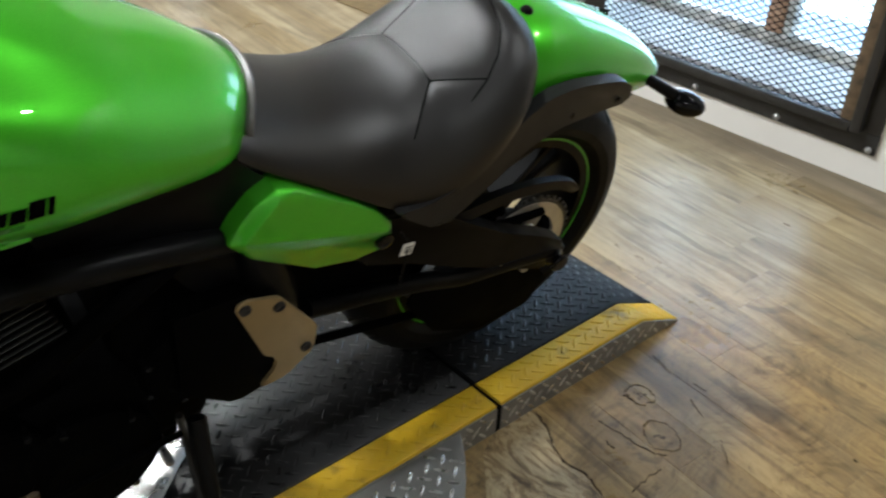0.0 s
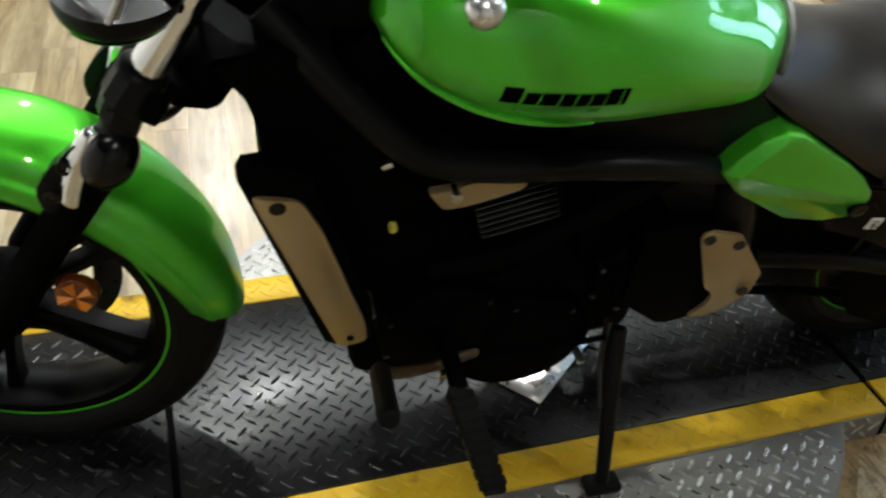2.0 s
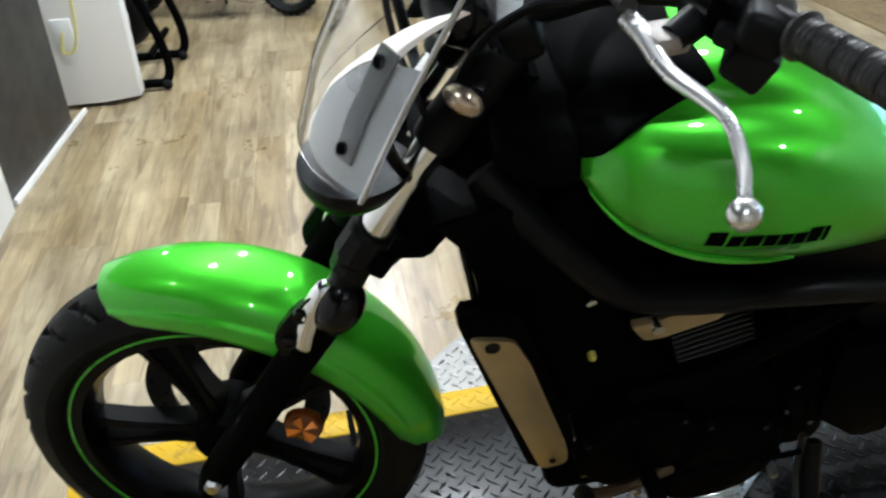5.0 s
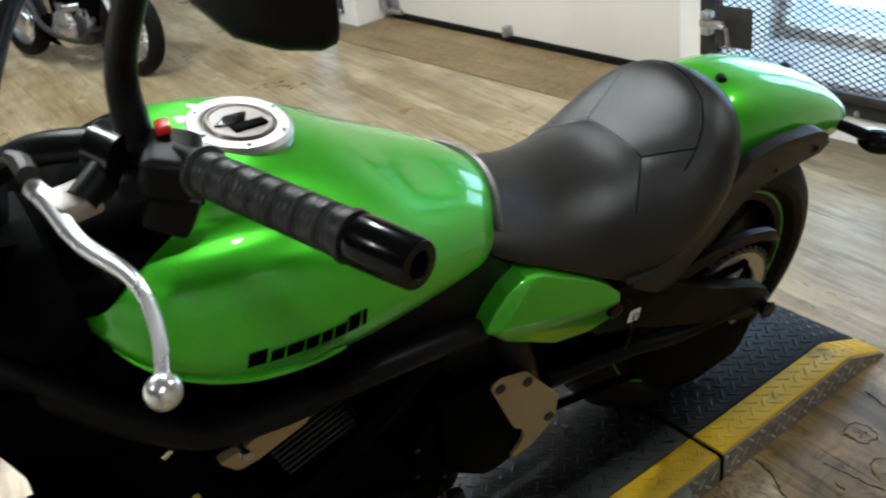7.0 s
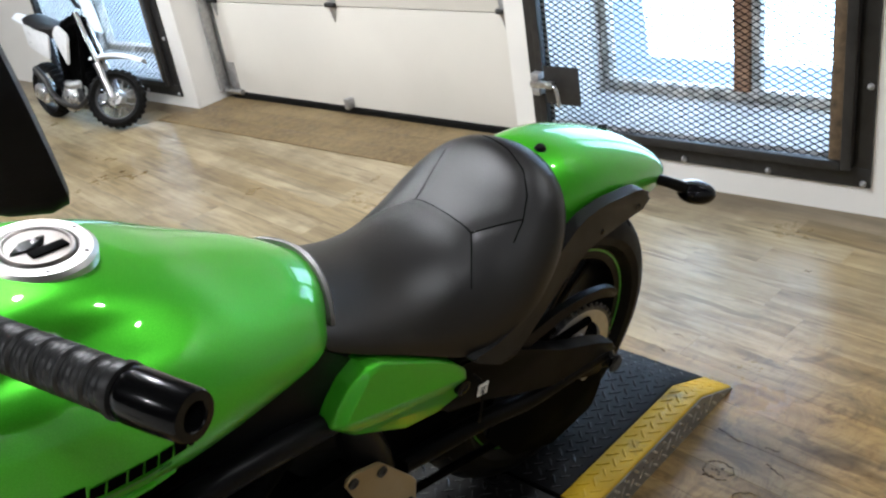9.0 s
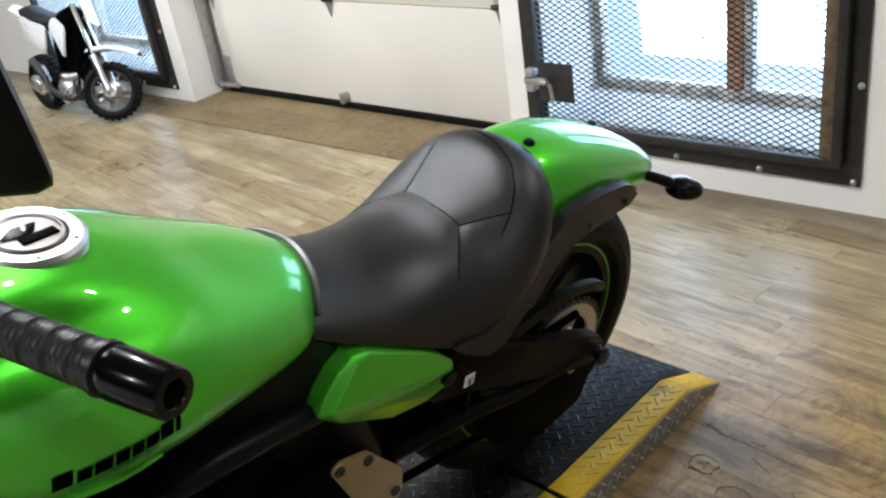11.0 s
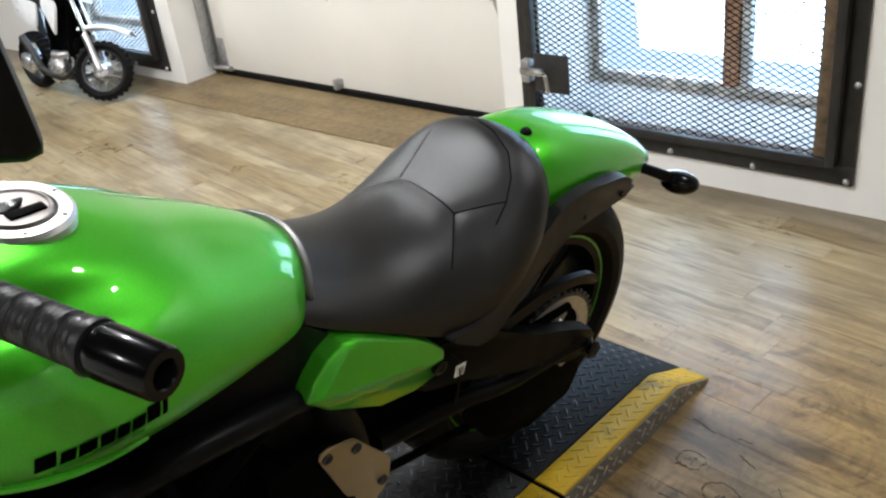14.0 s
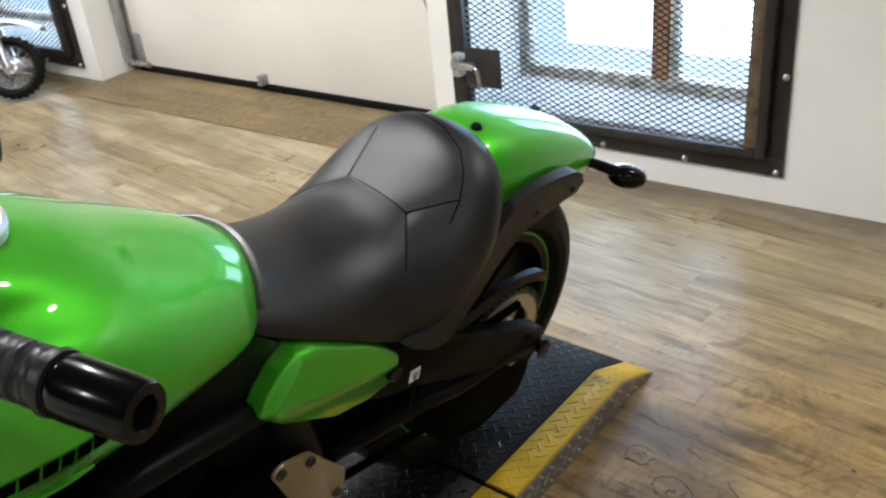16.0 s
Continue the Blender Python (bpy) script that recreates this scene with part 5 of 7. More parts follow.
bm = bmesh.new()
mm = WR @ Y_UP
# rear sprocket, windowed
sp = []
for k in range(5):
    a0 = 2 * math.pi * k / 5
    sp.append(a0)
lathe(bm, [(0.094, 0.104), (0.120, 0.104), (0.120, 0.110), (0.094, 0.110)], mm, 60, True)
for a0 in sp:
    rbox(bm, (0.056, 0.036, 0.006), mm @ pose(0.072 * math.cos(a0), 0.068 * math.sin(a0), 0.107, 0, 0, math.degrees(a0)), 0.001, 1)
lathe(bm, [(0.014, 0.102), (0.052, 0.102), (0.052, 0.111), (0.014, 0.111)], mm, 30, True)
sprocket = part("sprocket", bm, plain("silver_sprocket", (0.52, 0.49, 0.42), 0.4, metal=0.7), rw, "bright steel rear sprocket")
for a0 in sp:
    bm = bmesh.new()
    lathe(bm, [(0, 0.007), (0.005, 0.007), (0.008, 0.003), (0.008, 0.0), (0, 0.0)], mm @ pose(0.064 * math.cos(a0), 0.064 * math.sin(a0), 0.110), 6)
    part("sprocket_nut", bm, STEEL, sprocket)
bm = bmesh.new()
teeth = [(0.120, 0.105), (0.126, 0.105), (0.126, 0.109), (0.120, 0.109)]
lathe(bm, teeth, mm, 84, True)
for k in range(42):
    a0 = 2 * math.pi * k / 42
    rbox(bm, (0.010, 0.007, 0.004), mm @ pose(0.129 * math.cos(a0), 0.129 * math.sin(a0), 0.107, 0, 0, math.degrees(a0)), 0.001, 1)
tagged(part("sprocket_teeth", bm, DARK_STEEL, sprocket), kind="stuff")
bm = bmesh.new()
tube(bm, [B(1.547, 0.12, 0.305), B(1.547, -0.17, 0.305)], 0.012, 14)
part("axle", bm, STEEL, rw)
# swingarm, chain and guards
ARM = [(1.15, 0.585), (1.268, 0.562), (1.352, 0.505), (1.45, 0.440), (1.56, 0.385), (1.625, 0.345), (1.635, 0.310), (1.60, 0.287), (1.55, 0.305), (1.45, 0.355), (1.35, 0.405), (1.25, 0.460), (1.15, 0.500)]
for v, nm in ((0.126, "black swingarm with a welded lower bar"), (-0.125, "")):
    arm = flat_part("swingarm", ARM, v, 0.03, WHEEL_BLACK, bevel=0.008, r=0.02, label=nm)
    bm = bmesh.new()
    tube(bm, [B(1.08, v - 0.012, 0.43), B(1.274, v - 0.010, 0.391), B(1.382, v - 0.010, 0.356), B(1.484, v - 0.010, 0.342), B(1.60, v - 0.010, 0.325)], 0.016, 12)
    part("arm_bar", bm, WHEEL_BLACK, arm)
    bm = bmesh.new()
    lathe(bm, [(0, 0.022), (0.016, 0.022), (0.020, 0.018), (0.012, 0.008), (0.020, 0.0), (0, 0.0)], Matrix.Translation(B(1.608, v if v > 0 else v - 0.03, 0.312)) @ Matrix.Rotation(radians(90 if v > 0 else -90), 4, "X"), 20)
    part("arm_spool", bm, GLOSS, arm)
flat_part("inner_guard", [(1.19, 0.56), (1.30, 0.53), (1.33, 0.40), (1.30, 0.33), (1.19, 0.34)], 0.088, 0.02, ENGINE, label="black inner guard ahead of the rear tyre", bevel=0.004)
# Added plate: darkens the wheel and hides the sprocket's lower part.
flat_part("chain_guard", [(1.30, 0.375), (1.45, 0.335), (1.58, 0.295), (1.62, 0.24), (1.60, 0.175), (1.48, 0.160), (1.36, 0.22), (1.28, 0.33)], 0.113, 0.006, ENGINE, bevel=0.002, label="black plate added to hide the lower sprocket")
bm = bmesh.new()
rbox(bm, (0.030, 0.0012, 0.014), pose(1.475, -0.0925 - 0.0345, 0.345, 0, 22, 0), 0.0004, 1)
part("arm_sticker", bm, plain("yellow_brown_sticker", (0.16, 0.12, 0.045), 0.5), moto, "small yellow-brown sticker")
bm = bmesh.new()
slab(bm, smooth_loop([(1.22, 0.500), (1.321, 0.518), (1.386, 0.526), (1.443, 0.529), (1.52, 0.521), (1.580, 0.502), (1.612, 0.480), (1.618, 0.468), (1.604, 0.466), (1.552, 0.492), (1.479, 0.504), (1.409, 0.500), (1.321, 0.488), (1.22, 0.465)], 5), 0.014, lambda a, b, d: B(a, 0.117 - d, b), 0.005)
part("chain_guard", bm, PLASTIC, moto, "black plastic chain guard")
bm = bmesh.new()
for z0, z1 in ((0.45, 0.41), (0.35, 0.205)):
    tube(bm, [B(0.93, 0.09, z0), B(1.25, 0.09, (z0 + z1) / 2), B(1.575, 0.09, z1)], 0.008, 8)
part("chain", bm, ENGINE, moto)
bm = bmesh.new()
tube(bm, [B(1.22, 0.0, 0.40), B(1.15, 0, 0.56)], 0.035, 16)
part("rear_shock", bm, GLOSS, moto)
flat_part("hugger", [(1.27, 0.52), (1.30, 0.60), (1.40, 0.66), (1.50, 0.675), (1.50, 0.66), (1.40, 0.64), (1.32, 0.58)], 0.08, 0.16, ENGINE, bevel=0.004)
# rear turn signal
bm = bmesh.new()
tube(bm, [B(1.70, 0.05, 0.66), B(1.745, 0.085, 0.643), B(1.782, 0.115, 0.625)], [0.014, 0.010, 0.011], 12)
sig = part("turn_signal", bm, PLASTIC, moto, "rear turn signal on a black stalk")
bm = bmesh.new()
msig = Matrix.Translation(B(1.802, 0.130, 0.612)) @ pose(0, 0, 0, 0, 20, 35)
bmesh.ops.create_uvsphere(bm, u_segments=24, v_segments=14, radius=1.0, matrix=msig @ Matrix.Diagonal((0.027, 0.036, 0.022, 1)))
part("signal_housing", bm, GLOSS, sig)
bm = bmesh.new()
bmesh.ops.create_uvsphere(bm, u_segments=24, v_segments=14, radius=1.0, matrix=msig @ pose(0.019, 0.004, 0.002) @ Matrix.Diagonal((0.021, 0.032, 0.0185, 1)))
part("signal_lens", bm, WHITE_PLASTIC, sig, "clear signal lens")

# side stand
FOOT = BIKE.inverted() @ Vector((0.88, -0.277, H + 0.02))
bm = bmesh.new()
tube(bm, [B(0.90, 0.13, 0.30), FOOT], [0.015, 0.011], 12)
ks = part("side_stand", bm, PLASTIC, moto, "black side stand, folded out")
bm = bmesh.new()
rbox(bm, (0.06, 0.035, 0.02), Matrix.Translation(FOOT) @ Matrix.Rotation(-LEAN, 4, "X") @ pose(0.0, 0, -0.008), 0.006)
part("stand_foot", bm, PLASTIC, ks)
bm = bmesh.new()
tube(bm, [B(0.87, 0.14, 0.34), B(0.88, 0.15, 0.25), FOOT.lerp(B(0.90, 0.13, 0.30), 0.5) + Vector((-0.015, 0, 0))], 0.006, 8)
part("stand_spring", bm, FIN, ks)
# foot controls
bm = bmesh.new()
tube(bm, [B(0.61, 0.13, 0.36), B(0.612, 0.20, 0.372), B(0.616, 0.24, 0.362)], 0.013, 10)
peg = part("foot_peg", bm, ENGINE, moto, "rubber-covered rider foot peg")
bm = bmesh.new()
rings = []
for t, k in [(0.0, 0.8)] + [(0.03 + 0.94 * (q + e) / 9, w_) for q in range(9) for e, w_ in ((0.0, 0.86), (0.12, 1.0), (0.72, 1.0), (0.84, 0.86))] + [(1.0, 0.8)]:
    c = B(0.612, 0.235, 0.367).lerp(B(0.642, 0.362, 0.308), t)
    rings.append([c + Vector((a * k, 0, b * k)) for a, b in rounded([(-0.018, -0.011), (0.018, -0.011), (0.018, 0.011), (-0.018, 0.011)], 0.005, 3)])
skin(bm, rings)
part("peg_rubber", bm, RUBBER, peg, "black ribbed peg rubber")
bm = bmesh.new()
tube(bm, [B(0.67, 0.14, 0.30), B(0.60, 0.17, 0.325), B(0.54, 0.195, 0.36), B(0.508, 0.205, 0.388)], 0.009, 8)
shift = part("gear_lever", bm, plain("brown_worn_lever", (0.05, 0.03, 0.01), 0.4, metal=0.4), moto, "worn gear shift lever")
bm = bmesh.new()
tube(bm, [B(0.510, 0.200, 0.385), B(0.509, 0.215, 0.394), B(0.499, 0.300, 0.446), B(0.498, 0.310, 0.452)], [0.011, 0.0145, 0.0145, 0.011], 14)
part("lever_rubber", bm, RUBBER, shift)
bm = bmesh.new()
tube(bm, [B(0.67, 0.15, 0.285), B(0.87, 0.15, 0.31)], 0.005, 8)
part("shift_rod", bm, ENGINE, shift)

# ---- fork, fender and front lamps, all turned with the steering ----
FD = AXIS_D
AX_F = Vector((0.008, 0.042, 0.305))


def F(t, v, fwd=0.0):
    """A point t metres up the fork from the axle, v to the left, fwd ahead of the leg."""
    n = Vector((-math.cos(RAKE), 0, math.sin(RAKE)))
    return AX_F + FD * t + n * fwd + Vector((0, -v, 0))


for s in (1, -1):
    v = 0.098 * s
    bm = bmesh.new()
    tube(bm, [F(0.50, v, 0.012), F(0.695, v, 0.012)], 0.0195, 24)
    leg = part("fork_tube", steered(bm), CHROME, moto, "chromed fork tube")
    bm = bmesh.new()
    tube(bm, [F(0.682, v, 0.012), F(0.69, v, 0.012), F(0.80, v, 0.006), F(0.81, v, 0.006)], [0.021, 0.0265, 0.0265, 0.02], 20)
    part("fork_cover", steered(bm), PLASTIC, leg, "black upper fork cover")
    bm = bmesh.new()
    tube(bm, [F(-0.04, v), F(0.0, v), F(0.06, v), F(0.30, v), F(0.385, v)], [0.014, 0.024, 0.025, 0.026, 0.027], 18)
    slider = part("fork_slider", steered(bm), ENGINE, moto, "black lower fork leg")
    bm = bmesh.new()
    tube(bm, [F(0.335, v), F(0.34, v), F(0.45, v, 0.004), F(0.472, v, 0.006)], [0.024, 0.0255, 0.0215, 0.020], 24)
    part("fork_seal", steered(bm), PLASTIC, slider)
    bm = bmesh.new()
    tube(bm, [F(0.441, v + 0.006 * s, 0.020), F(0.43, v + 0.008 * s, 0.023), F(0.40, v + 0.010 * s, 0.022), F(0.365, v + 0.012 * s, 0.014), F(0.338, v + 0.013 * s, 0.006), F(0.326, v + 0.013 * s, 0.004)], [0.007, 0.0125, 0.0165, 0.0165, 0.0155, 0.009], 20, n=30)
    part("fork_lug", steered(bm), CHROME, slider, "bright curved lug on the fork leg")
    bm = bmesh.new()
    bmesh.ops.create_uvsphere(bm, u_segments=28, v_segments=16, radius=1.0, matrix=Matrix.Translation(F(0.417, v + 0.012 * s, -0.004)) @ Matrix.Rotation(RAKE, 4, "Y") @ Matrix.Diagonal((0.030, 0.032, 0.044, 1)))
    part("fork_boot", steered(bm), GLOSS, slider, "rounded black fork boot")
    bm = bmesh.new()
    tube(bm, [F(0.462, v, 0.010), F(0.470, v, 0.010), F(0.492, v, 0.012), F(0.497, v, 0.012), F(0.535, v, 0.013), F(0.543, v, 0.013)], [0.022, 0.0255, 0.0275, 0.030, 0.0285, 0.022], 10)
    clamp_ = part("fork_clamp", steered(bm), PLASTIC, slider)
    bm = bmesh.new()
    rbox(bm, (0.022, 0.020, 0.036), Matrix.Translation(F(0.512, v + 0.018 * s, -0.014)) @ Matrix.Rotation(RAKE, 4, "Y"), 0.005)
    part("clamp_ear", steered(bm), ENGINE, clamp_)
    bm = bmesh.new()
    tube(bm, [F(0.470, v - 0.02 * s, -0.010), F(0.456, v - 0.03 * s, -0.022), F(0.470, v - 0.035 * s, -0.038), F(0.505, v - 0.04 * s, -0.046), F(0.56, v - 0.05 * s, -0.05)], 0.0055, 10, n=24)
    part("brake_hose", steered(bm), PLASTIC, slider)
    bm = bmesh.new()
    slab(bm, rounded([(0.422, 0.034), (0.372, 0.045), (0.330, 0.046), (0.303, 0.024), (0.335, -0.014), (0.365, 0.006), (0.40, 0.018)], 0.008), 0.016, lambda a, b, d: F(a, v + s * (0.004 + d), b), 0.003)
    part("fender_bracket", steered(bm), PLASTIC, slider, "black fender bracket")
    for a, b in ((0.385, 0.032), (0.336, 0.027)):
        bm = bmesh.new()
        lathe(bm, [(0, 0.002), (0.005, 0.002), (0.006, 0.004), (0.0095, 0.004), (0.0105, 0.0), (0.0105, -0.006), (0, -0.006)], Matrix.Translation(F(a, v + 0.022 * s, b)) @ Matrix.Rotation(radians(90 * s), 4, "X"), 16)
        part("bracket_bolt", steered(bm), GLOSS, slider)
    bm = bmesh.new()
    lathe(bm, [(0, 0.004), (0.010, 0.004), (0.013, 0.0), (0.013, -0.03), (0, -0.03)], Matrix.Translation(F(0, v * 1.28)) @ Matrix.Rotation(radians(90 * s), 4, "X"), 6)
    part("axle_nut", steered(bm), STEEL, slider)
    bm = bmesh.new()
    mr = Matrix.Translation(F(0.197, v * 1.25, -0.057)) @ Matrix.Rotation(radians(90 * s), 4, "X")
    lathe(bm, [(0, 0.004), (0.018, 0.003), (0.026, 0.001), (0.0275, -0.003), (0.0275, -0.012), (0, -0.012)], mr, 28)
    refl = part("reflector", steered(bm), AMBER_DEEP, slider, "round amber reflector")
    for k in range(4):
        bm = bmesh.new()
        a0, a1 = 2 * math.pi * k / 4, 2 * math.pi * (k + 0.55) / 4
        pts = [mr @ Vector((0.001 * math.cos(a0), 0.001 * math.sin(a0), 0.005))]
        pts += [mr @ Vector((0.0235 * math.cos(a0), 0.0235 * math.sin(a0), 0.0025)), mr @ Vector((0.0245 * math.cos((a0 + a1) / 2), 0.0245 * math.sin((a0 + a1) / 2), 0.0085)), mr @ Vector((0.0235 * math.cos(a1), 0.0235 * math.sin(a1), 0.0025))]
        lo = [mr @ Vector((0.012 * math.cos((a0 + a1) / 2), 0.012 * math.sin((a0 + a1) / 2), 0.0))]
        v4 = [bm.verts.new(p) for p in pts + lo]
        for f3 in ((0, 1, 2), (0, 2, 3), (1, 4, 2), (2, 4, 3), (0, 4, 1), (0, 3, 4)):
            bm.faces.new([v4[q] for q in f3])
        part("reflector_facet", steered(bm), AMBER, refl, smooth=False)
for t, nm in ((0.50, "lower_yoke"), (0.76, "upper_yoke")):
    bm = bmesh.new()
    slab(bm, rounded([(-0.086, -0.02), (0.086, -0.02), (0.086, 0.03), (0.05, 0.085), (-0.05, 0.085), (-0.086, 0.03)], 0.015), 0.03, lambda a, b, d: F(t + d, a, -b), 0.005)
    part(nm, steered(bm), ENGINE, moto)

# front fender follows the tyre: a round crown, a crease, then an upright flange
FF_SEC = [(0.0, 0.0), (0.25, 0.012), (0.48, 0.06), (0.68, 0.16), (0.83, 0.31), (0.895, 0.48), (0.915, 0.58), (0.985, 0.63), (1.0, 0.72), (1.0, 0.86), (0.99, 1.0)]
FF_EXT = [(-FF_SEC[1][0], FF_SEC[1][1]), *FF_SEC, (0.97, 1.12)]
bm = bmesh.new()
rows = []
for i in range(61):
    a = radians(112 - 110 * i / 60)      # from ahead of the axle over the top to behind
    f = i / 60
    R_ = 0.338
    hw = 0.082 * math.sin(math.pi * (0.035 + 0.93 * f)) ** 0.26
    drop = 0.042 + 0.036 * math.sin(math.pi * (0.06 + 0.88 * f)) ** 0.5
    o, q = [], []
    for j in range(33):
        g = abs(j - 16) / 16
        s_, c_ = catmull(FF_EXT, g * (len(FF_SEC) - 1))
        s_ = s_ if j > 16 else -s_
        for lst, t in ((o, 0.0), (q, 0.004)):
            r = R_ - t - drop * c_
            lst.append(AX_F + Vector((r * math.cos(a), (hw - t) * s_, r * math.sin(a))))
    rows.append(o + q[::-1])
skin(bm, rows)
front_fender = part("front_fender", steered(bm), GREEN, moto, "green front fender", sharp=55)

# headlamp in its cowl
LAMP_C = Vector((0.262, -0.050, 0.868))


def lamp_bowl(f0, f1, n, grow=0.0):
    """Rings of the bowl under the lamp, f 0 at its rim to 1 at its bottom."""
    rows = []
    for i in range(n + 1):
        a = math.pi / 2 * (f0 + (f1 - f0) * i / n)
        k = math.cos(a) ** 0.8
        rows.append([LAMP_C + Vector(((0.066 + grow) * k * math.cos(b) - 0.010 * math.sin(a), (0.078 + grow) * k * math.sin(b), -(0.046 + grow) * math.sin(a))) for b in (2 * math.pi * q / 40 for q in range(40))])
    return rows


bm = bmesh.new()
skin(bm, [[p + Vector((0.02, 0, 0.02)) for p in lamp_bowl(0.5, 0.6, 1)[0]]] + lamp_bowl(0.0, 0.95, 10))
lamp = part("headlamp", steered(bm), PLASTIC, moto, "headlamp with clear lens and green cowl")
bm = bmesh.new()
skin(bm, lamp_bowl(0.52, 0.97, 9, 0.003))
part("lamp_cowl", steered(bm), GREEN, lamp, "green lower cowl")
# clear screen: middle line and left edge, both rising backwards
SI = STEER.inverted()
MID = [(0.180, 0.872), (0.207, 0.962), (0.243, 1.036), (0.292, 1.118), (0.345, 1.20)]
SIDE = [(0.250, 0.922), (0.281, 0.985), (0.314, 1.047), (0.352, 1.116), (0.392, 1.185)]


def screen_rows(f0, f1, n, u0, u1, back, thick):
    rows = []
    for i in range(n + 1):
        f = f0 + (f1 - f0) * i / n
        k = min(int(f * 4), 3)
        t = f * 4 - k
        mid = SI @ B(MID[k][0] + (MID[k + 1][0] - MID[k][0]) * t, 0.0, MID[k][1] + (MID[k + 1][1] - MID[k][1]) * t)
        mid.y = 0.042
        left = SI @ B(SIDE[k][0] + (SIDE[k + 1][0] - SIDE[k][0]) * t, 0.15 - 0.03 * f, SIDE[k][1] + (SIDE[k + 1][1] - SIDE[k][1]) * t)
        hw = 0.042 - left.y
        o = []
        for j in range(15):
            u = u0 + (u1 - u0) * j / 14
            o.append(Vector((mid.x + (left.x - mid.x) * u * u + back, 0.042 - hw * u, mid.z + (left.z - mid.z) * u * u - back * 0.4)))
        rows.append(o + [p + Vector((thick, 0, -thick * 0.4)) for p in o[::-1]])
    return rows


bm = bmesh.new()
rows = screen_rows(0, 1, 16, -1, 1, 0, 0.0035)
skin(bm, rows)
scr = part("windscreen", steered(bm), SCREEN, moto, "clear curved windscreen")


def screen_patch(us, low, high, back, thick, n=10, tilt=0.0):
    """A sheet behind the screen between two curves low(u) and high(u)."""
    cols = []
    for u in us:
        a, b = low(u), high(u)
        pts = [screen_rows(a + (b - a) * i / n, 1, 1, u, u + 1e-6, back + tilt * (i / n) ** 1.5, thick)[0] for i in range(n + 1)]
        cols.append([p[0] for p in pts] + [p[-1] for p in pts[::-1]])
    bm = bmesh.new()
    skin(bm, cols)
    return bm


LENS_TOP = [(0.0, 0.02), (0.28, 0.08), (0.33, 0.15), (0.40, 0.22), (0.55, 0.36), (0.65, 0.43), (0.85, 0.50), (1.0, 0.53)]
BROW_TOP = [(0.0, 0.14), (0.15, 0.25), (0.30, 0.36), (0.50, 0.50), (0.70, 0.61), (0.85, 0.68), (1.0, 0.70)]
bm = screen_patch([0.28 + 0.65 * k / 24 for k in range(25)], lambda u: 0.015, lambda u: lerp_table(LENS_TOP, u)[0], 0.012, 0.004)
# The brow's reflected overhead light is put into this pale colour.
BROW_LIT = plain("lit_pale_lamp_trim", (0.86, 0.80, 0.74), 0.30, metal=0.15, vary=0.05, scale=6)
lens = part("headlamp_lens", steered(bm), plain("silver_grey_lamp_face", (0.22, 0.22, 0.225), 0.3, metal=0.35, vary=0.08, scale=4), lamp, "silver grey headlamp face")
bm = bmesh.new()
skin(bm, screen_rows(0.10, 0.52, 8, 0.70, 0.82, 0.007, 0.003))
strap = part("lens_strap", steered(bm), plain("dark_grey_lamp_bar", (0.03, 0.03, 0.032), 0.4, spec=0.3), lamp)
for f_ in (0.14, 0.47):
    bm = bmesh.new()
    c_ = screen_rows(f_, f_ + 0.01, 1, 0.70, 0.82, 0.004, 0.003)[0][7]
    bmesh.ops.create_uvsphere(bm, u_segments=14, v_segments=8, radius=0.0075, matrix=Matrix.Translation(c_))
    part("screen_screw", steered(bm), ENGINE, strap)
bm = screen_patch([0.04 + 0.72 * k / 30 for k in range(31)], lambda u: lerp_table(LENS_TOP, u)[0] + 0.012 if u > 0.27 else 0.0, lambda u: lerp_table(BROW_TOP, u)[0] + 0.05, 0.013, 0.006, tilt=0.034)
part("lamp_brow", steered(bm), BROW_LIT, lamp, "headlamp bezel and brow, painted pale for the overhead light it reflects")
scr.visible_shadow = False
for s in (0, 14):
    bm = bmesh.new()
    tube(bm, [r[s] for r in rows[::4]], 0.0026, 8)
    part("screen_edge", steered(bm), STEEL, scr, "pale screen edge")
for s in (1, -1):
    bm = bmesh.new()
    tube(bm, [F(0.62, 0.10 * s), F(0.66, 0.13 * s, 0.05), F(0.70, 0.135 * s, 0.09)], 0.008, 8)
    part("screen_bracket", steered(bm), GLOSS, scr)
# front signals
SI = STEER.inverted()
for s in (1, -1):
    c = SI @ B(0.361, 0.092, 0.987)
    c.y *= s
    bm = bmesh.new()
    tube(bm, [c + Vector((0.03, 0.06 * s, 0.0)), c + Vector((0.012, 0.01 * s, 0))], 0.009, 10)
    fs_ = part("turn_signal", steered(bm), PLASTIC, moto, "front turn signal")
    bm = bmesh.new()
    bmesh.ops.create_uvsphere(bm, u_segments=20, v_segments=12, radius=1.0, matrix=Matrix.Translation(c) @ pose(0, 0, 0, 0, 38, 0) @ Matrix.Diagonal((0.023, 0.014, 0.0135, 1)))
    part("signal_lens", steered(bm), plain("smoked_signal_lens", (0.55, 0.45, 0.36), 0.14, metal=0.9), fs_, "smoked brown signal lens")

# ---- handlebar and controls ----
LEVER = [SI @ B(*q) for q in ((0.462, 0.225, 1.150), (0.466, 0.252, 1.151), (0.470, 0.298, 1.150), (0.484, 0.360, 1.159), (0.481, 0.403, 1.155), (0.468, 0.441, 1.149))]
END = SI @ B(0.604, 0.482, 1.204)
GRIP_IN = SI @ B(0.552, 0.312, 1.180)
axis_g = (END - GRIP_IN).normalized()
C0 = F(0.80, 0) + Vector((0, -0.042, 0))
bm = bmesh.new()
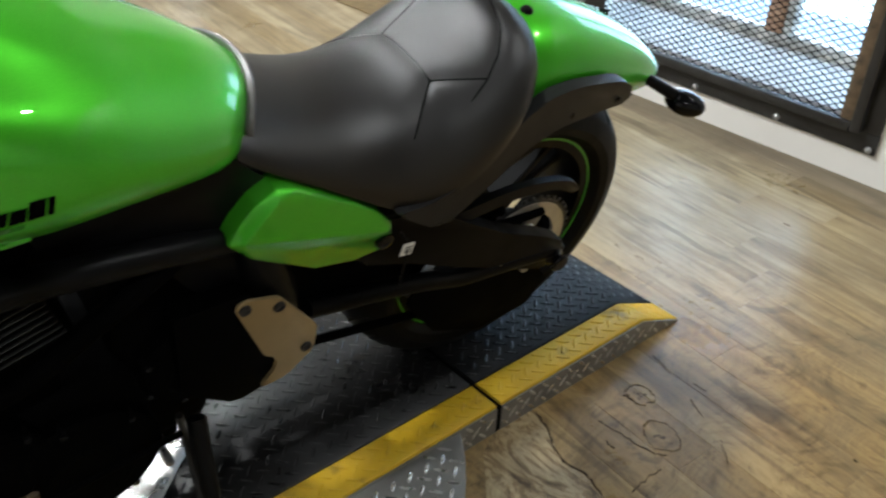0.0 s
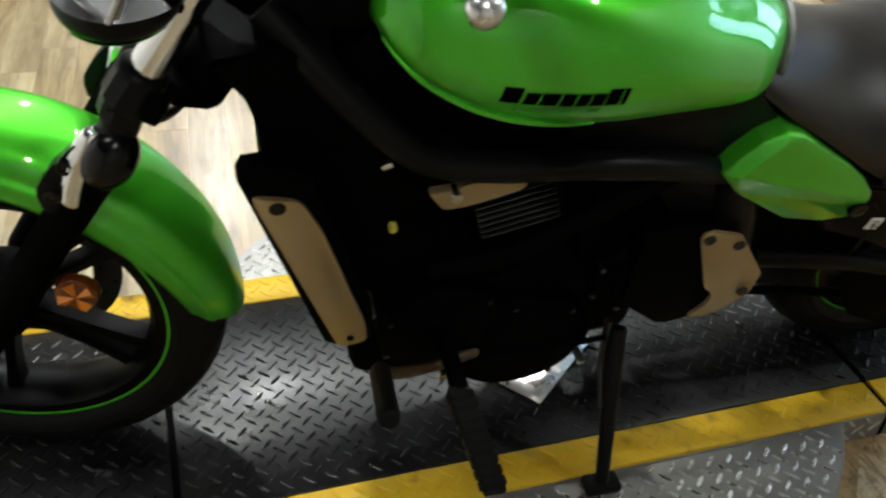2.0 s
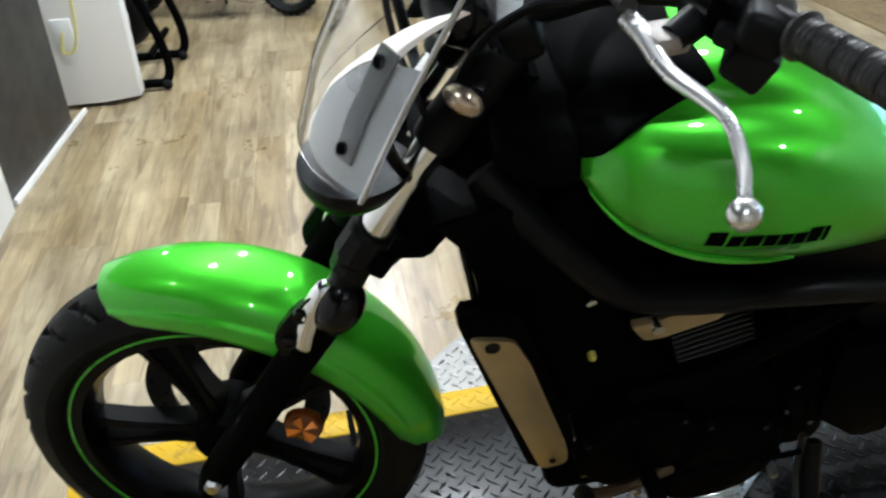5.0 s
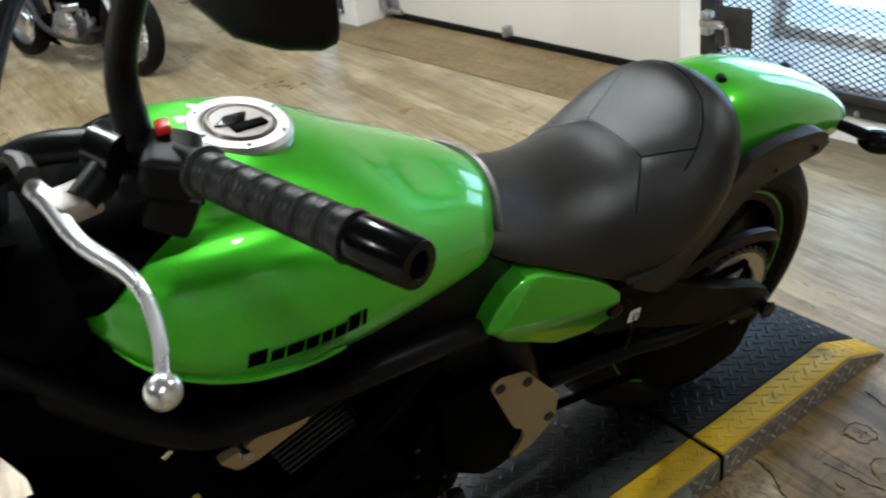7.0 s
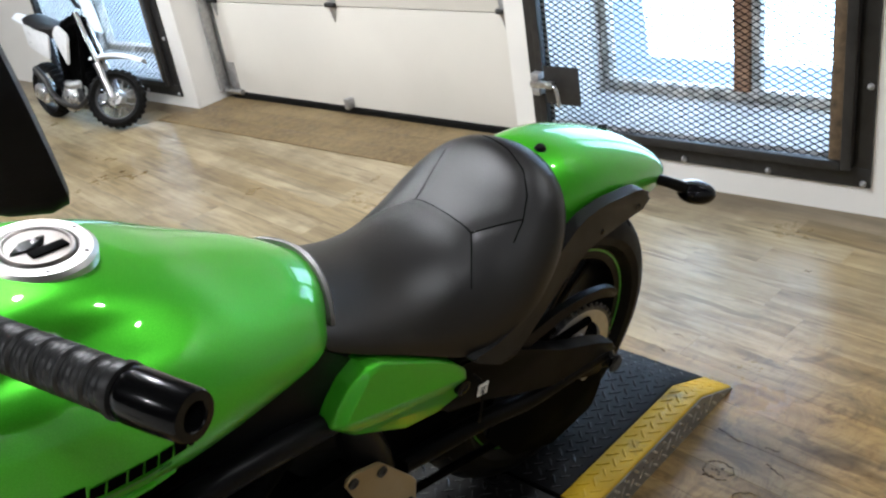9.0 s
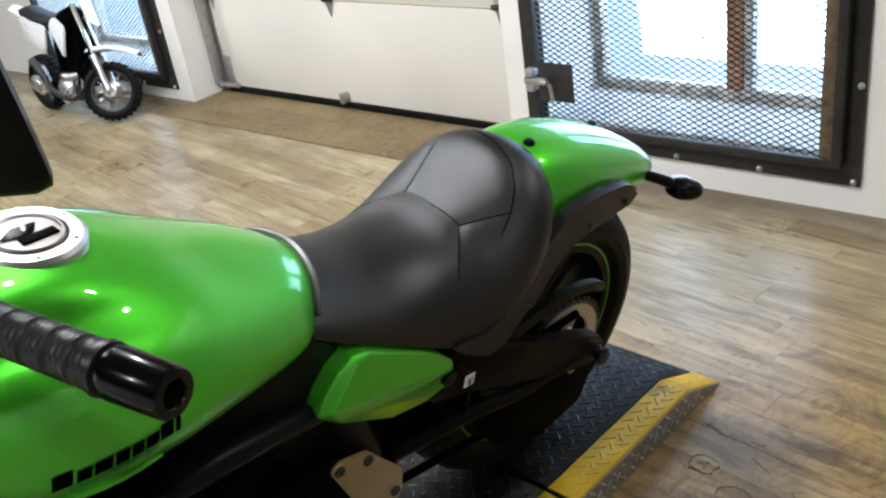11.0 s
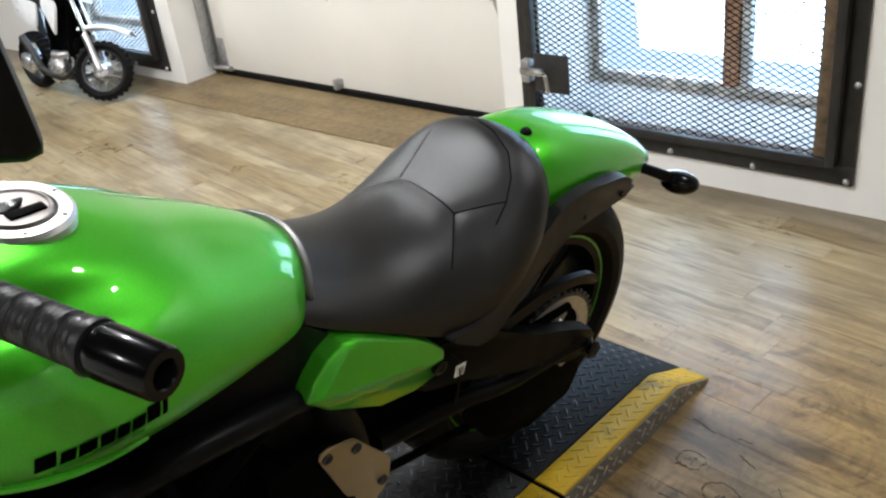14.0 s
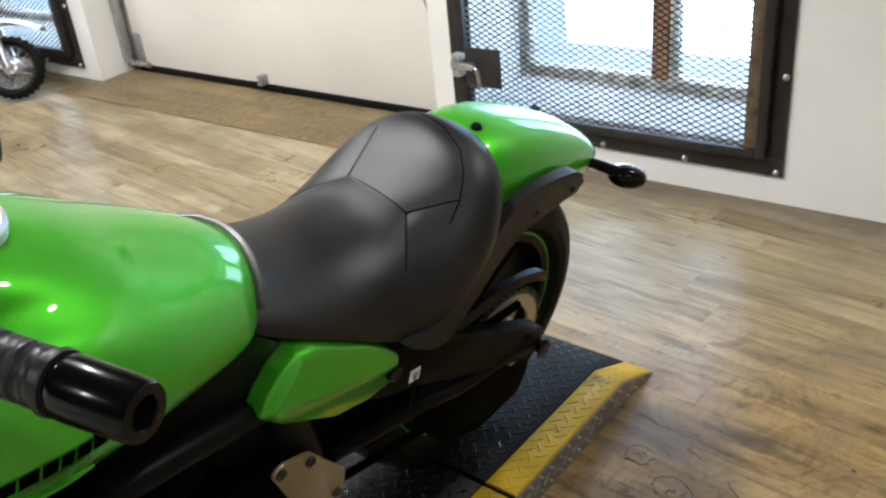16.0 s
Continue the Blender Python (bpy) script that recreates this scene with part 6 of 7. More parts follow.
half = [C0 + Vector((0.035, 0, 0.05)), C0 + Vector((0.035, -0.06, 0.055)), SI @ B(0.475, 0.16, 1.135), SI @ B(0.525, 0.235, 1.166), GRIP_IN, END - axis_g * 0.02]
tube(bm, [Vector((p.x, -p.y, p.z)) for p in half[:0:-1]] + half, 0.0125, 12, n=80)
hb = part("handlebar", steered(bm), PLASTIC, moto, "black wide handlebar")
for s in (1, -1):
    def sd(p):
        return Vector((p.x, p.y * s, p.z))
    g0, g1_ = sd(GRIP_IN), sd(END)
    d = (g1_ - g0).normalized()
    bm = bmesh.new()
    Lg = (END - GRIP_IN).length - 0.045
    pts, rad = [], []
    for k in range(85):
        pts.append(g0 + d * Lg * k / 84)
        f = (k * 7 / 84) % 1.0
        rad.append(0.0150 - (0.0015 if f < 0.14 and 3 < k < 80 else 0.0) + (0.003 if k < 3 else 0.0016 if k > 81 else 0.0) - 0.0004 * math.cos(f * 50))
    tube(bm, pts, rad, 24, n=84)
    part("grip", steered(bm), GRIP, hb, "ribbed rubber grip")
    bm = bmesh.new()
    across = d.to_track_quat("Z", "Y").to_matrix().to_4x4()
    lathe(bm, [(0.0, -0.004), (0.0130, -0.004), (0.0158, 0.0), (0.0160, 0.004), (0.0150, 0.041), (0.0140, 0.043), (0.0088, 0.0435), (0.0080, 0.0425), (0.0078, 0.030), (0.0, 0.030)], Matrix.Translation(g0 + d * (Lg + 0.004)) @ across, 28)
    part("bar_end", steered(bm), GLOSS, hb, "gloss black bar end weight")
    bm = bmesh.new()
    mx = Matrix.Translation(g0 - d * 0.03 + Vector((-0.004, 0, -0.010))) @ pose(0, 0, 0, 0, 15, -17 * s)
    rbox(bm, (0.036, 0.054, 0.030), mx @ pose(0, 0, 0.008), 0.008, 3)
    rbox(bm, (0.034, 0.044, 0.034), mx @ pose(0.003, 0.004 * s, -0.022, 0, 12, 0), 0.006, 2)
    rbox(bm, (0.016, 0.020, 0.016), mx @ pose(-0.022, -0.010 * s, -0.006), 0.004, 2)
    sw = part("switch_box", steered(bm), PLASTIC, hb, "black switch box")
    bm = bmesh.new()
    rbox(bm, (0.010, 0.014, 0.007), Matrix.Translation(g0 - d * 0.045 + Vector((0.006, 0, 0.0185))), 0.002)
    part("switch", steered(bm), RED if s > 0 else GLOSS, sw)
    bm = bmesh.new()
    rbox(bm, (0.030, 0.034, 0.016), Matrix.Translation(sd(SI @ B(0.480, 0.256, 1.150))) @ pose(0, 0, 0, 0, 0, 20 * s), 0.005, 2)
    pv = part("lever_clamp", steered(bm), plain("grey_cast_clamp", (0.34, 0.31, 0.29), 0.45, metal=0.8), hb, "grey cast lever clamp")
    bm = bmesh.new()
    cb = sd(SI @ B(0.520, 0.245, 1.166))
    tube(bm, [cb - d * 0.016, cb + d * 0.016], 0.022, 18)
    part("bar_clamp", steered(bm), GLOSS, hb)
    bm = bmesh.new()
    tube(bm, [sd(SI @ B(0.484, 0.262, 1.152)), cb], [0.012, 0.014], 12)
    part("clamp_neck", steered(bm), PLASTIC, hb)
    bm = bmesh.new()
    lv = [sd(q) for q in LEVER]
    tube(bm, lv, [0.0078, 0.0078, 0.0064, 0.0054, 0.0049, 0.0049], 12, n=40, squash=0.8)
    bmesh.ops.create_uvsphere(bm, u_segments=16, v_segments=10, radius=0.0108, matrix=Matrix.Translation(lv[-1]))
    part("lever", steered(bm), ALU, hb, "polished aluminium lever")
    bm = bmesh.new()
    tube(bm, [lv[0] + Vector((0.0, 0, 0.008)), sd(SI @ B(0.463, 0.20, 1.153)), sd(SI @ B(0.458, 0.18, 1.15))], [0.008, 0.008, 0.005], 10)
    part("cable_adjuster", steered(bm), FIN, hb)
    # mirror
    mc = sd(SI @ B(0.582, 0.362, 1.369))
    mb = sd(SI @ B(0.53, 0.252, 1.175))
    bm = bmesh.new()
    tube(bm, [mb, mb + Vector((0.004, 0, 0.06)), mb.lerp(mc, 0.6) + Vector((-0.01, 0, 0.05)), mc + Vector((-0.02, 0, 0.0))], [0.013, 0.0105, 0.009, 0.008], 12)
    mir = part("mirror", steered(bm), PLASTIC, hb, "black rear-view mirror on a stem")
    bm = bmesh.new()
    mo = Matrix.Translation(mc + Vector((0, 0.004 * s, -0.004))) @ pose(0, 0, 0, 0, -8, 0) @ Matrix.Diagonal((1, 1.04, 1.06, 1))
    skin(bm, [[mo @ Vector((x, a * k, b * k)) for a, b in smooth_loop([(-0.098, -0.012), (-0.072, -0.052), (0.0, -0.063), (0.070, -0.054), (0.104, -0.010), (0.098, 0.035), (0.05, 0.056), (-0.05, 0.056), (-0.095, 0.030)], 5)] for x, k in ((-0.047, 0.22), (-0.042, 0.52), (-0.030, 0.78), (-0.012, 0.93), (0.004, 1.0), (0.012, 0.99), (0.014, 0.94))])
    part("mirror_shell", steered(bm), PLASTIC, mir, sharp=60)
POD = Matrix.Translation((0.392, -0.02, 1.040)) @ pose(0, 0, 0, 0, 62, 0) @ Matrix.Diagonal((0.66, 0.66, 0.52, 1))
bm = bmesh.new()
lathe(bm, [(0, 0.022), (0.052, 0.022), (0.060, 0.019), (0.068, 0.008), (0.073, -0.012), (0.072, -0.035), (0.065, -0.060), (0.052, -0.082), (0.034, -0.098), (0.015, -0.106), (0, -0.108)], POD, 40)
gau = part("instrument", steered(bm), GLOSS, moto, "black round instrument pod")
bm = bmesh.new()
lathe(bm, [(0, 0.0235), (0.046, 0.0235), (0.046, 0.0222), (0, 0.0222)], POD, 36)
part("dial_glass", steered(bm), GLOSS, gau)
bm = bmesh.new()
slab(bm, rounded([(0.312, 0.985), (0.345, 1.045), (0.366, 1.092), (0.374, 1.088), (0.362, 1.045), (0.338, 0.985)], 0.006), 0.012, lambda a, b, d: Vector((a, 0.05 + d, b)), 0.003)
part("hood_blade", steered(bm), PLASTIC, gau, "black blade of the instrument hood")
bm = bmesh.new()
rbox(bm, (0.07, 0.10, 0.05), Matrix.Translation((0.425, -0.01, 1.005)) @ pose(0, 0, 0, 0, -20, 0), 0.012, 3)
part("hood_base", steered(bm), PLASTIC, gau)
# cables
for pts, r in (([SI @ B(0.458, 0.185, 1.15), Vector((0.475, -0.16, 1.10)), Vector((0.449, -0.13, 1.083)), Vector((0.420, -0.10, 1.052)), Vector((0.392, -0.08, 1.013)), Vector((0.36, -0.05, 0.93))], 0.0048),
               ([SI @ B(0.44, -0.20, 1.12), SI @ B(0.34, -0.12, 1.14), SI @ B(0.30, 0.0, 1.05), SI @ B(0.34, 0.05, 0.9)], 0.004)):
    bm = bmesh.new()
    tube(bm, pts, r, 8, n=30)
    part("cable", steered(bm), PLASTIC, moto)

# ---- torn floor by the ramp ----
def floor_line(name, pts, r, parent, material):
    bm = bmesh.new()
    path = []
    rg = random.Random(len(pts) * 7 + int(pts[0][0] * 1000))
    for p in spline([(a, b, 0.0004) for a, b in pts], (len(pts) - 1) * 7):
        path.append(p + Vector((rg.uniform(-0.003, 0.003), rg.uniform(-0.003, 0.003), 0)))
    tube(bm, path, [r * rg.uniform(0.4, 1.3) for _ in path], 6, n=len(path) - 1, squash=0.35)
    return part(name, bm, material, parent)


CRACK = plain("dark_crack_dirt", (0.06, 0.04, 0.02), 0.9, vary=0.4, scale=40)
floor_line("crack", [(1.575, -0.213), (1.561, -0.261), (1.529, -0.338), (1.537, -0.402), (1.527, -0.451), (1.50, -0.55), (1.46, -0.64)], 0.0036, floor, CRACK)
floor_line("crack", [(1.663, -0.308), (1.672, -0.37), (1.681, -0.424), (1.70, -0.45)], 0.0014, floor, CRACK)
floor_line("crack", [(1.574, -0.473), (1.62, -0.468), (1.665, -0.466)], 0.0013, floor, CRACK)
floor_line("crack", [(1.906, -0.234), (1.892, -0.294)], 0.0014, floor, CRACK)
floor_line("crack", [(1.863, -0.374), (1.843, -0.421)], 0.0012, floor, CRACK)
floor_line("crack", [(1.819, -0.483), (1.782, -0.53)], 0.0012, floor, CRACK)
KNOT = plain("brown_knot_stain", (0.085, 0.058, 0.028), 0.6, vary=0.35, scale=45)
# knots: broken dark rings with a few spots inside
for cx, cy, r in ((1.786, -0.304, 0.026), (1.734, -0.41, 0.036)):
    rg = random.Random(int(cx * 100))
    ring_pts = [(r * rg.uniform(0.82, 1.12), 2 * math.pi * k / 11) for k in range(11)]
    floor_line("knot_ring", [(cx + a * math.cos(b), cy + 1.15 * a * math.sin(b)) for a, b in ring_pts + ring_pts[:1]], 0.0011, floor, KNOT)
    for k in range(7):
        a0, q = rg.uniform(0, 6.28), rg.uniform(0.1, 0.7) * r
        bm = bmesh.new()
        slab(bm, smooth_loop([(cx + q * math.cos(a0) + rg.uniform(0.0015, 0.004) * math.cos(b), cy + q * math.sin(a0) + rg.uniform(0.0015, 0.004) * math.sin(b)) for b in (0, 1.2, 2.5, 3.8, 5.0)], 3), 0.0004, lambda a, b, d: Vector((a, b, 0.0001 + d)), 0)
        part("knot_spot", bm, CRACK, floor)
rg = random.Random(9)
for k in range(26):
    bx, by = rg.uniform(1.55, 2.9), rg.uniform(-0.9, 1.6)
    floor_line("floor_nick", [(bx, by), (bx + rg.uniform(-0.006, 0.006), by + rg.uniform(0.01, 0.035))], rg.uniform(0.0008, 0.002), floor, CRACK)
# the vinyl is gone beside the turntable: bare boards
bm = bmesh.new()
slab(bm, [(1.575, -0.205), (1.561, -0.261), (1.529, -0.338), (1.537, -0.402), (1.527, -0.451), (1.48, -0.60), (1.40, -0.75), (1.25, -0.62), (1.30, -0.40), (1.42, -0.24), (1.48, -0.205)], 0.0012, lambda a, b, d: Vector((a, b, d - 0.0006)), 0)
part("bare_patch", bm, swirl_wood("bare_brown_subfloor", [(0.075, 0.047, 0.020), (0.27, 0.185, 0.085), (0.50, 0.39, 0.22)], 0.42), floor, "bare brown patch of torn floor")

# crumpled foil sheet lying on the deck
bm = bmesh.new()
rg = random.Random(3)
grid = [[None] * 9 for _ in range(9)]
for i in range(9):
    for j in range(9):
        p = Matrix.Rotation(radians(43), 4, "Z") @ Vector((0.21 * i / 8, 0.20 * j / 8, 0))
        grid[i][j] = Vector((0.842 + p.x, -0.085 + p.y, H + 0.004 + rg.uniform(0, 0.004)))
rows = [r + [p - Vector((0, 0, 0.0012)) for p in r[::-1]] for r in grid]
skin(bm, rows)
tagged(part("foil_sheet", bm, plain("crumpled_bright_foil", (0.78, 0.76, 0.74), 0.3, metal=0.85, vary=0.05, bump=0.3, bump_scale=60), sharp=180), "crumpled silver foil sheet lying on the deck", "foil sheet")

# ---- small motorcycles parked behind ----
SPOKE = plain("bright_spoke_steel", (0.75, 0.75, 0.76), 0.25, metal=0.9)


def spoked_wheel(bike, name, c, R, width, knobs):
    """A wire wheel about local y at c."""
    m = Matrix.Translation(c)
    rim_r = R * 0.70
    segs = 112 if knobs else 64
    bm = bmesh.new()
    hw = width / 2
    prof = [(rim_r, -hw * 0.6), (rim_r + (R - rim_r) * 0.4, -hw), (R * 0.965, -hw * 0.72), (R, -hw * 0.3), (R, hw * 0.3), (R * 0.965, hw * 0.72), (rim_r + (R - rim_r) * 0.4, hw), (rim_r, hw * 0.6)]
    vs = []
    for k in range(segs):
        a = 2 * math.pi * k / segs
        low = knobs and (k // 2) % 2
        vs.append([bm.verts.new(m @ Vector(((r - (0.007 if low and r > R * 0.9 else 0)) * math.cos(a), y, (r - (0.007 if low and r > R * 0.9 else 0)) * math.sin(a)))) for r, y in prof])
    for k in range(segs):
        a, b = vs[k], vs[(k + 1) % segs]
        for i in range(len(prof)):
            bm.faces.new((a[i], a[(i + 1) % len(prof)], b[(i + 1) % len(prof)], b[i]))
    w = part(name, bm, RUBBER, bike, "black knobbly tyre on a spoked wheel" if knobs else "black street tyre on a spoked wheel")
    bm = bmesh.new()
    mm = m @ Y_UP
    lathe(bm, [(rim_r + 0.002, -hw * 0.5), (rim_r - 0.008, -hw * 0.45), (rim_r - 0.010, 0), (rim_r - 0.008, hw * 0.45), (rim_r + 0.002, hw * 0.5), (rim_r + 0.004, 0)], mm, 48, True)
    part("rim", bm, STEEL if not knobs else FRAME_BLACK, w)
    bm = bmesh.new()
    lathe(bm, [(0, -0.045), (R * 0.22, -0.04), (R * 0.31, -0.015), (R * 0.31, 0.015), (R * 0.22, 0.04), (0, 0.045)], mm, 24)
    part("hub", bm, ALU, w)
    for k in range(24):
        a = 2 * math.pi * k / 24
        b = a + (0.35 if k % 2 else -0.35)
        s = 1 if k % 4 < 2 else -1
        bm = bmesh.new()
        tube(bm, [m @ Vector((R * 0.22 * math.cos(b), s * 0.03, R * 0.22 * math.sin(b))), m @ Vector((rim_r * math.cos(a), s * 0.004, rim_r * math.sin(a)))], 0.0021, 5)
        part("spoke", bm, SPOKE, w)
    return w


def small_bike(M, R, wb, body, label, knobs=True, tall=1.0, seat_h=0.55, tyre_w=0.07, turn=0.0, tank_paint=None, group="parked small motorcycles"):
    before = set(bpy.data.objects)
    bike = empty("small_motorcycle", M, label, "motorcycle", group)
    fz, rz = R, R
    spoked_wheel(bike, "front_wheel", Vector((0, 0, fz)), R, tyre_w, knobs)
    spoked_wheel(bike, "rear_wheel", Vector((wb, 0, rz)), R * (1.0 if knobs else 0.92), tyre_w * 1.15, knobs)
    hx, hz = wb * 0.27, seat_h + 0.13 * tall
    for s in (1, -1):
        bm = bmesh.new()
        tube(bm, [Vector((0.0, 0.055 * s, fz)), Vector((hx * 0.45, 0.055 * s, fz + (hz - fz) * 0.45))], 0.019, 10)
        part("fork_slider", bm, STEEL, bike)
        bm = bmesh.new()
        tube(bm, [Vector((hx * 0.45, 0.055 * s, fz + (hz - fz) * 0.45)), Vector((hx * 1.05, 0.055 * s, hz + 0.03))], 0.015, 10)
        part("fork_tube", bm, CHROME, bike)
        bm = bmesh.new()
        tube(bm, [Vector((wb * 0.45, 0.05 * s, R + 0.02)), Vector((wb, 0.055 * s, rz))], 0.016, 8)
        part("swingarm", bm, ENGINE, bike)
        bm = bmesh.new()
        tube(bm, [Vector((hx, 0.02 * s, hz)), Vector((wb * 0.45, 0.07 * s, hz - 0.10)), Vector((wb * 0.50, 0.07 * s, R + 0.0))], 0.016, 8)
        part("frame_tube", bm, ENGINE, bike)
        bm = bmesh.new()
        tube(bm, [Vector((hx, 0.02 * s, hz - 0.05)), Vector((hx * 1.15, 0.06 * s, R + 0.02)), Vector((wb * 0.50, 0.07 * s, R - 0.07))], 0.014, 8)
        part("frame_tube", bm, ENGINE, bike)
    bm = bmesh.new()
    tube(bm, [Vector((hx * 1.25, -0.30, hz + 0.17)), Vector((hx * 1.15, -0.16, hz + 0.17)), Vector((hx * 1.05, -0.05, hz + 0.08)), Vector((hx * 1.05, 0.05, hz + 0.08)), Vector((hx * 1.15, 0.16, hz + 0.17)), Vector((hx * 1.25, 0.30, hz + 0.17))], 0.011, 8)
    part("handlebar", bm, FRAME_BLACK, bike)
    for s in (1, -1):
        bm = bmesh.new()
        tube(bm, [Vector((hx * 1.2, 0.20 * s, hz + 0.17)), Vector((hx * 1.25, 0.31 * s, hz + 0.17))], 0.016, 10)
        part("grip", bm, RUBBER, bike)
    # front fender
    bm = bmesh.new()
    rows = []
    for i in range(13):
        f = i / 12
        x = -R * 0.95 + (R * 1.75) * f
        z = fz + R * 1.34 + 0.022 * math.sin(math.pi * f) + 0.012 * f
        hw = 0.042 + 0.036 * math.sin(math.pi * min(1, f * 0.9 + 0.1))
        rows.append([Vector((x, hw * u, z - 0.02 * u * u)) for u in (-1, -0.5, 0, 0.5, 1)] + [Vector((x, hw * u, z - 0.02 * u * u - 0.006)) for u in (1, 0.5, 0, -0.5, -1)])
    skin(bm, rows)
    part("front_fender", bm, body, bike)
    # engine
    bm = bmesh.new()
    rbox(bm, (wb * 0.28, 0.16, R * 0.75), pose(wb * 0.42, 0, R * 0.98), 0.03, 3)
    eng = part("engine", bm, DARK_STEEL, bike, "grey alloy engine")
    bm = bmesh.new()
    rbox(bm, (wb * 0.40, 0.11, R * 0.95), pose(wb * 0.43, 0, R * 1.42, 0, 8, 0), 0.03, 3)
    part("airbox", bm, ENGINE, bike, "black airbox and frame covers")
    bm = bmesh.new()
    tube(bm, [Vector((wb * 0.34, 0.05, R * 1.5)), Vector((wb * 0.44, 0.085, R * 1.45)), Vector((wb * 0.54, 0.05, R * 1.55))], [0.018, 0.026, 0.018], 12)
    part("carburettor", bm, STEEL, eng)
    bm = bmesh.new()
    slab(bm, rounded([(wb * 0.52, R * 0.55), (wb * 0.72, R * 0.75), (wb * 0.72, R * 1.15), (wb * 0.56, R * 1.35)], 0.03), 0.014, lambda a, b, d: Vector((a, 0.085 + d, b)), 0.003)
    part("side_cover", bm, ENGINE, bike)
    bm = bmesh.new()
    lathe(bm, [(0, 0.004), (R * 0.26, 0.004), (R * 0.30, 0.0), (R * 0.33, -0.004), (R * 0.40, -0.008), (R * 0.44, -0.016), (R * 0.45, -0.05), (0, -0.05)], Matrix.Translation((wb * 0.46, 0.112, R * 0.98)) @ Matrix.Rotation(radians(-90), 4, "X"), 32)
    part("engine_cover", bm, ALU, eng)
    for k in range(6):
        bm = bmesh.new()
        rbox(bm, (0.004, 0.13, 0.12), pose(wb * 0.26 + 0.016 * k, 0, R * 1.2, 0, 20, 0), 0.001, 1)
        part("cooling_fin", bm, STEEL, eng)
    bm = bmesh.new()
    tube(bm, [Vector((wb * 0.26, 0.03, R * 1.3)), Vector((wb * 0.22, 0.08, R * 1.1)), Vector((wb * 0.34, 0.11, R * 0.75)), Vector((wb * 0.60, 0.12, R * 1.0)), Vector((wb * 0.72, 0.115, R * 1.55)), Vector((wb * 0.86, 0.11, R * 1.95))], [0.011, 0.011, 0.013, 0.016, 0.020, 0.020], 10)
    part("exhaust", bm, FRAME_BLACK, bike)
    # tank, shrouds, seat, tail
    bm = bmesh.new()
    rows = []
    for x, hw, zt, zb in ((hx * 1.15, 0.03, hz - 0.01, hz - 0.10), (hx * 1.35, 0.075, hz + 0.03, hz - 0.13), (wb * 0.42, 0.085, hz + 0.02, hz - 0.13), (wb * 0.52, 0.06, hz - 0.03, hz - 0.10)):
        rows.append([Vector((x, hw * math.sin(a), (zt + zb) / 2 + (zt - zb) / 2 * math.cos(a))) for a in (2 * math.pi * k / 16 for k in range(16))])
    skin(bm, rows)
    part("fuel_tank", bm, tank_paint or body, bike)
    bm = bmesh.new()
    rows = []
    for x, hw, zt, zb in ((hx * 1.25, 0.03, hz - 0.06, R * 1.35), (hx * 1.45, 0.065, hz - 0.05, R * 1.2), (wb * 0.50, 0.07, hz - 0.05, R * 1.15), (wb * 0.62, 0.05, hz - 0.07, R * 1.3)):
        rows.append([Vector((x, hw * math.sin(a), (zt + zb) / 2 + (zt - zb) / 2 * math.cos(a))) for a in (2 * math.pi * k / 14 for k in range(14))])
    skin(bm, rows)
    part("frame_body", bm, ENGINE, bike)
    bm = bmesh.new()
    rbox(bm, (wb * 0.18, 0.05, R * 0.55), pose(wb * 0.84, 0.105, R * 1.08, 0, -18, 0), 0.022, 3)
    part("heat_shield", bm, ALU, bike, "bright exhaust heat shield")
    for s in (1, -1):
        bm = bmesh.new()
        slab(bm, rounded([(hx * 1.0, hz - 0.06), (hx * 1.5, hz - 0.01), (wb * 0.5, hz - 0.06), (wb * 0.36, hz - 0.22), (hx * 1.3, hz - 0.20)], 0.02), 0.012, lambda a, b, d: Vector((a, s * (0.085 + d), b)), 0.003)
        part("shroud", bm, body, bike)
        bm = bmesh.new()
        slab(bm, rounded([(wb * 0.60, hz - 0.07), (wb * 0.98, hz - 0.02), (wb * 0.95, hz - 0.14), (wb * 0.66, hz - 0.20)], 0.02), 0.010, lambda a, b, d: Vector((a, s * (0.075 + d), b)), 0.003)
        part("side_plate", bm, body, bike)
    bm = bmesh.new()
    rows = []
    for x, hw, zt in ((wb * 0.45, 0.05, hz - 0.01), (wb * 0.6, 0.075, hz - 0.03), (wb * 0.8, 0.085, hz - 0.02), (wb * 1.02, 0.065, hz + 0.02)):
        rows.append([Vector((x, hw * u, zt - 0.015 * u * u)) for u in (-1, -0.5, 0, 0.5, 1)] + [Vector((x, hw * u * 0.9, zt - 0.06)) for u in (1, 0.5, 0, -0.5, -1)])
    skin(bm, rows)
    part("seat", bm, LEATHER, bike)
    bm = bmesh.new()
    rows = []
    for i in range(9):
        f = i / 8
        x = wb * 0.85 + wb * 0.42 * f
        z = hz - 0.03 + 0.05 * f
        hw = 0.07 - 0.03 * f
        rows.append([Vector((x, hw * u, z - 0.02 * u * u)) for u in (-1, -0.5, 0, 0.5, 1)] + [Vector((x, hw * u, z - 0.02 * u * u - 0.008)) for u in (1, 0.5, 0, -0.5, -1)])
    skin(bm, rows)
    part("rear_fender", bm, body, bike)
    bm = bmesh.new()
    slab(bm, rounded([(-0.075, -0.09), (0.075, -0.09), (0.09, 0.06), (0.06, 0.09), (-0.06, 0.09), (-0.09, 0.06)], 0.02), 0.008, lambda a, b, d: Vector((hx * 0.72 - d + b * 0.4, a, hz + 0.03 + b)), 0.002)
    part("number_board", bm, body, bike)
    bm = bmesh.new()
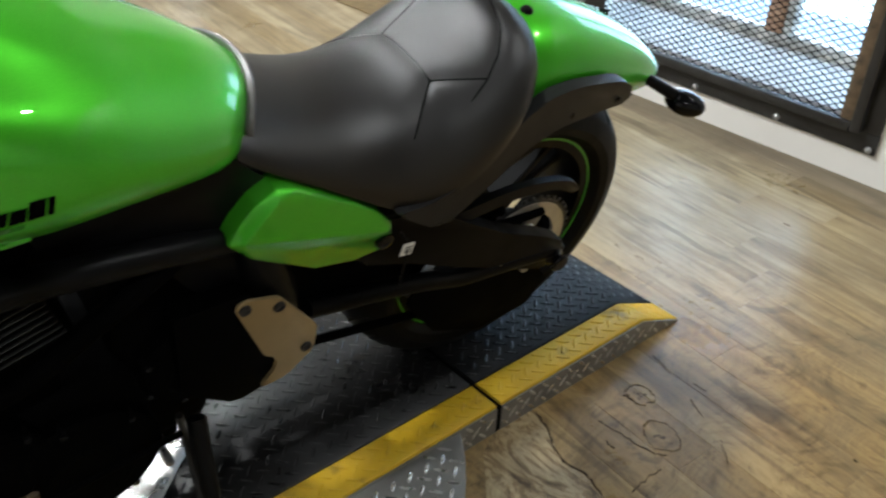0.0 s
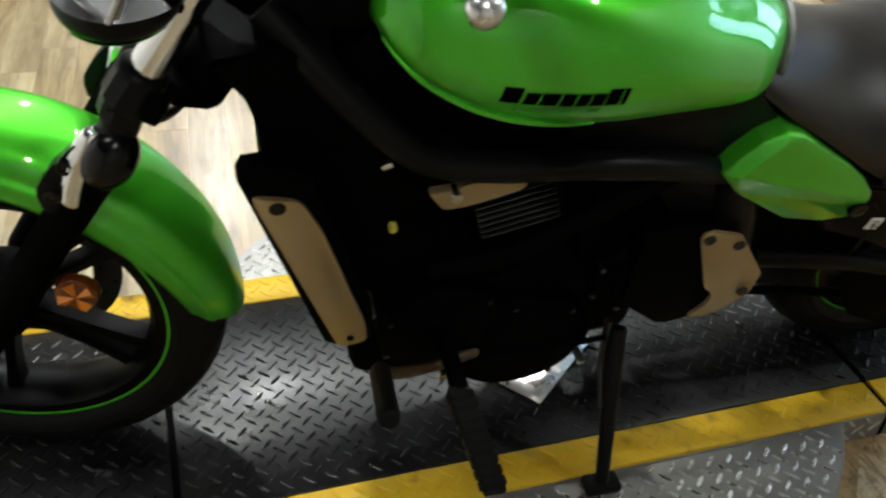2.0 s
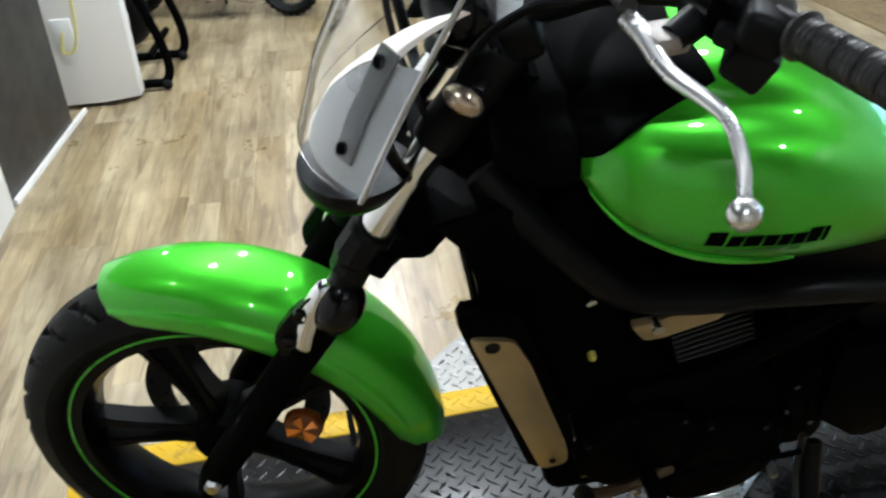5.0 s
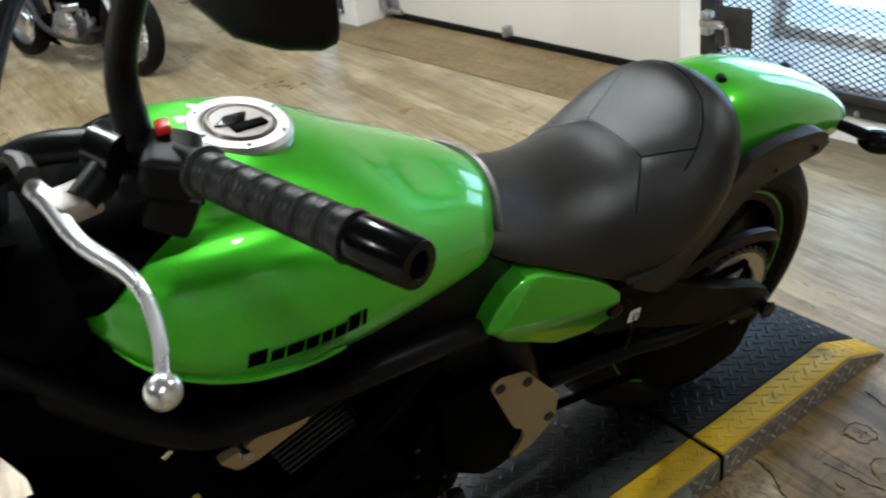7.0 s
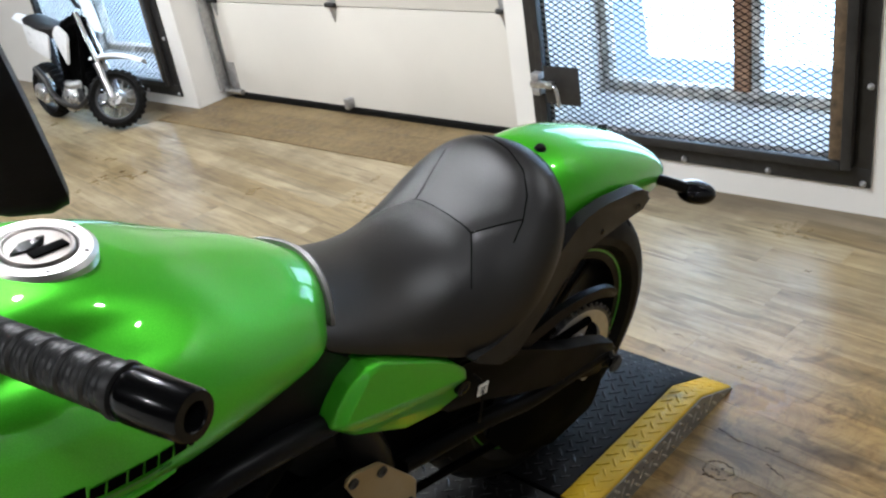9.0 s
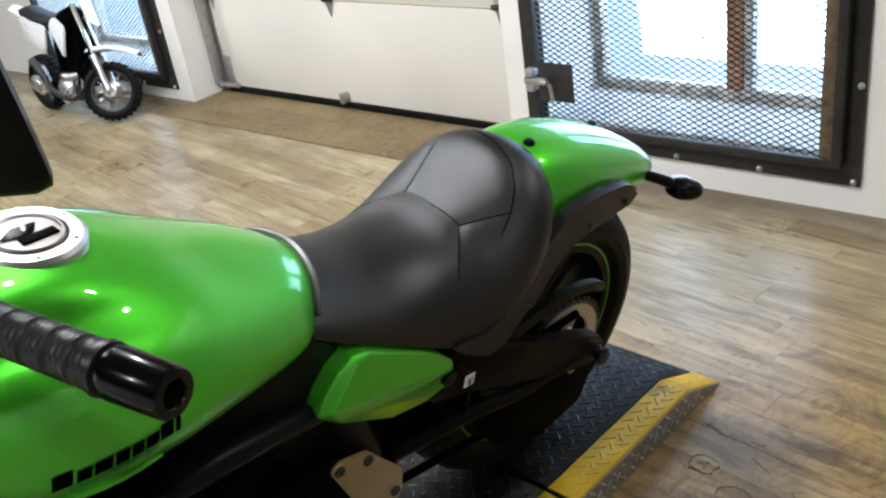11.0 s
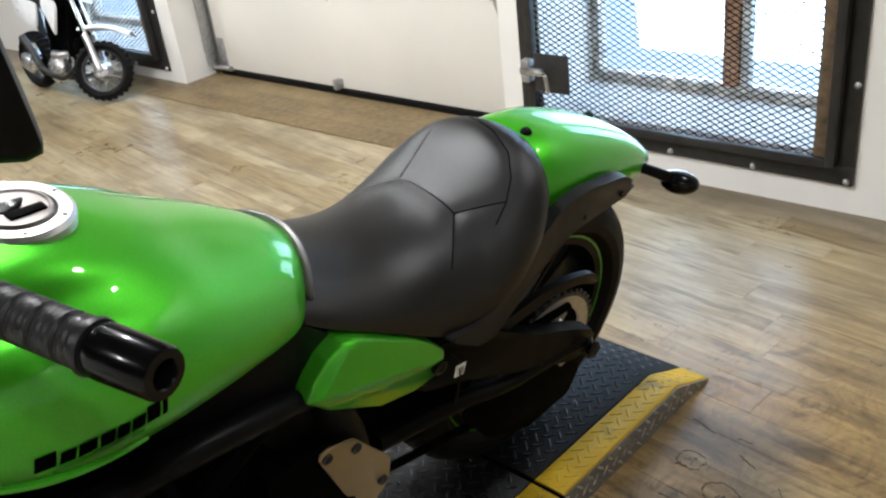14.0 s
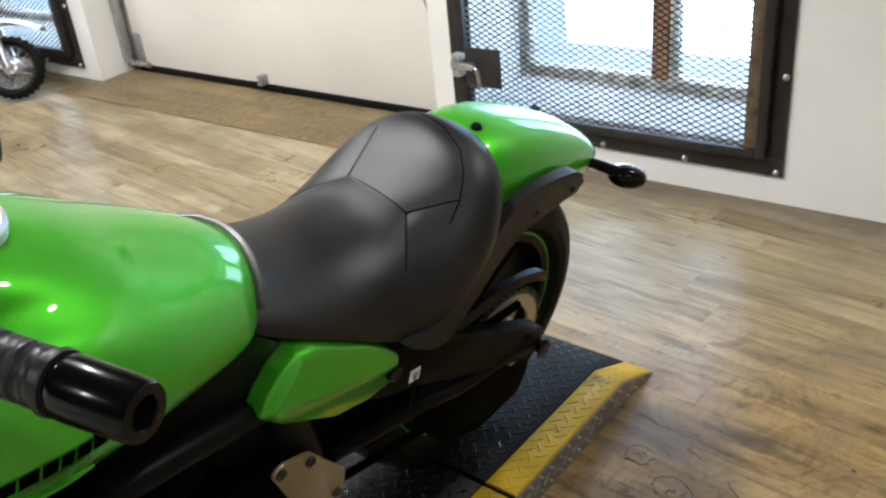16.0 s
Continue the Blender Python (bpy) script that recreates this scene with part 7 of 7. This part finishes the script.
    tube(bm, [Vector((wb * 0.46, -0.06, R * 0.8)), Vector((wb * 0.52, -0.19, 0.012))], 0.009, 8)
    part("side_stand", bm, FRAME_BLACK, bike)
    if turn:
        # the steered parts turn about the fork's line
        d = Vector((hx * 1.05, 0, hz + 0.03 - fz)).normalized()
        tm = Matrix.Translation((0, 0, fz)) @ Matrix.Rotation(radians(turn), 4, d) @ Matrix.Translation((0, 0, -fz))
        for ob in set(bpy.data.objects) - before:
            top = ob.name.split(".")[0]
            up = ob.parent.name.split(".")[0] if ob.parent else ""
            if ob.type == "MESH" and (top in ("front_wheel", "fork_slider", "fork_tube", "handlebar", "grip", "front_fender", "number_board") or up == "front_wheel"):
                ob.data.transform(tm)
    return bike


def facing(fx, fy, rx, ry, lean=6):
    """Pose of a bike whose front wheel stands at (fx, fy) and whose tail points to (rx, ry)."""
    return Matrix.Translation((fx, fy, 0)) @ Matrix.Rotation(math.atan2(ry - fy, rx - fx), 4, "Z") @ Matrix.Rotation(radians(lean), 4, "X")


small_bike(facing(2.262, 3.488, 2.172, 4.108), 0.154, 0.64, WHITE_PLASTIC, "small white dirt bike with black seat by the window", seat_h=0.42, turn=42, tank_paint=ENGINE)
small_bike(facing(0.10, 3.33, -0.75, 3.62), 0.155, 0.80, ORANGE, "small orange-red dirt bike parked beside a stand", seat_h=0.48)
small_bike(facing(1.50, 3.62, 1.15, 4.6), 0.225, 1.0, GLOSS, "dark motorcycle with bright spoked front wheel", knobs=False, seat_h=0.60, tyre_w=0.085)
small_bike(facing(-1.30, 3.75, -0.62, 3.05, 4), 0.20, 0.95, GLOSS, "black motorcycle with a black seat on the lift stand", knobs=False, seat_h=0.55, tyre_w=0.09)

# black tubular lift stand at the partition
lift = empty("paddock_stand", Matrix(), "black tubular motorcycle lift stand", "lift stand")
for y0, y1, x0 in ((2.50, 2.56, -0.378), (2.84, 2.90, -0.348)):
    bm = bmesh.new()
    tube(bm, [(x0 - 0.55, y0, 0.03), (x0 - 0.12, y0, 0.03), (x0 - 0.03, y0 + 0.01, 0.035), (x0 - 0.015, y0 + 0.03, 0.12), (x0 - 0.06, y0 + 0.03, 0.30), (x0 - 0.12, y0 + 0.03, 0.46)], 0.018, 10, n=40)
    part("stand_leg", bm, ENGINE, lift)
    bm = bmesh.new()
    bmesh.ops.create_uvsphere(bm, u_segments=12, v_segments=8, radius=0.022, matrix=Matrix.Translation((x0 - 0.03, y0, 0.022)))
    part("stand_caster", bm, RUBBER, lift)
bm = bmesh.new()
tube(bm, [(-0.46, 2.53, 0.13), (-0.43, 2.87, 0.13)], 0.014, 8)
part("cross_bar", bm, ENGINE, lift)

# white partition with a socket and a yellow cord
part_w = new("partition")
structure(part_w, "white partition wall with a socket and a yellow cord")
bm = bmesh.new()
slab(bm, [(-0.835, -1.6), (-0.785, 1.56), (-1.10, 1.58), (-1.20, -1.6)], 1.25, lambda a, b, d: Vector((a, b, d)), 0.003)
part("partition_panel", bm, WALL, part_w)
bm = bmesh.new()
slab(bm, [(-0.800, 1.585), (-0.725, 2.20), (-1.10, 2.25), (-1.10, 1.60)], 1.25, lambda a, b, d: Vector((a, b, d)), 0.003)
part("partition_core", bm, FRAME_BLACK, part_w)
bm = bmesh.new()
slab(bm, [(-0.785, 1.60), (-0.700, 2.34), (-0.712, 2.34), (-0.797, 1.60)], 0.022, lambda a, b, d: Vector((a, b, d)), 0.002)
part("partition_trim", bm, WALL, part_w)
bm = bmesh.new()
slab(bm, [(-0.500, 2.405), (-0.495, 2.47), (-1.6, 2.52), (-1.6, 2.37), (-0.62, 2.375)], 1.3, lambda a, b, d: Vector((a, b, d + 0.02)), 0.003)
part("partition_panel", bm, WALL, part_w)
bm = bmesh.new()
rbox(bm, (0.075, 0.008, 0.115), pose(-0.72, 2.372, 0.30), 0.002)
part("socket_plate", bm, TAG, part_w)
bm = bmesh.new()
tube(bm, [(-0.72, 2.365, 0.31), (-0.73, 2.35, 0.24), (-0.68, 2.35, 0.26), (-0.66, 2.362, 0.45), (-0.70, 2.362, 0.75)], 0.004, 8, n=30)
part("cord", bm, CABLE_YELLOW, part_w)

# ceiling spots, out of view; the added fill lamps get one too
for lx, ly, *_ in LAMPS:
    bm = bmesh.new()
    lathe(bm, [(0.0, 0.08), (0.05, 0.08), (0.06, 0.07), (0.065, 0.0), (0.058, 0.0), (0.055, 0.06), (0.0, 0.062)], Matrix.Translation((lx, ly, LAMP_Z)), 24)
    tagged(part("ceiling_spot", bm, FRAME_BLACK), "black round ceiling spot lamp, unseen, some added as fill", "ceiling lamp", "ceiling spots")

# ---- floor planks as pieces ----
shared = None
for x, y in near:
    if shared is None:
        v, f = plank_mesh(0, 0, PLANK_L)
        shared = bpy.data.meshes.new("plank")
        shared.from_pydata(v, [], f)
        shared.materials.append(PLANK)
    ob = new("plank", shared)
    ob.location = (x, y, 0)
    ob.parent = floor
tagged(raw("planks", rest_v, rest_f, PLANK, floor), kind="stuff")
